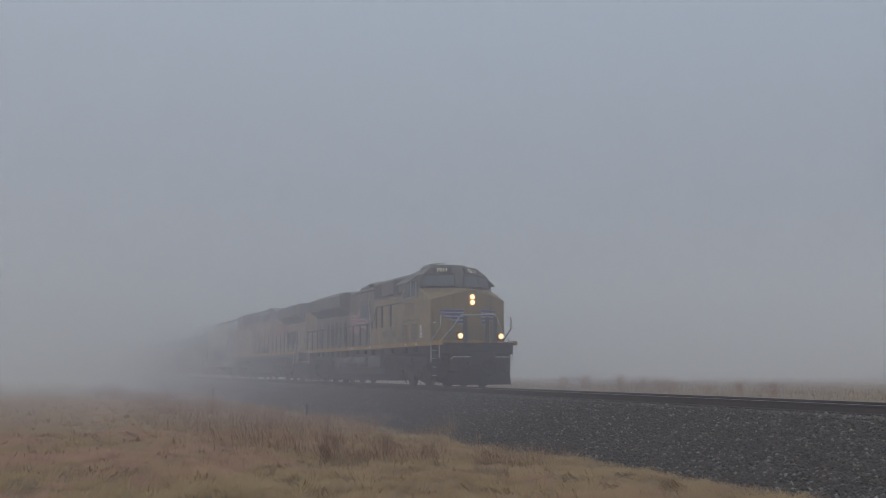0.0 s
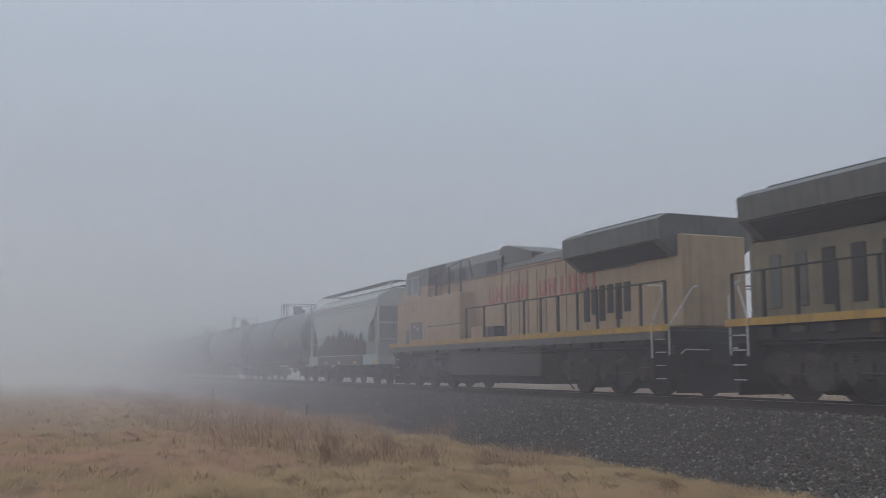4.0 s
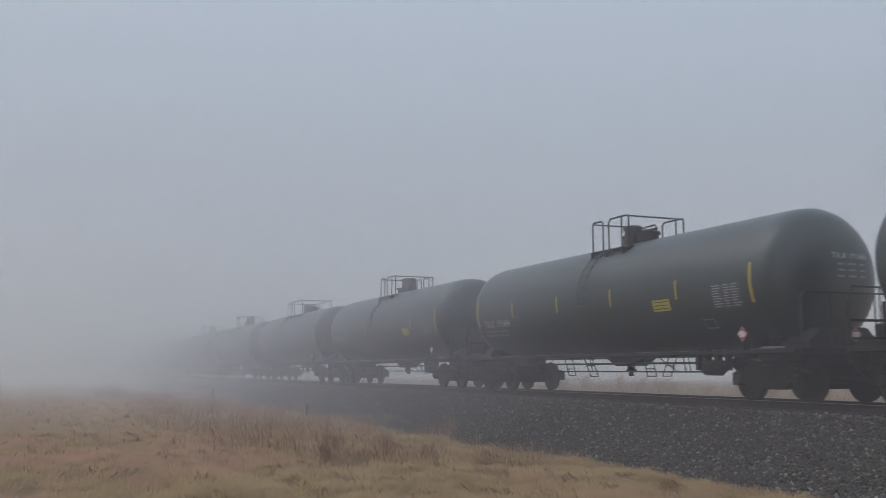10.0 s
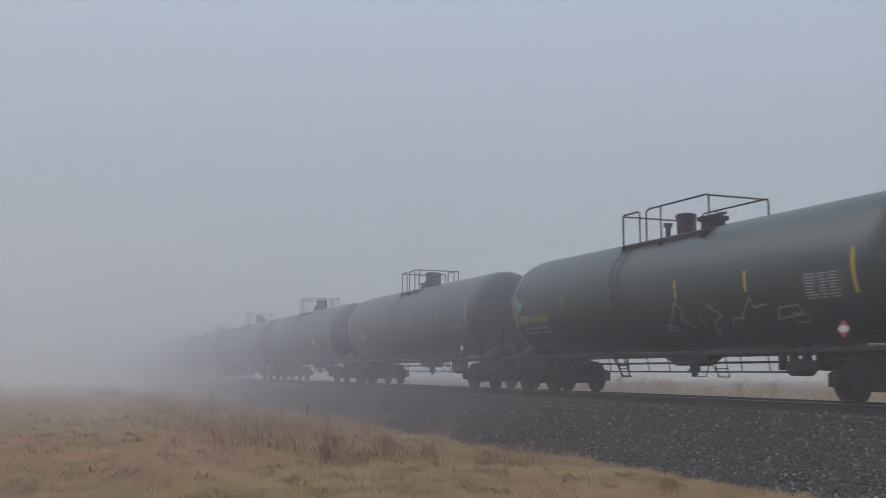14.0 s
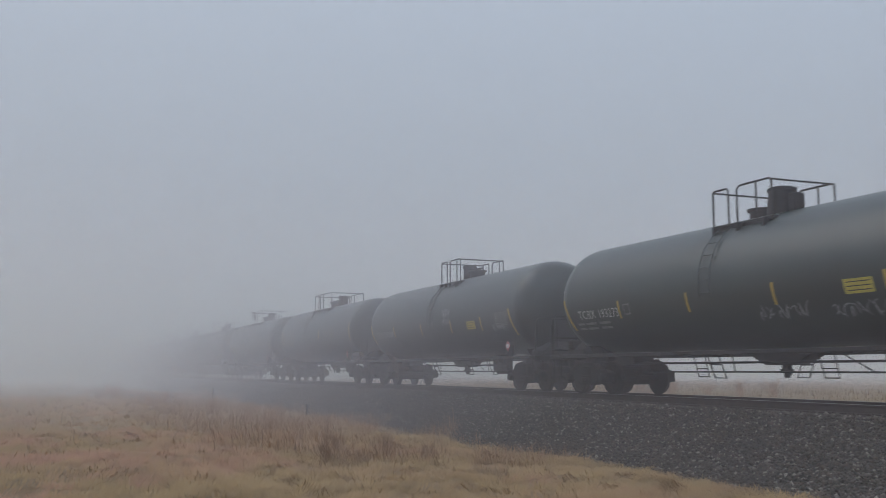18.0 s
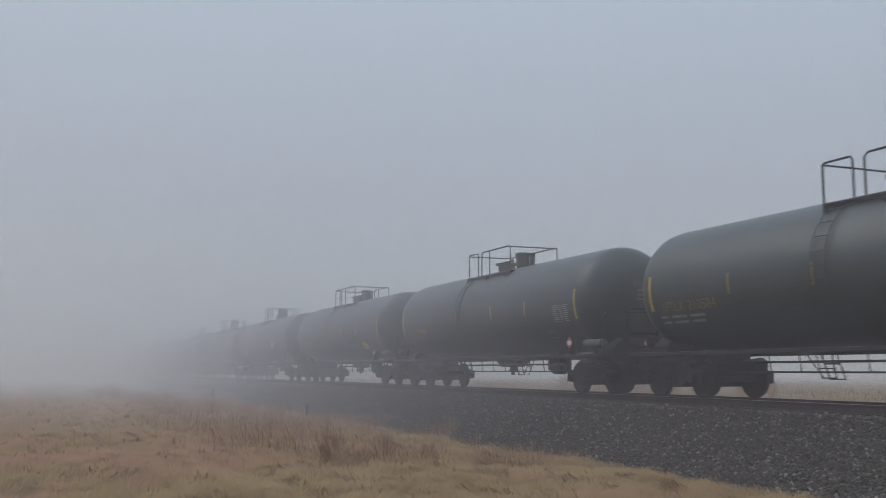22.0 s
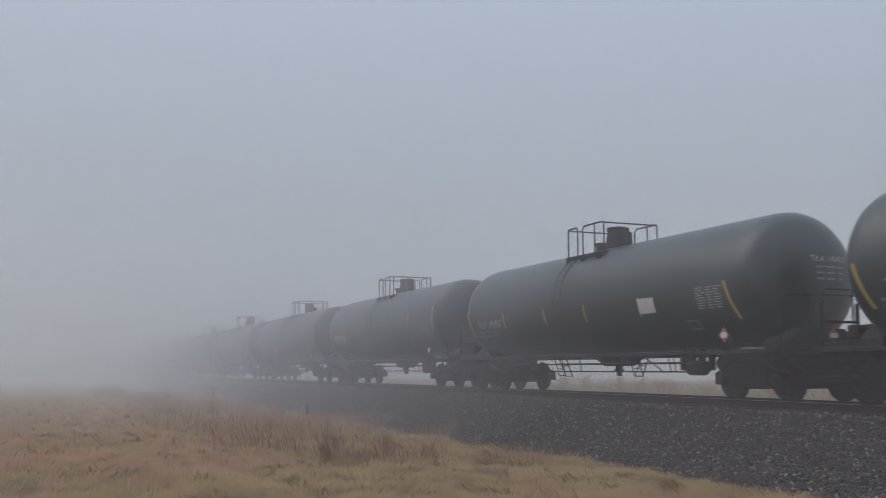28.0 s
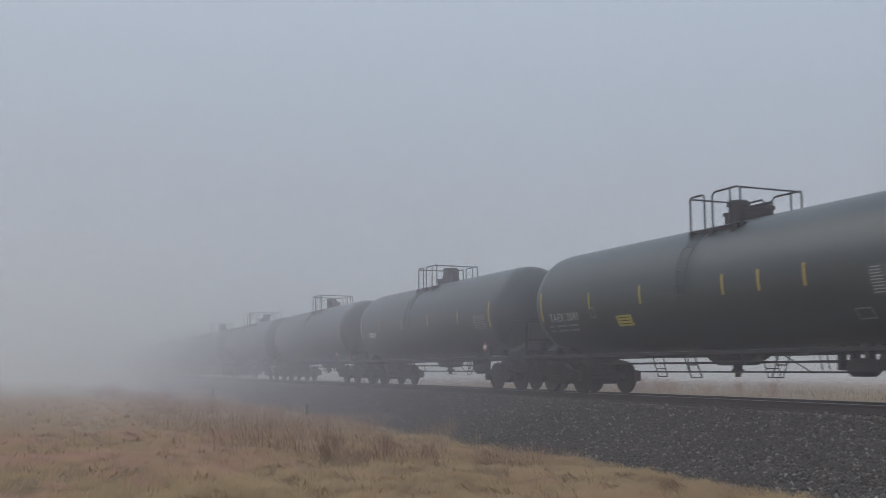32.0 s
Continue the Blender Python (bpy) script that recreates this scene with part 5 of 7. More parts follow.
def loco_common(loco, paint, length=22.3, front_rails=True):
    h = length / 2
    part("underframe", Build().box(-h + 1.0, h - 1.0, -1.35, 1.35, 1.22, 1.60, 0.03).box(-h + 0.75, h - 0.75, -0.5, 0.5, 0.75, 1.3, 0.03), BLACK_STEEL, loco, "grimy black frame")
    part("deck", Build().box(-h + 1.2, h - 1.2, -1.53, 1.53, 1.60, 1.66, 0.01), BLACK_STEEL, loco)
    for y in (-1.545, 1.545):
        part("sill_stripe", Build().box(-h + 1.05, h - 1.05, y - 0.012, y + 0.012, 1.575, 1.735), STRIPE_YELLOW, loco, "bright yellow sill stripe")
    for s in (-1, 1):
        make_loco_truck(loco, 6.75 * s)
        make_coupler(loco, (h - 0.35) * s, s)
        x = (h - 1.22) * s
        part("end_plate", Build().box(min(x, x + 0.12 * s), max(x, x + 0.12 * s), -1.30, 1.30, 0.55, 1.58, 0.10), RUNNING_GEAR, loco)
        # curved plow blade: side wings swept back, the foot pushed forward
        ys, zs = (-1.30, -1.0, -0.5, 0.5, 1.0, 1.30), (0.08, 0.35, 0.65, 0.92)
        reach = lambda y, z: -0.06 + 0.34 * (1 - (abs(y) / 1.4) ** 2) * (1 - 0.35 * z) + 0.22 * max(0.0, 0.65 - z)
        v = [(x + reach(y, z) * s, y * (1.0 if z < 0.8 else 0.96), z) for z in zs for y in ys]
        v += [(x + (reach(y, z) - 0.04) * s, y * (1.0 if z < 0.8 else 0.96), z) for z in zs for y in ys]
        f = []
        for r in range(3):
            for i in range(5):
                a = r * 6 + i
                f += [(a, a + 1, a + 7, a + 6), (a + 24, a + 30, a + 31, a + 25)]
        f += [(i + 18, i + 19, i + 43, i + 42) for i in range(5)] + [(i, i + 24, i + 25, i + 1) for i in range(5)]
        f += [(r * 6, r * 6 + 6, r * 6 + 30, r * 6 + 24) for r in range(3)] + [(r * 6 + 5, r * 6 + 29, r * 6 + 35, r * 6 + 11) for r in range(3)]
        part("plow", Build().add(v, f), RUNNING_GEAR, loco, "grey grimy curved snow plow")
        part("uncoupling_lever", Build().tube([(x + 0.3 * s, -1.3, 1.02), (x + 0.32 * s, -1.2, 1.12), (x + 0.34 * s, 1.2, 1.12), (x + 0.3 * s, 1.3, 1.02)], 0.018, 5), RAIL_WHITE, loco)
        for y in (-1.0, -0.6, 0.6, 1.0):
            part("air_hose", Build().tube([(x + 0.15 * s, y, 0.95), (x + 0.3 * s, y, 0.8), (x + 0.32 * s, y, 0.45)], 0.03, 5), BLACK_STEEL, loco)
        for y in (-1, 1):
            b = Build()
            xa = (h - (2.32 if s > 0 else 1.75)) * s
            for k in range(4):
                z = 0.42 + 0.32 * k
                b.box(min(xa, xa + 0.62 * s), max(xa, xa + 0.62 * s), y * 1.30 - 0.2, y * 1.30 + 0.2, z - 0.010, z + 0.010)
                part("step_edge", Build().box(min(xa + 0.1 * s, xa + 0.5 * s), max(xa + 0.1 * s, xa + 0.5 * s), y * 1.507 - 0.006, y * 1.507 + 0.006, z - 0.014, z + 0.014), RAIL_WHITE, loco, "white tread edge")
            part("steps", b, BLACK_STEEL, loco, "boarding steps")
            part("step_side", Build().box(min(xa - 0.03 * s, xa), max(xa - 0.03 * s, xa), y * 1.30 - 0.2, y * 1.30 + 0.22, 0.38, 1.6), BLACK_STEEL, loco)
            part("step_side", Build().box(min(xa + 0.62 * s, xa + 0.65 * s), max(xa + 0.62 * s, xa + 0.65 * s), y * 1.30 - 0.2, y * 1.30 + 0.2, 0.38, 1.0), BLACK_STEEL, loco)
            part("grab_rail", Build().tube([(xa, y * 1.53, 0.92), (xa, y * 1.53, 1.72), (xa + 0.86 * s, y * 1.50, 2.24), (xa + 0.88 * s, y * 1.48, 2.70)] if s > 0 else
                                           [(xa - 0.02 * s, y * 1.54, 0.92), (xa - 0.02 * s, y * 1.54, 1.75), (xa + 0.1 * s, y * 1.5, 2.0), (xa + 0.35 * s, y * 1.44, 2.45), (xa + 0.30 * s, y * 1.44, 2.70), (xa - 0.2 * s, y * 1.48, 2.74)], 0.024), RAIL_WHITE if y < 0 or s < 0 else LOCO_GREY, loco, "silver painted grab rail")
            if front_rails or s < 0:
                part("grab_rail", Build().tube([(xa + 0.62 * s, y * 1.48, 0.95), (xa + 0.62 * s, y * 1.48, 1.70), (xa + 0.92 * s, y * 1.25, 2.25), (xa + 0.95 * s, y * 1.0, 2.62), (xa + 0.95 * s, y * 0.85, 2.66)], 0.022), RAIL_WHITE if y < 0 or s < 0 else LOCO_GREY, loco, "painted grab rail")


def numerals(loco, text, height, mat, m):
    """Painted numerals side by side, each a part of its own."""
    x = 0.0
    for ch in text:
        me = lettering(ch, height)
        lo, hi = min(p.co.x for p in me.vertices), max(p.co.x for p in me.vertices)
        part("side_numeral", me, mat, loco, "red painted numeral", at=m @ Matrix.Translation((x - lo, 0, 0)))
        x += hi - lo + 0.36 * height


def frame_gear(loco, seed):
    """Pipes, boxes and brackets hung along the frame."""
    rng = random.Random(seed)
    for s in (-1, 1):
        for z in (1.16, 1.24):
            part("air_line", Build().tube([(-9.2, s * 1.40, z), (-3.0, s * 1.42, z), (3.2, s * 1.42, z + 0.02), (8.4, s * 1.40, z)], 0.022, 5), RUNNING_GEAR, loco)
        x = -9.0
        while x < 8.6:
            w, h = rng.uniform(0.12, 0.5), rng.uniform(0.12, 0.3)
            y0, y1 = sorted((s * 1.34, s * rng.uniform(1.44, 1.50)))
            part("frame_box", Build().box(x, x + w, y0, y1, 1.50 - h, 1.55, 0.02), rng.choice((FUEL_GREY, BLACK_STEEL, RUNNING_GEAR, BROWN_DARK)), loco)
            x += w + rng.uniform(0.25, 1.1)
        for dx in (-6.75, 6.75):
            for k in (-1.85, 0.0, 1.85):
                part("snubber_spring", Build().turned([(0.76, 0.02), (0.77, 0.09), (0.80, 0.075), (0.83, 0.09), (0.86, 0.075), (0.89, 0.09), (0.92, 0.075), (0.95, 0.09), (0.96, 0.02)], 10, 0, "z"), FUEL_GREY, loco, at=pose(dx + k, s * 1.2, 0))


def cab_shell(loco, paint, roof_mat, x0, x1, nose, eaves=4.45, ahead=0.0, wide=1.0, shade=True):
    """Wide-nose safety cab from x0 (rear) to x1 (front pillar), nose tip at nose."""
    b = Build().section([(-1.55, 1.66), (1.55, 1.66), (1.55, 3.92), (-1.55, 3.92)], x0, x1)
    part("cab_side", b, paint, loco, "weathered yellow cab")
    up = Build()
    lo = [(x0, -1.55, 3.92), (x1, -1.55, 3.92), (x1 + 0.46, -0.14, 3.92), (x1 + 0.46, 0.14, 3.92), (x1, 1.55, 3.92), (x0, 1.55, 3.92)]
    mi = [(x0, -1.50, eaves), (x1, -1.42, eaves), (x1 + 0.38, -0.14, eaves + 0.02), (x1 + 0.38, 0.14, eaves + 0.02), (x1, 1.42, eaves), (x0, 1.50, eaves)]
    hi = [(x0, -0.85, 4.78), (x1 - 0.12, -0.95, 4.79), (x1 + 0.14, -0.2, 4.82), (x1 + 0.14, 0.2, 4.82), (x1 - 0.12, 0.95, 4.79), (x0, 0.85, 4.78)]
    v = lo + mi + hi
    f = [tuple(range(5, -1, -1)), tuple(range(12, 18))] + [(r + i, r + (i + 1) % 6, r + 6 + (i + 1) % 6, r + 6 + i) for r in (0, 6) for i in range(6)]
    part("cab_roof", up.add(v, f), roof_mat, loco, "dark grey grimy cab roof")
    # nose: broad facetted hood that tapers to the front
    n = Build()
    sh = nose - 0.50
    base = [(x1 - 0.02, -1.55), (sh, -1.57), (nose - 0.06, -0.8), (nose, 0.0), (nose - 0.06, 0.8), (sh, 1.57), (x1 - 0.02, 1.55)]
    crown = [(x1 - 0.02, -1.55, 3.88), (sh, -1.56, 3.36), (nose - 0.14, -0.79, 3.57), (nose - 0.11, 0.0, 3.77), (nose - 0.14, 0.79, 3.57), (sh, 1.56, 3.36), (x1 - 0.02, 1.55, 3.88)]
    v = [(x, y, 1.66) for x, y in base] + crown + [(x1 + 0.45, -0.14, 3.91), (x1 + 0.45, 0.14, 3.91)]
    f = [tuple(range(6, -1, -1))] + [(i, i + 1, 8 + i, 7 + i) for i in range(6)] + [(6, 0, 7, 13)]
    f += [(7, 8, 14), (8, 9, 10, 14), (10, 15, 14), (10, 11, 12, 15), (12, 13, 15), (7, 14, 15, 13)]
    nz = part("nose", n.add(v, f), paint, loco, "weathered yellow wide nose")
    for s in (-1, 1):
        part("edge_bead", Build().tube([(x1 - 0.02, 1.555 * s, 3.885), (sh, 1.56 * s, 3.365), (nose - 0.14, 0.79 * s, 3.575), (nose - 0.11, 0.0, 3.775)], 0.014, 5), EDGE_PALE, nz, "pale edge bead")
        part("nose_corner", Build().tube([(sh + 0.005, 1.57 * s, 1.7), (sh + 0.005, 1.56 * s, 3.35)], 0.012, 5), paint, nz)
    for s in (-1, 1):
        y = 1.553 * s
        zw = 3.60 if shade else 3.68
        xw = x0 + ahead
        part("side_window", Build().box(xw + wide * 0.45, xw + wide * 1.05, y - 0.012, y + 0.012, zw, zw + 0.63), GLASS_SKY_TINT, loco)
        part("side_window", Build().box(xw + wide * 1.12, xw + wide * 1.62, y - 0.012, y + 0.012, zw, zw + 0.63), GLASS_SKY_TINT, loco)
        fr = Build()
        for a, b_ in ((xw + wide * 0.40, xw + wide * 0.46), (xw + wide * 1.04, xw + wide * 1.13), (xw + wide * 1.61, xw + wide * 1.68)):
            fr.box(a, b_, y - 0.018, y + 0.018, zw - 0.06, zw + 0.68)
        for z in (zw - 0.06, zw + 0.63):
            fr.box(xw + wide * 0.40, xw + wide * 1.68, y - 0.018, y + 0.018, z, z + 0.06)
        part("window_frame", fr, WINDOW_GREY, loco)
        if shade:
            part("sun_shade", Build().add([(xw + wide * 0.2, y, 4.40), (xw + wide * 1.75, y, 4.40), (xw + wide * 1.65, y + 0.42 * s, 4.12), (xw + wide * 0.3, y + 0.42 * s, 4.12),
                                       (xw + wide * 0.2, y, 4.37), (xw + wide * 1.75, y, 4.37), (xw + wide * 1.65, y + 0.42 * s, 4.09), (xw + wide * 0.3, y + 0.42 * s, 4.09)],
                                      [(0, 1, 2, 3), (7, 6, 5, 4), (0, 4, 5, 1), (1, 5, 6, 2), (2, 6, 7, 3), (3, 7, 4, 0)]), LOCO_GREY, loco, "hinged sun shade")
        part("mirror", Build().box(xw + wide * 0.3, xw + wide * 0.38, y + 0.05 * s - 0.03, y + 0.05 * s + 0.03, 3.55, 3.85, 0.01), WINDOW_GREY, loco)
        # windshield half: corner pillar to centre post
        a0, a1 = Vector((x1 + 0.018, 1.49 * s, 3.96)), Vector((x1 + 0.445, 0.18 * s, 3.96))
        b0, b1 = Vector((x1 + 0.014, 1.37 * s, 4.40)), Vector((x1 + 0.375, 0.18 * s, 4.42))
        c = Vector((0.035, 0.012 * s, 0.010))
        part("windshield", Build().add([a0 + c, a1 + c, b1 + c, b0 + c, a0, a1, b1, b0], [(0, 1, 2, 3), (7, 6, 5, 4), (0, 4, 5, 1), (1, 5, 6, 2), (2, 6, 7, 3), (3, 7, 4, 0)]), GLASS_SKY_TINT, loco, "windshield pane with the sky's reflection in its colour")
        wf = Build()
        for p, q in ((a0, a1), (a1, b1), (b1, b0), (b0, a0)):
            wf.tube([p + c * 1.3, q + c * 1.3], 0.02, 5)
        part("windshield_frame", wf, BLACK_STEEL, loco)
        part("wiper", Build().tube([tuple((b0 + b1) / 2 + c * 2), tuple((a0 * 0.6 + a1 * 0.4) + c * 2 + Vector((0, 0, 0.12)))], 0.012, 4), BLACK_STEEL, loco)
        # number board over each pane
        m0, m1 = Vector((x1 + 0.10, 1.0 * s, 4.50)), Vector((x1 + 0.32, 0.27 * s, 4.53))
        up_ = Vector((-0.09, -0.0 * s, 0.22))
        o = Vector((0.06, 0.015 * s, 0.0))
        part("number_board", Build().add([m0 + o, m1 + o, m1 + up_ + o, m0 + up_ + o, m0 - o, m1 - o, m1 + up_ - o, m0 + up_ - o],
                                         [(0, 1, 2, 3), (7, 6, 5, 4), (0, 4, 5, 1), (1, 5, 6, 2), (2, 6, 7, 3), (3, 7, 4, 0)]), BLACK_STEEL, loco, "black number board")
    part("nose_door", Build().box(nose - 0.06, nose + 0.015, -0.34, 0.34, 1.78, 3.0, 0.01), paint, loco)
    part("roof_hatch", Build().box(x0 + 0.6, x1 - 0.1, -0.5, 0.5, 4.78, 4.89, 0.03), LOCO_GREY, loco)
    part("antenna", Build().cyl((x0 + 1.0, 0.1, 4.88), (x0 + 1.0, 0.1, 4.97), 0.09, 12), LOCO_GREY, loco)
    part("antenna", Build().cyl((x0 + 1.4, -0.3, 4.88), (x0 + 1.4, -0.3, 5.04), 0.02, 6), LOCO_GREY, loco)


def hood_block(loco, name, mat, x0, x1, y, z0, z1, c=0.05, label=""):
    return part(name, Build().box(x0, x1, -y, y, z0, z1, c), mat, loco, label)


def radiator(loco, x0, x1):
    sec = [(-0.95, 3.45), (0.95, 3.45), (1.50, 3.86), (1.52, 4.38), (1.25, 4.52), (-1.25, 4.52), (-1.52, 4.38), (-1.50, 3.86)]
    part("radiator_housing", Build().section(sec, x0, x1), LOCO_GREY, loco, "flared dark grey radiator housing")
    for s in (-1, 1):
        part("radiator_grille", Build().add([(x0 + 0.3, s * 1.0, 3.47), (x1 - 0.3, s * 1.0, 3.47), (x1 - 0.3, s * 1.47, 3.82), (x0 + 0.3, s * 1.47, 3.82),
                                             (x0 + 0.3, s * 1.02, 3.45), (x1 - 0.3, s * 1.02, 3.45), (x1 - 0.3, s * 1.49, 3.80), (x0 + 0.3, s * 1.49, 3.80)],
                                            [(0, 1, 2, 3), (7, 6, 5, 4), (0, 4, 5, 1), (1, 5, 6, 2), (2, 6, 7, 3), (3, 7, 4, 0)]), RADIATOR_DARK, loco)
    part("radiator_fan_top", Build().box(x0 + 0.5, x1 - 0.5, -1.1, 1.1, 4.52, 4.60, 0.02), LOCO_GREY, loco)


def flag_mural(loco, x, z, w, h, y):
    """A waving striped flag with a starred corner, painted flat on the hood."""
    def wave(u, v):
        ripple = 0.15 * math.sin(u * 10.5 + 0.2 + 1.1 * v) * (1 - 0.35 * u) + 0.06 * math.sin(u * 23.0 + 2.0 * v) * (1 - 0.5 * u)
        return (x + w * u + 0.16 * v + 0.07 * math.sin(6 * v + 4 * u) * (1 - u), y, z + h * v * (0.72 + 0.28 * u) + ripple + 0.16 * u)
    steps = 24
    for k in range(13):
        v0, v1 = k / 13, (k + 1) / 13
        u1 = 0.58 if k >= 6 else 1.0
        pts, f = [], []
        for i in range(steps + 1):
            u = u1 * i / steps
            pts += [wave(u, v0), wave(u, v1)]
            if i:
                f.append((2 * i - 2, 2 * i, 2 * i + 1, 2 * i - 1))
        part("flag_stripe", sheet(pts, f), FLAG_RED if k % 2 == 0 else FLAG_WHITE, loco)
    pts, f = [], []
    for i in range(13):
        u = 0.58 + 0.42 * i / 12
        pts += [wave(u, 6 / 13), wave(u, 1.0)]
        if i:
            f.append((2 * i - 2, 2 * i, 2 * i + 1, 2 * i - 1))
    canton = part("flag_canton", sheet(pts, f), FLAG_BLUE, loco, "dark blue corner with pale stars")
    for r in range(5):
        for c in range(6):
            px, py, pz = wave(0.61 + 0.065 * c + (0.03 if r % 2 else 0), 6 / 13 + (r + 0.6) / 5 * 7 / 13 * 0.95)
            s = 0.028
            part("star", sheet([(px - s, py - 0.004, pz), (px, py - 0.004, pz - s), (px + s, py - 0.004, pz), (px, py - 0.004, pz + s)], [(0, 1, 2, 3)]), FLAG_WHITE, canton)
    a, b_ = wave(1.0, 1.10), (x + w + 0.66, y, z - 0.45)
    part("flag_pole", Build().tube([a, b_], 0.03, 5), FLAG_WHITE, loco)


def make_lead_loco():
    loco = new("locomotive")
    P = YELLOW_NEW
    loco_common(loco, P, front_rails=False)
    frame_gear(loco, 61)
    cab_shell(loco, P, ROOF_SOOT, 5.60, 7.62, 9.40)
    hood_block(loco, "equipment_hood", P, 0.15, 5.60, 0.97, 1.66, 3.90, label="weathered yellow equipment hood")
    hood_block(loco, "hood_roof", ROOF_SOOT, 0.15, 5.60, 0.99, 3.90, 4.70, 0.10, "dark grey upper hood")
    hood_block(loco, "engine_hood", YELLOW_SOOT, -3.7, 0.15, 0.95, 1.66, 4.34, label="weathered yellow engine hood")
    hood_block(loco, "hood_roof", ROOF_SOOT, -3.7, 0.15, 0.96, 4.34, 4.53, 0.08)
    hood_block(loco, "rear_hood", YELLOW_SOOT, -9.85, -3.7, 0.95, 1.66, 3.45, label="weathered yellow rear hood")
    hood_block(loco, "rear_bulkhead", YELLOW_SOOT, -9.95, -9.80, 0.95, 1.7, 4.0, 0.03)
    radiator(loco, -9.6, -3.66)
    for s in (-1, 1):
        part("side_cabinet", Build().box(1.5, 5.6, min(0.9 * s, 1.53 * s), max(0.9 * s, 1.53 * s), 1.66, 2.48, 0.03), P, loco, "yellow side cabinet")
        part("red_line", Build().box(0.15, 5.6, s * 1.0 - 0.012, s * 1.0 + 0.012, 3.84, 3.90), RED_LINE, loco)
        for x0, x1, z0, z1 in ((0.36, 1.39, 3.93, 4.55), (3.02, 3.65, 3.93, 4.57), (3.74, 4.20, 4.27, 4.57)):
            part("intake_vent", Build().box(x0, x1, s * 1.0 - 0.012, s * 1.0 + 0.012, z0, z1), RADIATOR_DARK, loco)
            part("vent_frame", Build().box(x0 - 0.03, x1 + 0.03, s * 0.997 - 0.012, s * 0.997 + 0.012, z0 - 0.03, z1 + 0.03), LOCO_GREY, loco)
        for k in range(7):
            x = -9.3 + 0.78 * k
            part("hood_door", Build().box(x, x + 0.36, s * 0.96 - 0.015, s * 0.96 + 0.015, 1.95, 3.1, 0.008), RADIATOR_DARK if k in (2, 3, 4, 6) else LOCO_GREY, loco, "dark louvred hood door")
        for k in range(6):
            x = -3.45 + 0.6 * k
            part("door_seam", Build().box(x, x + 0.012, s * 0.958 - 0.006, s * 0.958 + 0.006, 1.8, 3.95), BLACK_STEEL, loco)
        for x0, x1 in ((5.70, 6.36), (6.70, 7.42)):
            lv = part("louvre_panel", Build().box(x0, x1, s * 1.557 - 0.008, s * 1.557 + 0.008, 1.78, 2.52), P, loco)
            # slats in a darker brown than their panel
            for k in range(13):
                z = 1.81 + 0.053 * k
                part("louvre_slat", Build().box(x0 + 0.04, x1 - 0.04, s * 1.570 - 0.006, s * 1.570 + 0.006, z, z + 0.026), BROWN_DARK, lv)
        for x0 in (3.20, 4.45):
            lv = part("louvre_panel", Build().box(x0, x0 + 0.45, s * 1.537 - 0.008, s * 1.537 + 0.008, 2.02, 2.3), P, loco)
            for k in range(4):
                part("louvre_slat", Build().box(x0 + 0.03, x0 + 0.42, s * 1.55 - 0.006, s * 1.55 + 0.006, 2.05 + 0.065 * k, 2.085 + 0.065 * k), BROWN_DARK, lv)
        part("cab_seam", Build().box(5.6, 7.6, s * 1.553 - 0.006, s * 1.553 + 0.006, 2.62, 2.645), BLACK_STEEL, loco)
        posts_and_rail(loco, [-9.9, -8.9, -7.9, -6.85, -5.8, -4.7, -3.6, -2.5, -1.4, -0.3, 0.75, 1.45], s * 1.48, 1.72, 2.74)
        part("handrail", Build().tube([(1.45, s * 1.48, 2.74), (1.75, s * 1.48, 2.85), (2.0, s * 1.48, 3.38), (2.1, s * 1.48, 3.43), (5.55, s * 1.48, 3.45)], 0.022), BLACK_STEEL, loco)
        for x in (2.08, 2.85, 4.0):
            part("handrail_post", Build().box(x - 0.07, x + 0.07, s * 1.48 - 0.02, s * 1.48 + 0.02, 2.45, 3.44), BLACK_STEEL, loco)
        part("wind_deflector", Build().box(7.52, 7.60, s * 1.62 - 0.01, s * 1.62 + 0.01, 3.5, 4.05), GLASS_SKY_TINT, loco)
        for x, w in ((-1.4, 0.2), (1.3, 0.2), (3.0, 0.14), (6.0, 0.2), (7.2, 0.2)):
            part("sill_reflector", Build().box(x, x + w, s * 1.56 - 0.004, s * 1.56 + 0.004, 1.62, 1.69), PLACARD_WHITE, loco)
    # tank, reservoirs
    part("fuel_tank", Build().section([(-1.42, 0.45), (-1.15, 0.17), (1.15, 0.17), (1.42, 0.45), (1.42, 0.82), (1.2, 1.24), (-1.2, 1.24), (-1.42, 0.82)], -4.3, 3.1), FUEL_GREY, loco, "grimy grey fuel tank")
    for x0, x1 in ((-3.12, -1.48), (-1.12, 0.88)):
        part("air_reservoir", Build().turned([(x0, 0.08), (x0 + 0.06, 0.235), (x1 - 0.06, 0.235), (x1, 0.08)], 18, 1.02, "x"), LOCO_GREY, loco, "grey cylindrical air reservoir", at=pose(0, -1.38, 0))
        for x in (x0 + 0.35, x1 - 0.35):
            part("reservoir_strap", Build().turned([(x - 0.025, 0.242), (x + 0.025, 0.242)], 18, 1.02, "x"), BLACK_STEEL, loco, at=pose(0, -1.38, 0))
    part("tool_box", Build().box(1.02, 2.80, -1.52, -1.25, 0.72, 1.26, 0.03), LOCO_GREY, loco, "grey equipment box")
    part("tool_box", Build().box(-4.25, -3.30, -1.52, -1.25, 0.72, 1.24, 0.03), LOCO_GREY, loco, "grey equipment box")
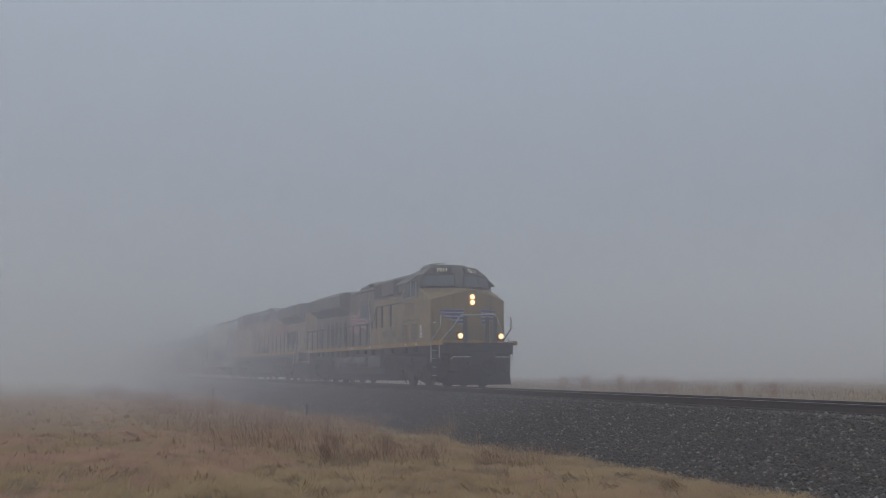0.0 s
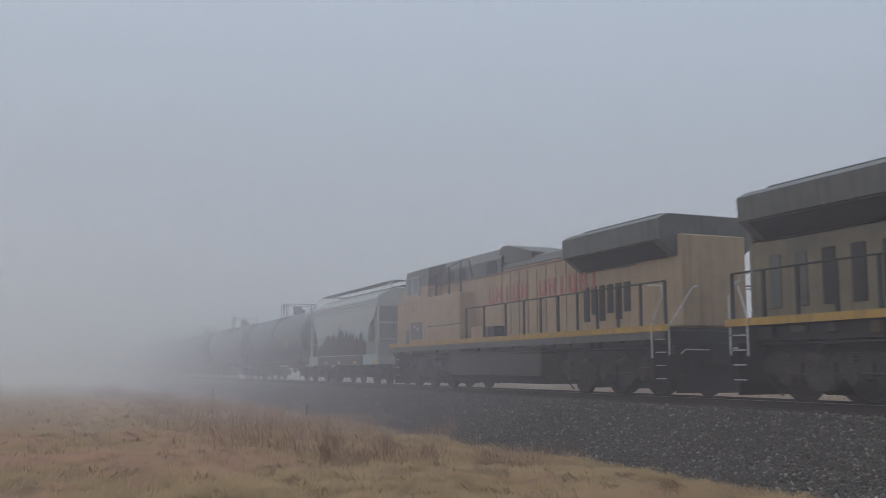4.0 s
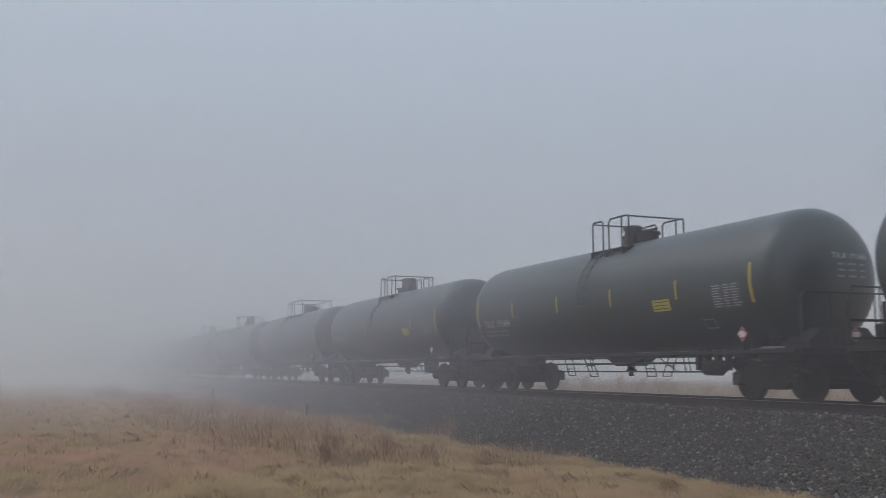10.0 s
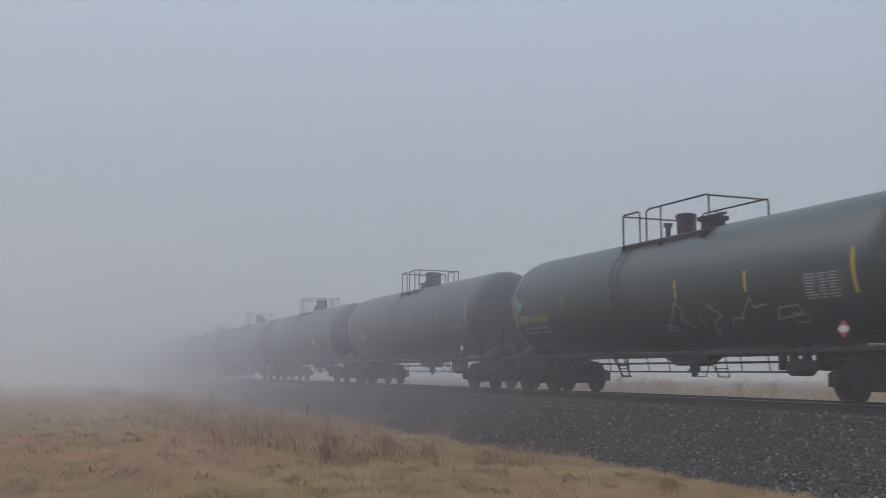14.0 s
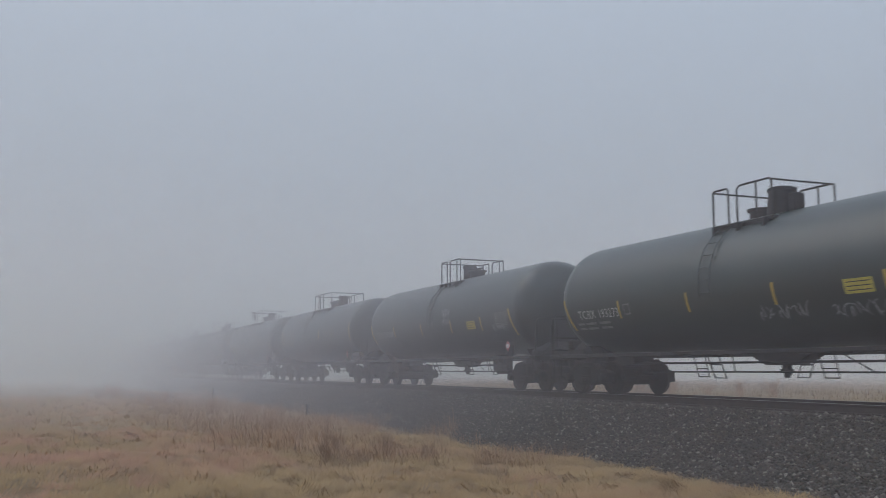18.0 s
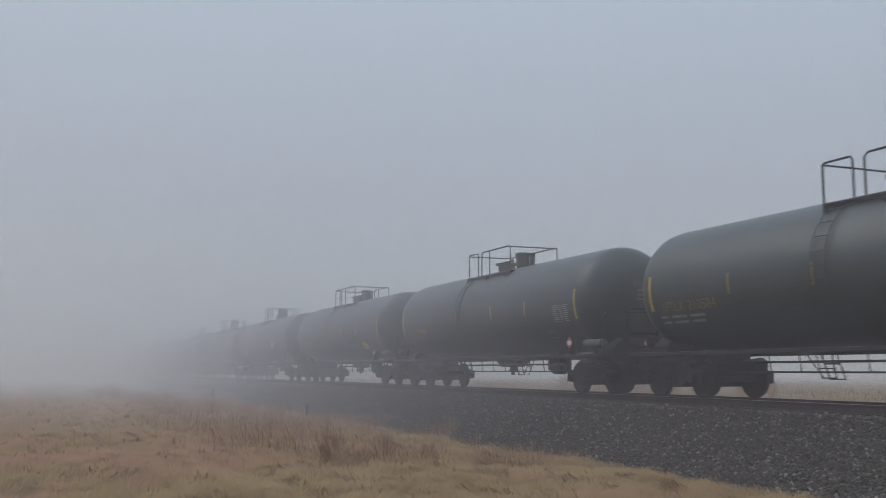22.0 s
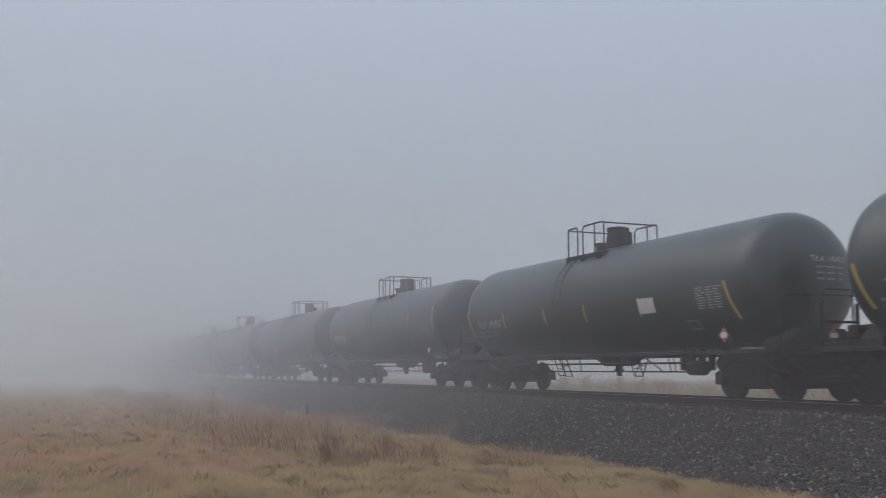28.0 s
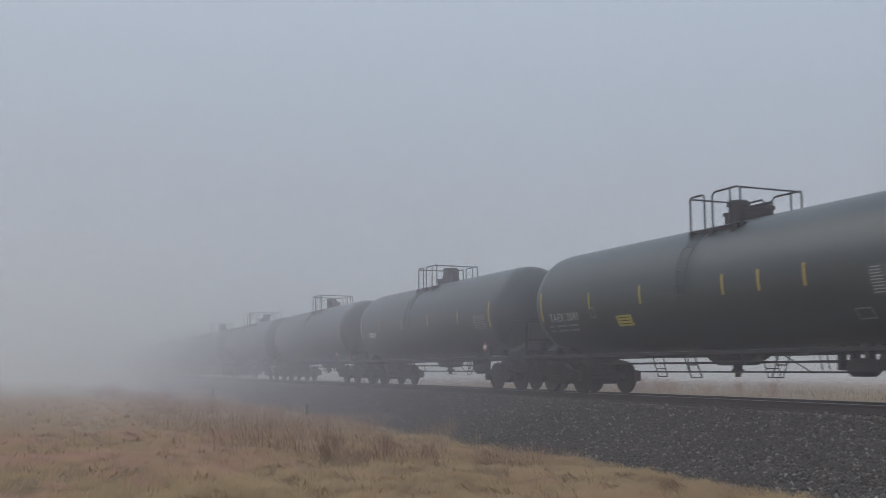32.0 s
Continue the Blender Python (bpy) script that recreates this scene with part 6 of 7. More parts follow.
    # roof gear
    part("horn_cluster", Build().cyl((-1.3, -0.4, 4.5), (-1.3, -0.4, 4.74), 0.05, 8).box(-1.5, -0.9, -0.5, -0.3, 4.70, 4.74).cyl((-1.75, -0.28, 4.78), (-1.1, -0.28, 4.78), 0.10, 10, 0.04).cyl((-1.65, -0.52, 4.78), (-1.1, -0.52, 4.78), 0.09, 10, 0.04).cyl((-1.1, -0.4, 4.80), (-0.65, -0.4, 4.80), 0.04, 10, 0.09), BLACK_STEEL, loco, "black air horn cluster")
    part("air_conditioner", Build().box(5.7, 7.15, -0.78, 0.78, 4.77, 4.93, 0.06), ROOF_SOOT, loco, "sooty roof air conditioner")
    for x in (5.9, 6.5, 7.0):
        part("roof_grab", Build().tube([(x, -0.7, 4.92), (x, -0.7, 4.99), (x, -0.2, 4.99), (x, -0.2, 4.92)], 0.014, 5), LOCO_GREY, loco)
    part("exhaust_stack", Build().box(-3.4, -1.95, -0.5, 0.5, 4.5, 4.80, 0.06).box(-3.1, -2.3, -0.35, 0.35, 4.78, 4.86, 0.02), LOCO_GREY, loco)
    # numbers and emblems
    numerals(loco, "7511", 0.50, RED_DULL, pose(5.93, -1.562, 2.86) @ Matrix.Diagonal((0.86, 1, 1, 1)))
    part("rear_marker", Build().box(-9.97, -9.95, -0.5, -0.3, 3.3, 3.75), RADIATOR_DARK, loco)
    part("shield_emblem", sheet([(4.18, -0.985, 3.40), (4.52, -0.985, 3.40), (4.52, -0.985, 3.22), (4.18, -0.985, 3.22)], [(0, 3, 2, 1)]), FADED_BLUE, loco, "small worn shield emblem with a grey-blue top")
    part("shield_field", sheet([(4.18, -0.985, 3.218), (4.52, -0.985, 3.218), (4.50, -0.985, 3.02), (4.35, -0.985, 2.84), (4.20, -0.985, 3.02)], [(0, 4, 3, 2, 1)]), FADED_FIELD, loco)
    part("notice", Build().box(7.74, 8.0, -1.575, -1.55, 1.90, 2.13), PLACARD_WHITE, loco, "small white notice")
    part("notice", Build().box(7.74, 7.92, -1.575, -1.55, 2.17, 2.40), PLACARD_WHITE, loco, "small white notice")
    flag_mural(loco, -3.72, 2.36, 2.92, 1.36, -0.966)
    # winged shield on the nose front
    def on_nose(y, z):
        a = abs(y)
        x = 9.34 - (a - 0.8) * 0.572 if a > 0.8 else 9.40 - 0.075 * a
        return (x - 0.10 * (z - 1.66) / 1.9 + 0.025, y, z)
    part("shield_edge", sheet([on_nose(-0.38, 2.99), on_nose(0.38, 2.99), on_nose(0.40, 2.60), on_nose(0.0, 2.14), on_nose(-0.40, 2.60)], [(4, 3, 2, 1, 0)]), FLAG_WHITE, loco, "pale shield border")
    lift = Vector((0.004, 0, 0))
    part("shield_emblem", sheet([Vector(on_nose(y, z)) + lift for y, z in ((-0.34, 2.95), (0.34, 2.95), (0.35, 2.61), (0.0, 2.20), (-0.35, 2.61))], [(4, 3, 2, 1, 0)]), BLUE_PAINT, loco, "blue shield emblem")
    for s in (-1, 1):
        for k in range(4):
            z = 2.97 - 0.145 * k
            y1 = (1.52, 1.32, 1.10, 0.84)[k]
            ys = [0.36 + (y1 - 0.36) * u for u in (0, 0.2, 0.4, 0.6, 0.8, 1.0)]
            tip = lambda y, a, b: a + (b - a) * (0.25 + 0.75 * min(1.0, (y1 - y) / (0.3 * y1)))
            pts = [on_nose(s * y, zz) for y in ys for zz in (tip(y, z, z - 0.145), z)]
            part("wing_line", sheet(pts, [(2 * i, 2 * i + 2, 2 * i + 3, 2 * i + 1) for i in range(5)]), FLAG_WHITE, loco, "pale feather edge")
            pts = [Vector(on_nose(s * y, zz)) + lift for y in ys for zz in (tip(y, z - 0.02, z - 0.108), z - 0.018)]
            part("wing_emblem", sheet(pts, [(2 * i, 2 * i + 2, 2 * i + 3, 2 * i + 1) for i in range(5)]), BLUE_PAINT, loco, "blue wing feather")
    # lamps
    lampbox = part("headlight_housing", Build().box(9.0, 9.325, -0.16, 0.16, 3.10, 3.60, 0.03), P, loco, "yellow headlight housing")
    for z in (3.245, 3.455):
        part("headlight", Build().turned([(9.32, 0.085), (9.36, 0.08), (9.375, 0.02)], 16, z, "x"), LAMP_GLOW, lampbox, "lit warm headlight")
        # added ring, lit by its own material, for the lamp's halo
        part("lamp_ring", Build().turned([(9.31, 0.122), (9.345, 0.118), (9.35, 0.086), (9.32, 0.084)], 16, z, "x"), LAMP_HALO, lampbox, "orange glowing ring for the halo round the lamp")
    for y in (-0.85, 0.85):
        hb = part("ditch_light_housing", Build().box(9.96, 10.12, y - 0.13, y + 0.13, 1.76, 2.05, 0.03), BLACK_STEEL, loco)
        part("ditch_light", Build().turned([(10.12, 0.085), (10.15, 0.08), (10.17, 0.02)], 16, 1.91, "x"), LAMP_GLOW, hb, "lit warm ditch light", at=pose(0, y, 0))
        part("lamp_ring", Build().turned([(10.11, 0.122), (10.135, 0.118), (10.14, 0.086), (10.115, 0.084)], 16, 1.91, "x"), LAMP_HALO, hb, "orange glowing ring for the halo round the lamp", at=pose(0, y, 0))
    for s in (-1, 1):
        m0, m1 = Vector((7.72, 1.0 * s, 4.50)), Vector((7.94, 0.27 * s, 4.53))
        along = (m1 - m0 if s < 0 else m0 - m1).normalized()
        up = Vector((-0.09, 0, 0.22)).normalized()
        into = up.cross(along).normalized()
        start = (m0 if s < 0 else m1) + Vector((0.06, 0.015 * s, 0)) + along * 0.15 + up * 0.045 - into * 0.008
        rot = Matrix((along, into, up)).transposed().to_4x4()
        part("board_number", lettering("7511", 0.145, 1.12), BOARD_GLOW, loco, "lit numerals", at=Matrix.Translation(start) @ rot)
    part("nose_grab", Build().tube([(9.1, 0.35, 3.66), (9.05, 0.4, 3.8), (9.05, 0.8, 3.66), (9.1, 0.85, 3.5)], 0.015, 5), LOCO_GREY, loco)
    for y in (-0.8, 0.8):
        part("nose_seam", Build().tube([(9.352, y, 1.72), (9.262, y, 3.50)], 0.012, 4), BROWN_DARK, loco)
    part("nose_latch", Build().box(8.98, 9.02, -1.50, -1.38, 2.42, 2.47), PLACARD_WHITE, loco)
    part("nose_stripe", sheet([on_nose(y, z) for y in (-1.5, -0.8, 0.0, 0.8, 1.5) for z in (1.67, 1.77)], [(2 * i, 2 * i + 2, 2 * i + 3, 2 * i + 1) for i in range(4)]), STRIPE_YELLOW, loco, "yellow stripe along the foot of the nose")
    part("front_deck", Build().box(9.6, 10.08, -1.5, 1.5, 1.58, 1.655, 0.02), BLACK_STEEL, loco)
    part("anticlimber", Build().box(9.95, 10.16, -1.25, 1.25, 1.42, 1.64, 0.03), RUNNING_GEAR, loco, "grimy ribbed anticlimber")
    for y, w in ((-0.62, 0.07), (0.30, 0.07), (0.62, 0.08)):
        part("front_post", Build().box(10.02, 10.07, y - w, y + w, 1.66, 2.66), LOCO_GREY, loco)
    part("front_railing", Build().tube([(9.47, -1.45, 1.08), (9.47, -1.45, 1.70), (9.95, -1.08, 2.26), (10.02, -0.86, 2.62), (10.04, -0.78, 2.70), (10.05, 0.62, 2.76), (10.05, 0.72, 2.62), (10.05, 0.90, 2.14), (10.02, 1.24, 1.76)], 0.024), RAIL_WHITE, loco, "silver painted railing round the front platform")
    part("front_stirrup", Build().tube([(10.0, 1.22, 1.74), (10.0, 1.40, 1.64), (10.0, 1.40, 1.08), (10.0, 1.2, 0.93)], 0.022), RAIL_WHITE, loco, "silver painted stirrup")
    part("multiple_unit_receptacle", Build().box(10.06, 10.12, -0.55, -0.35, 1.36, 1.50, 0.02).box(10.06, 10.12, 0.4, 0.56, 1.36, 1.50, 0.02), FUEL_GREY, loco)
    for y in (-0.95, -0.78, 0.45, 0.62, 0.95):
        part("air_hose", Build().tube([(10.0, y, 1.25), (10.14, y, 1.1), (10.17, y + 0.05, 0.72), (10.12, y + 0.1, 0.5)], 0.028, 5), BLACK_STEEL, loco)
    return loco


def make_trailing_loco():
    loco = new("locomotive")
    P = YELLOW_OLD
    loco_common(loco, P)
    frame_gear(loco, 62)
    cab_shell(loco, P, LOCO_GREY, 5.60, 8.25, 9.50, 4.62, 0.45, 1.12, shade=False)
    hood_block(loco, "equipment_hood", P, 0.2, 5.60, 0.97, 1.66, 3.95, label="faded yellow equipment hood")
    b = Build().section([(-0.99, 3.95), (0.99, 3.95), (0.99, 4.45), (0.7, 4.84), (-0.7, 4.84), (-0.99, 4.45)], 0.2, 5.6)
    part("hood_roof", b, LOCO_GREY, loco, "dark grey upper hood")
    part("blower_housing", Build().prism([(0.9, 4.3), (0.35, 4.86), (-0.1, 4.86), (-1.9, 4.46), (-1.9, 4.2)], -0.9, 0.9), LOCO_GREY, loco)
    hood_block(loco, "engine_hood", P, -5.0, 0.2, 0.95, 1.66, 4.05, label="faded yellow engine hood")
    part("hood_roof", Build().section([(-0.96, 4.05), (0.96, 4.05), (0.85, 4.28), (0.5, 4.42), (-0.5, 4.42), (-0.85, 4.28)], -5.0, 0.2), LOCO_GREY, loco)
    hood_block(loco, "rear_hood", P, -9.9, -5.0, 0.95, 1.66, 3.45)
    hood_block(loco, "rear_bulkhead", P, -9.95, -7.9, 0.97, 1.7, 4.0, 0.03)
    radiator(loco, -9.75, -4.95)
    for s in (-1, 1):
        y0, y1 = sorted((0.9 * s, 1.555 * s))
        part("side_cabinet", Build().box(2.5, 5.6, y0, y1, 1.66, 3.44, 0.03), P, loco, "faded yellow side cabinet")
        part("cabinet_seam", Build().box(2.45, 5.55, s * 1.556 - 0.006, s * 1.556 + 0.006, 2.28, 2.31), BLACK_STEEL, loco)
        for x in (3.1, 4.2, 5.2):
            part("red_notice", Build().box(x - 0.08, x + 0.08, s * 1.56 - 0.006, s * 1.56 + 0.006, 2.02, 2.16), NOTICE_PINK, loco)
        part("battery_box_door", Build().box(6.20, 7.43, s * 1.565 - 0.01, s * 1.565 + 0.01, 1.84, 2.53), LOCO_GREY, loco, "grey access door")
        part("battery_box_latch", Build().box(6.55, 6.66, s * 1.58 - 0.006, s * 1.58 + 0.006, 2.20, 2.30).box(6.95, 7.03, s * 1.58 - 0.006, s * 1.58 + 0.006, 2.32, 2.40), PLACARD_WHITE, loco)
        part("access_grille", Build().box(7.63, 8.01, s * 1.56 - 0.008, s * 1.56 + 0.008, 1.68, 2.24), LOCO_GREY, loco)
        part("intake_vent", Build().box(0.55, 1.35, s * 0.995 - 0.012, s * 0.995 + 0.012, 3.98, 4.4), RADIATOR_DARK, loco)
        for x in (3.2, 4.3):
            part("intake_vent", Build().box(x, x + 0.6, s * 0.995 - 0.012, s * 0.995 + 0.012, 3.98, 4.35), RADIATOR_DARK, loco)
        part("red_line", Build().box(-5.0, 5.6, s * 0.985 - 0.012, s * 0.985 + 0.012, 3.92, 3.97), RED_LINE, loco)
        part("handrail", Build().tube([(1.92, s * 1.30, 3.95), (1.95, s * 1.42, 4.55), (2.3, s * 1.48, 4.58), (3.64, s * 1.48, 4.46), (5.62, s * 1.48, 4.16)], 0.02), BLACK_STEEL, loco, "dark pipe handrail over the cabinet")
        part("handrail", Build().tube([(2.0, s * 1.46, 4.02), (3.64, s * 1.48, 3.96), (5.62, s * 1.48, 3.72)], 0.016), BLACK_STEEL, loco)
        for x, z in ((2.55, 4.57), (3.64, 4.46), (4.9, 4.27)):
            part("handrail_post", Build().box(x - 0.03, x + 0.03, s * 1.48 - 0.02, s * 1.48 + 0.02, 3.75, z).add([(x - 0.07, s * 1.50, 3.44), (x + 0.07, s * 1.50, 3.44), (x + 0.03, s * 1.50, 3.75), (x - 0.03, s * 1.50, 3.75), (x - 0.07, s * 1.46, 3.44), (x + 0.07, s * 1.46, 3.44), (x + 0.03, s * 1.46, 3.75), (x - 0.03, s * 1.46, 3.75)],
                                                   [(0, 1, 2, 3), (7, 6, 5, 4), (0, 4, 5, 1), (1, 5, 6, 2), (2, 6, 7, 3), (3, 7, 4, 0)]), BLACK_STEEL, loco)
        posts_and_rail(loco, [-9.9, -8.85, -7.8, -6.75, -5.7, -4.6, -3.5, -2.4, -1.1, 0.56, 2.05], s * 1.48, 1.72, 2.80)
        for k in range(6):
            x = -7.6 + 0.42 * k
            part("hood_door", Build().box(x, x + 0.3, s * 0.96 - 0.015, s * 0.96 + 0.015, 2.0 if k % 2 else 2.2, 3.0, 0.008), RADIATOR_DARK, loco)
        for k in range(8):
            x = -4.8 + 0.62 * k
            part("door_seam", Build().box(x, x + 0.012, s * 0.958 - 0.006, s * 0.958 + 0.006, 1.8, 3.85), BLACK_STEEL, loco)
        # large red letter shapes along the hood
        for k in range(12):
            if k == 5:
                continue
            x = 1.25 - 0.62 * k
            shape = Build()
            if k % 3 == 0:
                shape.box(x - 0.44, x - 0.31, s * 0.975 - 0.006, s * 0.975 + 0.006, 2.92, 3.46).box(x - 0.13, x, s * 0.975 - 0.006, s * 0.975 + 0.006, 2.92, 3.46).box(x - 0.31, x - 0.13, s * 0.975 - 0.006, s * 0.975 + 0.006, 2.92, 3.03)
            elif k % 3 == 1:
                shape.box(x - 0.42, x - 0.30, s * 0.975 - 0.006, s * 0.975 + 0.006, 2.92, 3.46).box(x - 0.12, x, s * 0.975 - 0.006, s * 0.975 + 0.006, 2.92, 3.46).box(x - 0.30, x - 0.12, s * 0.975 - 0.006, s * 0.975 + 0.006, 3.14, 3.26)
            else:
                shape.box(x - 0.27, x - 0.14, s * 0.975 - 0.006, s * 0.975 + 0.006, 2.92, 3.46)
            part("letter_shape", shape, LETTER_FADED, loco, "faded red painted letter shape")
    for y in (-1.52, 1.52):
        part("sill_band", Build().box(-9.9, 9.9, y - 0.02, y + 0.02, 1.38, 1.572), LOCO_GREY, loco, "grey band under the stripe")
    part("hand_brake_chain_box", Build().box(-0.1, 0.45, 1.0, 1.40, 1.66, 2.1, 0.04), RUNNING_GEAR, loco)
    part("locker", Build().box(0.75, 1.75, 1.0, 1.45, 1.66, 2.14, 0.04), P, loco, "yellow walkway locker")
    part("red_notice", Build().box(1.16, 1.36, 1.45, 1.458, 1.85, 2.0), NOTICE_PINK, loco)
    part("fuel_tank", Build().section([(-1.42, 0.45), (-1.1, 0.2), (1.1, 0.2), (1.42, 0.45), (1.42, 1.28), (-1.42, 1.28)], -3.4, 3.8), FUEL_GREY, loco, "grimy grey fuel tank")
    numerals(loco, "7261", 0.49, RED_LETTER, Matrix.Translation((8.28, 1.558, 2.89)) @ Matrix.Rotation(math.pi, 4, "Z"))
    part("nose_rail", Build().tube([(9.9, -1.3, 1.7), (9.9, -1.0, 2.6), (9.9, 1.0, 2.6), (9.9, 1.3, 1.7)], 0.024), RAIL_WHITE, loco)
    part("air_conditioner", Build().box(6.3, 7.9, -0.6, 0.6, 4.76, 4.90, 0.05), LOCO_GREY, loco)
    return loco


# ---- plants ----
def make_shrub(x, y, height, spread, seed, stems=9, mat=None):
    """A leafless shrub: branching tapered stems."""
    rng = random.Random(seed)
    n_fine = mat is None or mat is TWIG
    b = Build()

    def grow(p, d, length, r, depth):
        q = p + d * length
        b.cyl(p, q, r, 4, r * 0.6, caps=False)
        if depth == 0:
            return
        for k in range(rng.choice((2, 3, 3))):
            e = (d + Vector((rng.uniform(-0.9, 0.9), rng.uniform(-0.9, 0.9), rng.uniform(-0.1, 0.5)))).normalized()
            s = rng.uniform(0.35, 1.0)
            grow(p + (q - p) * s, e, length * rng.uniform(0.5, 0.8), r * 0.62, depth - 1)

    for k in range(stems):
        a = rng.uniform(0, 6.28)
        d = Vector((math.cos(a) * rng.uniform(0.1, spread), math.sin(a) * rng.uniform(0.1, spread), 1)).normalized()
        p = Vector((rng.uniform(-0.12, 0.12), rng.uniform(-0.12, 0.12), -0.05))
        grow(p, d, height * rng.uniform(0.2, 0.5), 0.005 * height + 0.002, 4 if height > 0.4 and n_fine else 3)
    me = b.mesh("shrub", smooth=False)
    me.materials.append(mat or TWIG)
    ob = new("shrub", me)
    ob.matrix_world = pose(x, y, ground_height(x, y) - 0.02, 0, 0, rng.uniform(0, 360))
    return tagged(ob, "leafless brown shrub standing in the dry grass", "shrub", group="shrubs beside the track")


def make_grass():
    rng = np.random.default_rng(9)
    # main mat of lodged grass, dense near the camera and thinning away
    n0, n1 = 235000, 80000
    x = np.concatenate([-11 - 15 * rng.random(n0), -26 - 34 * rng.random(n1) ** 1.2])
    y = np.concatenate([-4.0 - 13 * rng.random(n0), -4.5 - 19 * rng.random(n1)])
    toe = toe_line(x, y)
    patch = noise2(x, y, 0.7, 1) * 0.6 + noise2(x, y, 2.1, 2) * 0.4
    keep = (y < toe) & (patch + 0.35 * rng.random(len(x)) > 0.16)
    x, y, patch = x[keep], y[keep], patch[keep]
    z = heights(x, y)
    n = len(x)
    far = np.clip((-x - 20) / 30, 0, 1)
    length = (0.09 + 0.20 * rng.random(n)) * (0.5 + 0.9 * patch)
    width = (0.0035 + 0.0055 * rng.random(n)) * (1 + 1.2 * far)
    near_bed = y > -5.2
    z[near_bed] = np.maximum(z[near_bed], [bed_surface(p, q) for p, q in zip(x[near_bed].tolist(), y[near_bed].tolist())])
    z = z + 0.11 * noise2(x, y, 3.4, 32) ** 2 + 0.07 * noise2(x, y, 6.1, 34) + 0.05 * noise2(x, y, 13.0, 35) - 0.04
    lay = 2.6 + 4.2 * (noise2(x, y, 2.3, 33) - 0.5) + rng.normal(0, 0.65, n)
    rust = (0.55 * noise2(x, y, 0.5, 7) + 0.45 * noise2(x, y, 1.9, 8) + 0.3 * rng.random(n)
            + 0.38 * np.exp(-((x + 18.3) / 2.2) ** 2 - ((y + 15.2) / 1.3) ** 2) + 0.17 * np.clip((-y - 9.5) / 4.0, 0, 1) > 0.95)
    # blades picked to carry the dark shadow spots of the mat
    shaded = 0.45 * noise2(x, y, 3.7, 41) + 0.40 * noise2(x, y, 1.2, 42) + 0.38 * rng.random(n) > 0.86
    out = []
    for sel, mat, nm, label in ((~rust & ~shaded, GRASS, "dry_grass", "straw-coloured matted dry grass"), (rust & ~shaded, RUST_GRASS, "rusty_grass", "rust-brown patches of dry grass"),
                                (shaded, SHADED_GRASS, "withered_grass", "grey-brown grass coloured as the shadow spots in the straw")):
        me = blades(nm, mat, x[sel], y[sel], z[sel] - 0.01, length[sel], width[sel], 0.70 + 0.27 * rng.random(sel.sum()), 21, curl=0.95, lay=lay[sel])
        out.append(tagged(new(nm, me), label, "grass", kind="stuff"))
    # upright tufts
    cx, cy = -11 - 38 * rng.random(1300) ** 1.2, -4.6 - 15 * rng.random(1300)
    k = 26
    x = np.repeat(cx, k) + rng.normal(0, 0.06, len(cx) * k)
    y = np.repeat(cy, k) + rng.normal(0, 0.06, len(cx) * k)
    z = np.repeat(np.maximum(heights(cx, cy), np.where(cy > -5.2, -0.215 - (np.abs(cy) - 1.75) * 0.385, -9)), k)
    ln = np.repeat(0.14 + 0.2 * rng.random(len(cx)), k) * (0.6 + 0.6 * rng.random(len(x)))
    me = blades("grass_tufts", GRASS, x, y, z - 0.01, ln, 0.004 + 0.004 * rng.random(len(x)), 0.5 + 0.4 * rng.random(len(x)), 22, wind=(-0.4, 0.15), curl=0.8)
    out.append(tagged(new("grass_tufts", me), "bent tufts of straw-coloured grass", "grass", kind="stuff"))
    # belt of brown weeds along the toe of the bed, farther off
    n = 130000
    x = -17 - 66 * rng.random(n) ** 1.25
    y = -3.9 - 8.6 * rng.random(n)
    p = noise2(x, y, 0.3, 12) * 0.45 + noise2(x, y, 1.1, 13) * 0.40 + noise2(x, y, 2.9, 15) * 0.15
    near = np.clip((x + 30) / 12, 0, 1)
    edge = np.clip((-y - 9.8) / 2.7, 0, 1) * 0.22 + np.clip((y + 4.7 + 0.5 * near) / 0.7, 0, 1) * 0.30
    keep = p + 0.16 * rng.random(n) > 0.46 + edge + 0.09 * near
    x, y, p = x[keep], y[keep], p[keep]
    z = np.maximum(heights(x, y), np.where(y > -5.3, -0.255 - (np.abs(y) - 1.75) * 0.372, -9))
    n = len(x)
    tall = (0.10 + 0.50 * rng.random(n) ** 2.2) * (0.25 + 1.45 * p)
    me = blades("brown_weeds", WEED, x, y, z - 0.01, tall, 0.004 + 0.006 * rng.random(n), 0.25 + 0.6 * rng.random(n), 23, wind=(-0.08, 0.04), curl=0.45)
    out.append(tagged(new("brown_weeds", me), "belt of dead brown weeds along the track", "weeds", kind="stuff"))
    # tall pale grass beyond the track
    n = 70000
    x = -90 + 95 * rng.random(n)
    y = 5.4 + 30 * rng.random(n) ** 1.6
    p = noise2(x, y, 0.4, 14) * 0.6 + noise2(x, y, 1.3, 16) * 0.4
    keep = p + 0.3 * rng.random(n) > 0.5
    x, y, p = x[keep], y[keep], p[keep]
    z = heights(x, y)
    n = len(x)
    me = blades("tall_grass", FIELD_GRASS, x, y, z - 0.01, (0.16 + 0.34 * rng.random(n)) * (0.3 + 0.9 * p), 0.006 + 0.012 * rng.random(n), 0.2 + 0.45 * rng.random(n), 24, wind=(0.22, 0.0), curl=0.6)
    out.append(tagged(new("tall_grass", me), "tall pale grass in the field beyond the track", "grass", kind="stuff"))
    return out


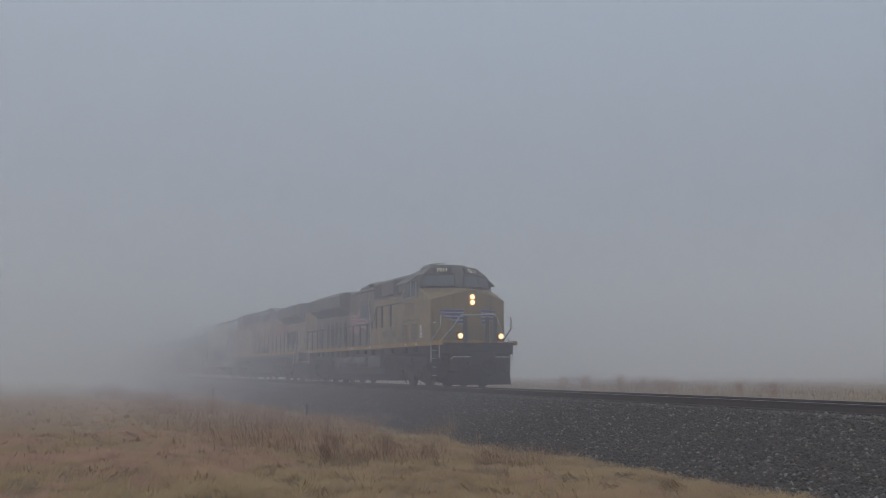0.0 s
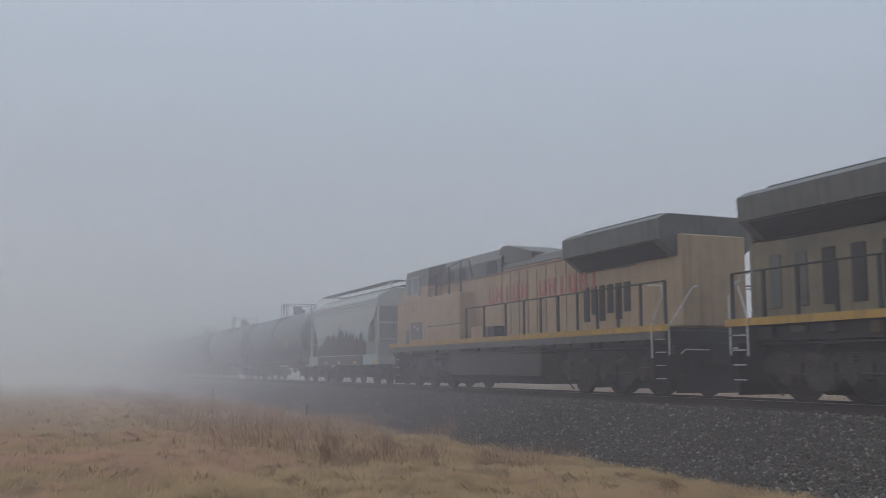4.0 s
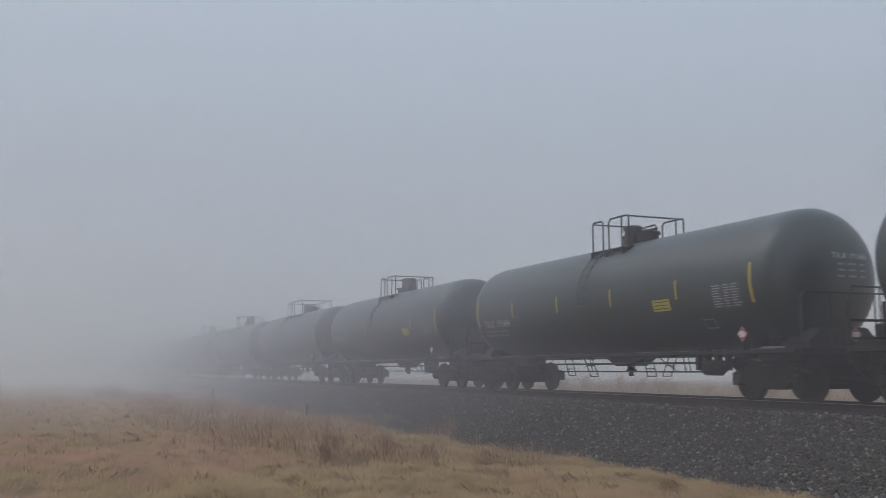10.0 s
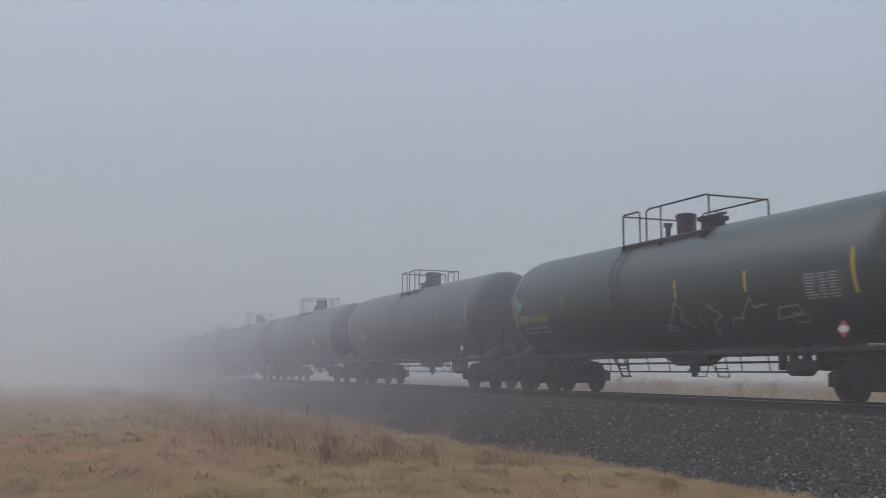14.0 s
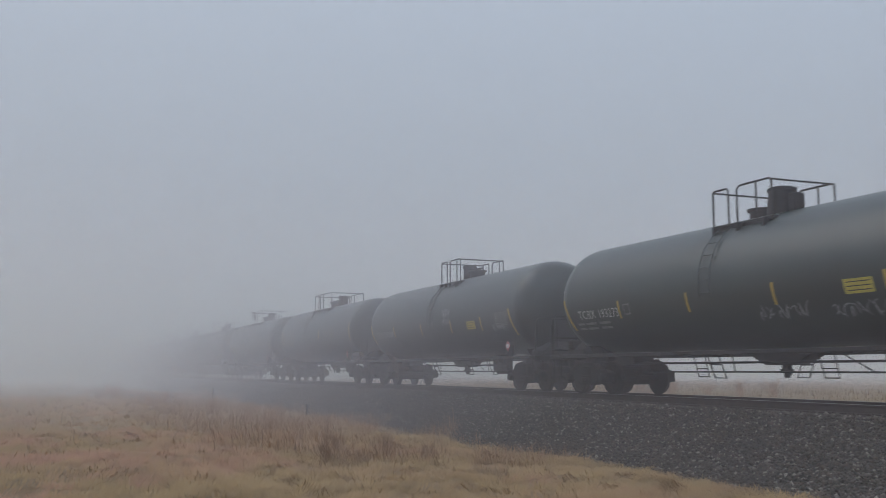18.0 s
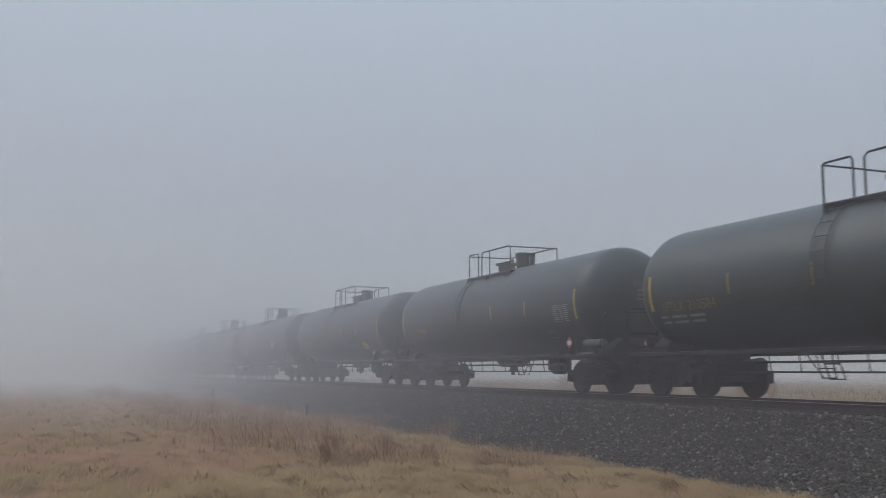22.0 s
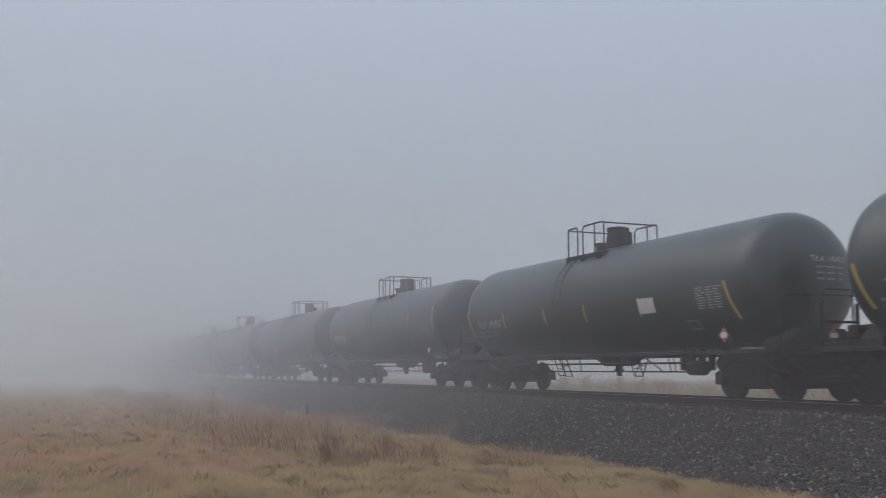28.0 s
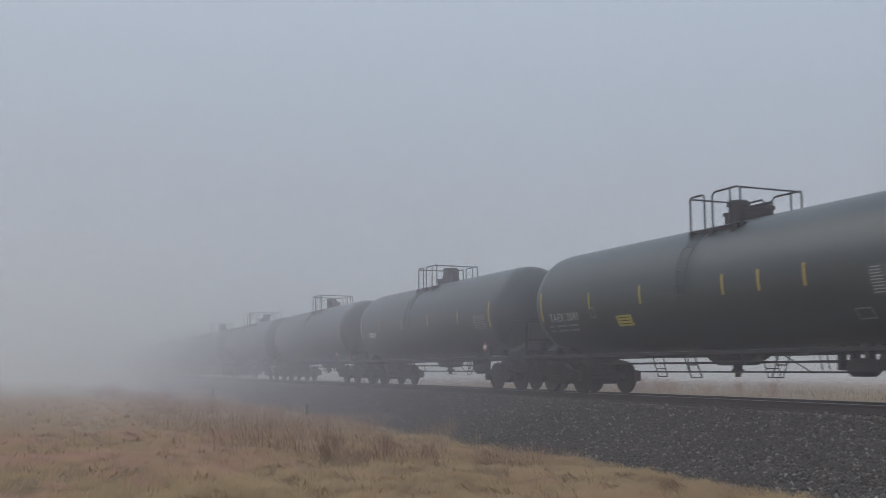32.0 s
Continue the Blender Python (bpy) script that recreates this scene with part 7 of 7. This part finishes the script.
# ---- the place ----
make_ground()
make_bed()
make_track()
make_stones()
make_grass()
NEAR_SHRUBS = ((-17.33, -10.56, 0.72, 0.50, 14), (-18.43, -9.2, 0.55, 0.6, 12), (-14.23, -8.66, 0.42, 0.5, 5), (-12.48, -5.77, 0.30, 0.7, 7), (-17.75, -8.46, 0.58, 0.5, 10), (-17.0, -10.2, 0.45, 0.7, 9),
               (-20.2, -9.8, 0.6, 0.55, 9), (-21.2, -8.2, 0.6, 0.6, 9), (-22.6, -9.9, 0.55, 0.7, 9), (-19.4, -7.6, 0.42, 0.7, 8))
FAR_SHRUBS = ((-27.5, -8.7, 0.8), (-25.0, -7.4, 0.7), (-31.0, -9.5, 0.75), (-38.4, -9.3, 0.9), (-36.0, -7.2, 0.9), (-44.0, -8.2, 1.0), (-50.0, -9.8, 1.0), (-61.5, -11.2, 1.3), (-33.0, -11.0, 0.7),
              (-26.2, -9.6, 0.6), (-29.2, -7.3, 0.7), (-33.8, -8.1, 0.75), (-24.0, -8.9, 0.55), (-40.5, -7.4, 0.9), (-47.0, -10.6, 0.95))
for k, (sx, sy, sh, sp, n) in enumerate(NEAR_SHRUBS):
    make_shrub(sx, sy, sh * 1.15, sp * 1.5, 40 + k, int(n * 1.6), TWIG)
for k, (sx, sy, sh) in enumerate(FAR_SHRUBS):
    make_shrub(sx, sy, sh * 1.1, 0.75, 60 + k, 15, WEED)
for k, (sx, sy, sh) in enumerate(((-36.5, 10.0, 0.85), (-38.4, 10.2, 0.8), (-35.2, 9.6, 0.7), (-40.5, 10.5, 0.9), (-43.0, 10.0, 0.9), (-33.5, 10.2, 0.7), (-31.0, 9.8, 0.75), (-29.6, 10.3, 0.8), (-45.5, 10.2, 0.9))):
    make_shrub(sx, sy, sh * 1.3, 0.7, 90 + k, 18, WEED)

def make_stake(x, y, h):
    me = Build().box(-0.04, 0.04, -0.04, 0.04, -0.2, h, 0.008).box(-0.05, 0.05, -0.05, 0.05, h - 0.12, h, 0.008).mesh("marker_stake")
    me.materials.append(TIE_WOOD)
    ob = new("marker_stake", me)
    ob.matrix_world = pose(x, y, max(ground_height(x, y), bed_height(y)) - 0.02, 0, 0, 12)
    return tagged(ob, "short dark wooden marker stake beside the ballast", "stake", group="stakes beside the track")


make_stake(-41.5, -4.7, 0.55)
make_stake(-62.0, -5.3, 0.85)

def make_fog():
    for k, (x1, x0, half, top, density) in enumerate(FOG_BANKS):
        me = Build().box(x0, x1, -half, half, -4.0 + 0.3 * k, top).mesh("fog_bank", smooth=False)
        me.materials.append(fog_material("fog", density))
        tagged(new("fog_bank", me), "pale grey ground fog lying over the fields", "fog", kind="stuff")


make_fog()

# ---- the train ----
train = []   # (thing, place along the train)
lead = tagged(make_lead_loco(), "grimy yellow and grey diesel locomotive with lit headlights", "locomotive")
train.append((lead, 107.2, 0))
second = tagged(make_trailing_loco(), "faded yellow diesel locomotive running backwards behind the leader", "locomotive")
train.append((second, 84.9, 180))
hopper = tagged(make_hopper(), "light grey covered hopper car with graffiti on its side", "railcar")
train.append((hopper, 67.55, 0))
protos = {}
BARS = {"short": (-4.4, -1.5, 1.4, 4.3), "tapered": (-4.5, -1.58, 1.35, 4.3), "long": (-4.04, -1.5, 1.4, 3.88), "mirrored": (-4.04, -1.5, 1.4, 3.9)}
CARS = [(52.17, "short", "TCBX 318110", False, "yellow_placard graffiti_small"), (34.4, "short", "TILX 191684", False, "yellow_placard"), (16.4, "tapered", "TILX 315714", False, "yellow_placard"),
        (-1.3, "mirrored", "", True, "graffiti_lines"), (-19.27, "tapered", "DBUX 302843", False, "high"), (-36.95, "tapered", "TCBX 193273", False, "yellow_placard graffiti_low bent"),
        (-54.6, "short", "TCBX 193268", False, "graffiti graffiti_high yellow_placard bent"), (-72.3, "long", "UTLX 210584", True, ""), (-90.0, "long", "UTLX", True, ""),
        (-107.5, "long", "UTLX", True, "graffiti_letters yellow_low"), (-125.25, "tapered", "TILX 190435", False, "white_square bent"), (-142.95, "tapered", "TILX 190427", False, "white_square bent"),
        (-160.6, "tapered", "TAEX 2082", False, "white_plate high"), (-178.3, "short", "TAEX 2041", False, "yellow_rear"), (-196.0, "tapered", "", False, ""), (-213.75, "short", "", False, ""),
        (-231.45, "long", "", True, ""), (-249.1, "tapered", "", False, ""), (-266.8, "short", "", False, ""), (-284.5, "tapered", "", False, ""), (-302.2, "short", "", False, ""),
        (-319.9, "tapered", "", False, ""), (-337.6, "long", "", True, "")]
OWN_BARS = {-54.6: (-4.3, -1.15, 1.85, 4.49), -125.25: (-4.5, -1.73, 0.61, 3.29), -142.95: (-4.5, -1.73, 0.61, 3.29), -178.3: (-4.25, -1.78, 1.46, 2.64, 3.99)}
made = []
for place, kind, marks, yellow, extras in CARS:
    if kind not in protos:
        protos[kind] = make_tank_car(kind)
        car = protos[kind]
    else:
        car = None
    made.append([car, place, kind, marks, yellow, extras])
for row in made:
    if row[0] is None:
        row[0] = copy_thing(protos[row[2]], Matrix.Identity(4))
for k, (car, place, kind, marks, yellow, extras) in enumerate(made):
    dress_tank(car, marks, yellow, OWN_BARS.get(place, BARS[kind]), extras, 100 + k)
    what = "black tank car with " + ("yellow" if yellow else "white") + " stencils" + (", pale graffiti" if "graffiti" in extras else "")
    tagged(car, what + (" and long top platform" if kind in ("long", "mirrored") else " and top platform"), "railcar", group="tank cars in the train")
    train.append((car, place, 0))


def travelled(t):
    """How far the train has come, in metres, from its place at 16 s."""
    u = (t - 16) / 16
    return 16 * (9.7554 * u + 0.1860 * u ** 2 - 0.0577 * u ** 3 + 0.0678 * u ** 4)


def motions():
    times = [0.0] + [float(k) for k in range(2, 32, 2)] + [32.0]
    for thing, place, turn in train:
        walk(thing, [(t, pose(place + travelled(t), 0, 0, 0, 0, turn)) for t in times])
    # wheels roll with the train; alike wheelsets share one set of keys
    shared = {}
    steps = [k * 0.05 for k in range(641)]
    for thing, place, turn in train:
        for truck in thing.children:
            for ws in truck.children:
                if not ws.name.startswith("wheelset"):
                    continue
                at = ws.matrix_basis.translation.copy()
                key = (round(at.x, 2), round(at.z, 3), turn)
                if key not in shared:
                    sign = -1 if turn else 1
                    walk(ws, [(t, Matrix.Translation(at) @ Matrix.Rotation(sign * (travelled(t) - travelled(0.0)) / at.z, 4, "Y")) for t in steps])
                    shared[key] = (ws.animation_data.action, ws.animation_data.action_slot)
                else:
                    ws.rotation_mode = "QUATERNION"
                    ws.animation_data_create()
                    ws.animation_data.action, ws.animation_data.action_slot = shared[key]


motions()
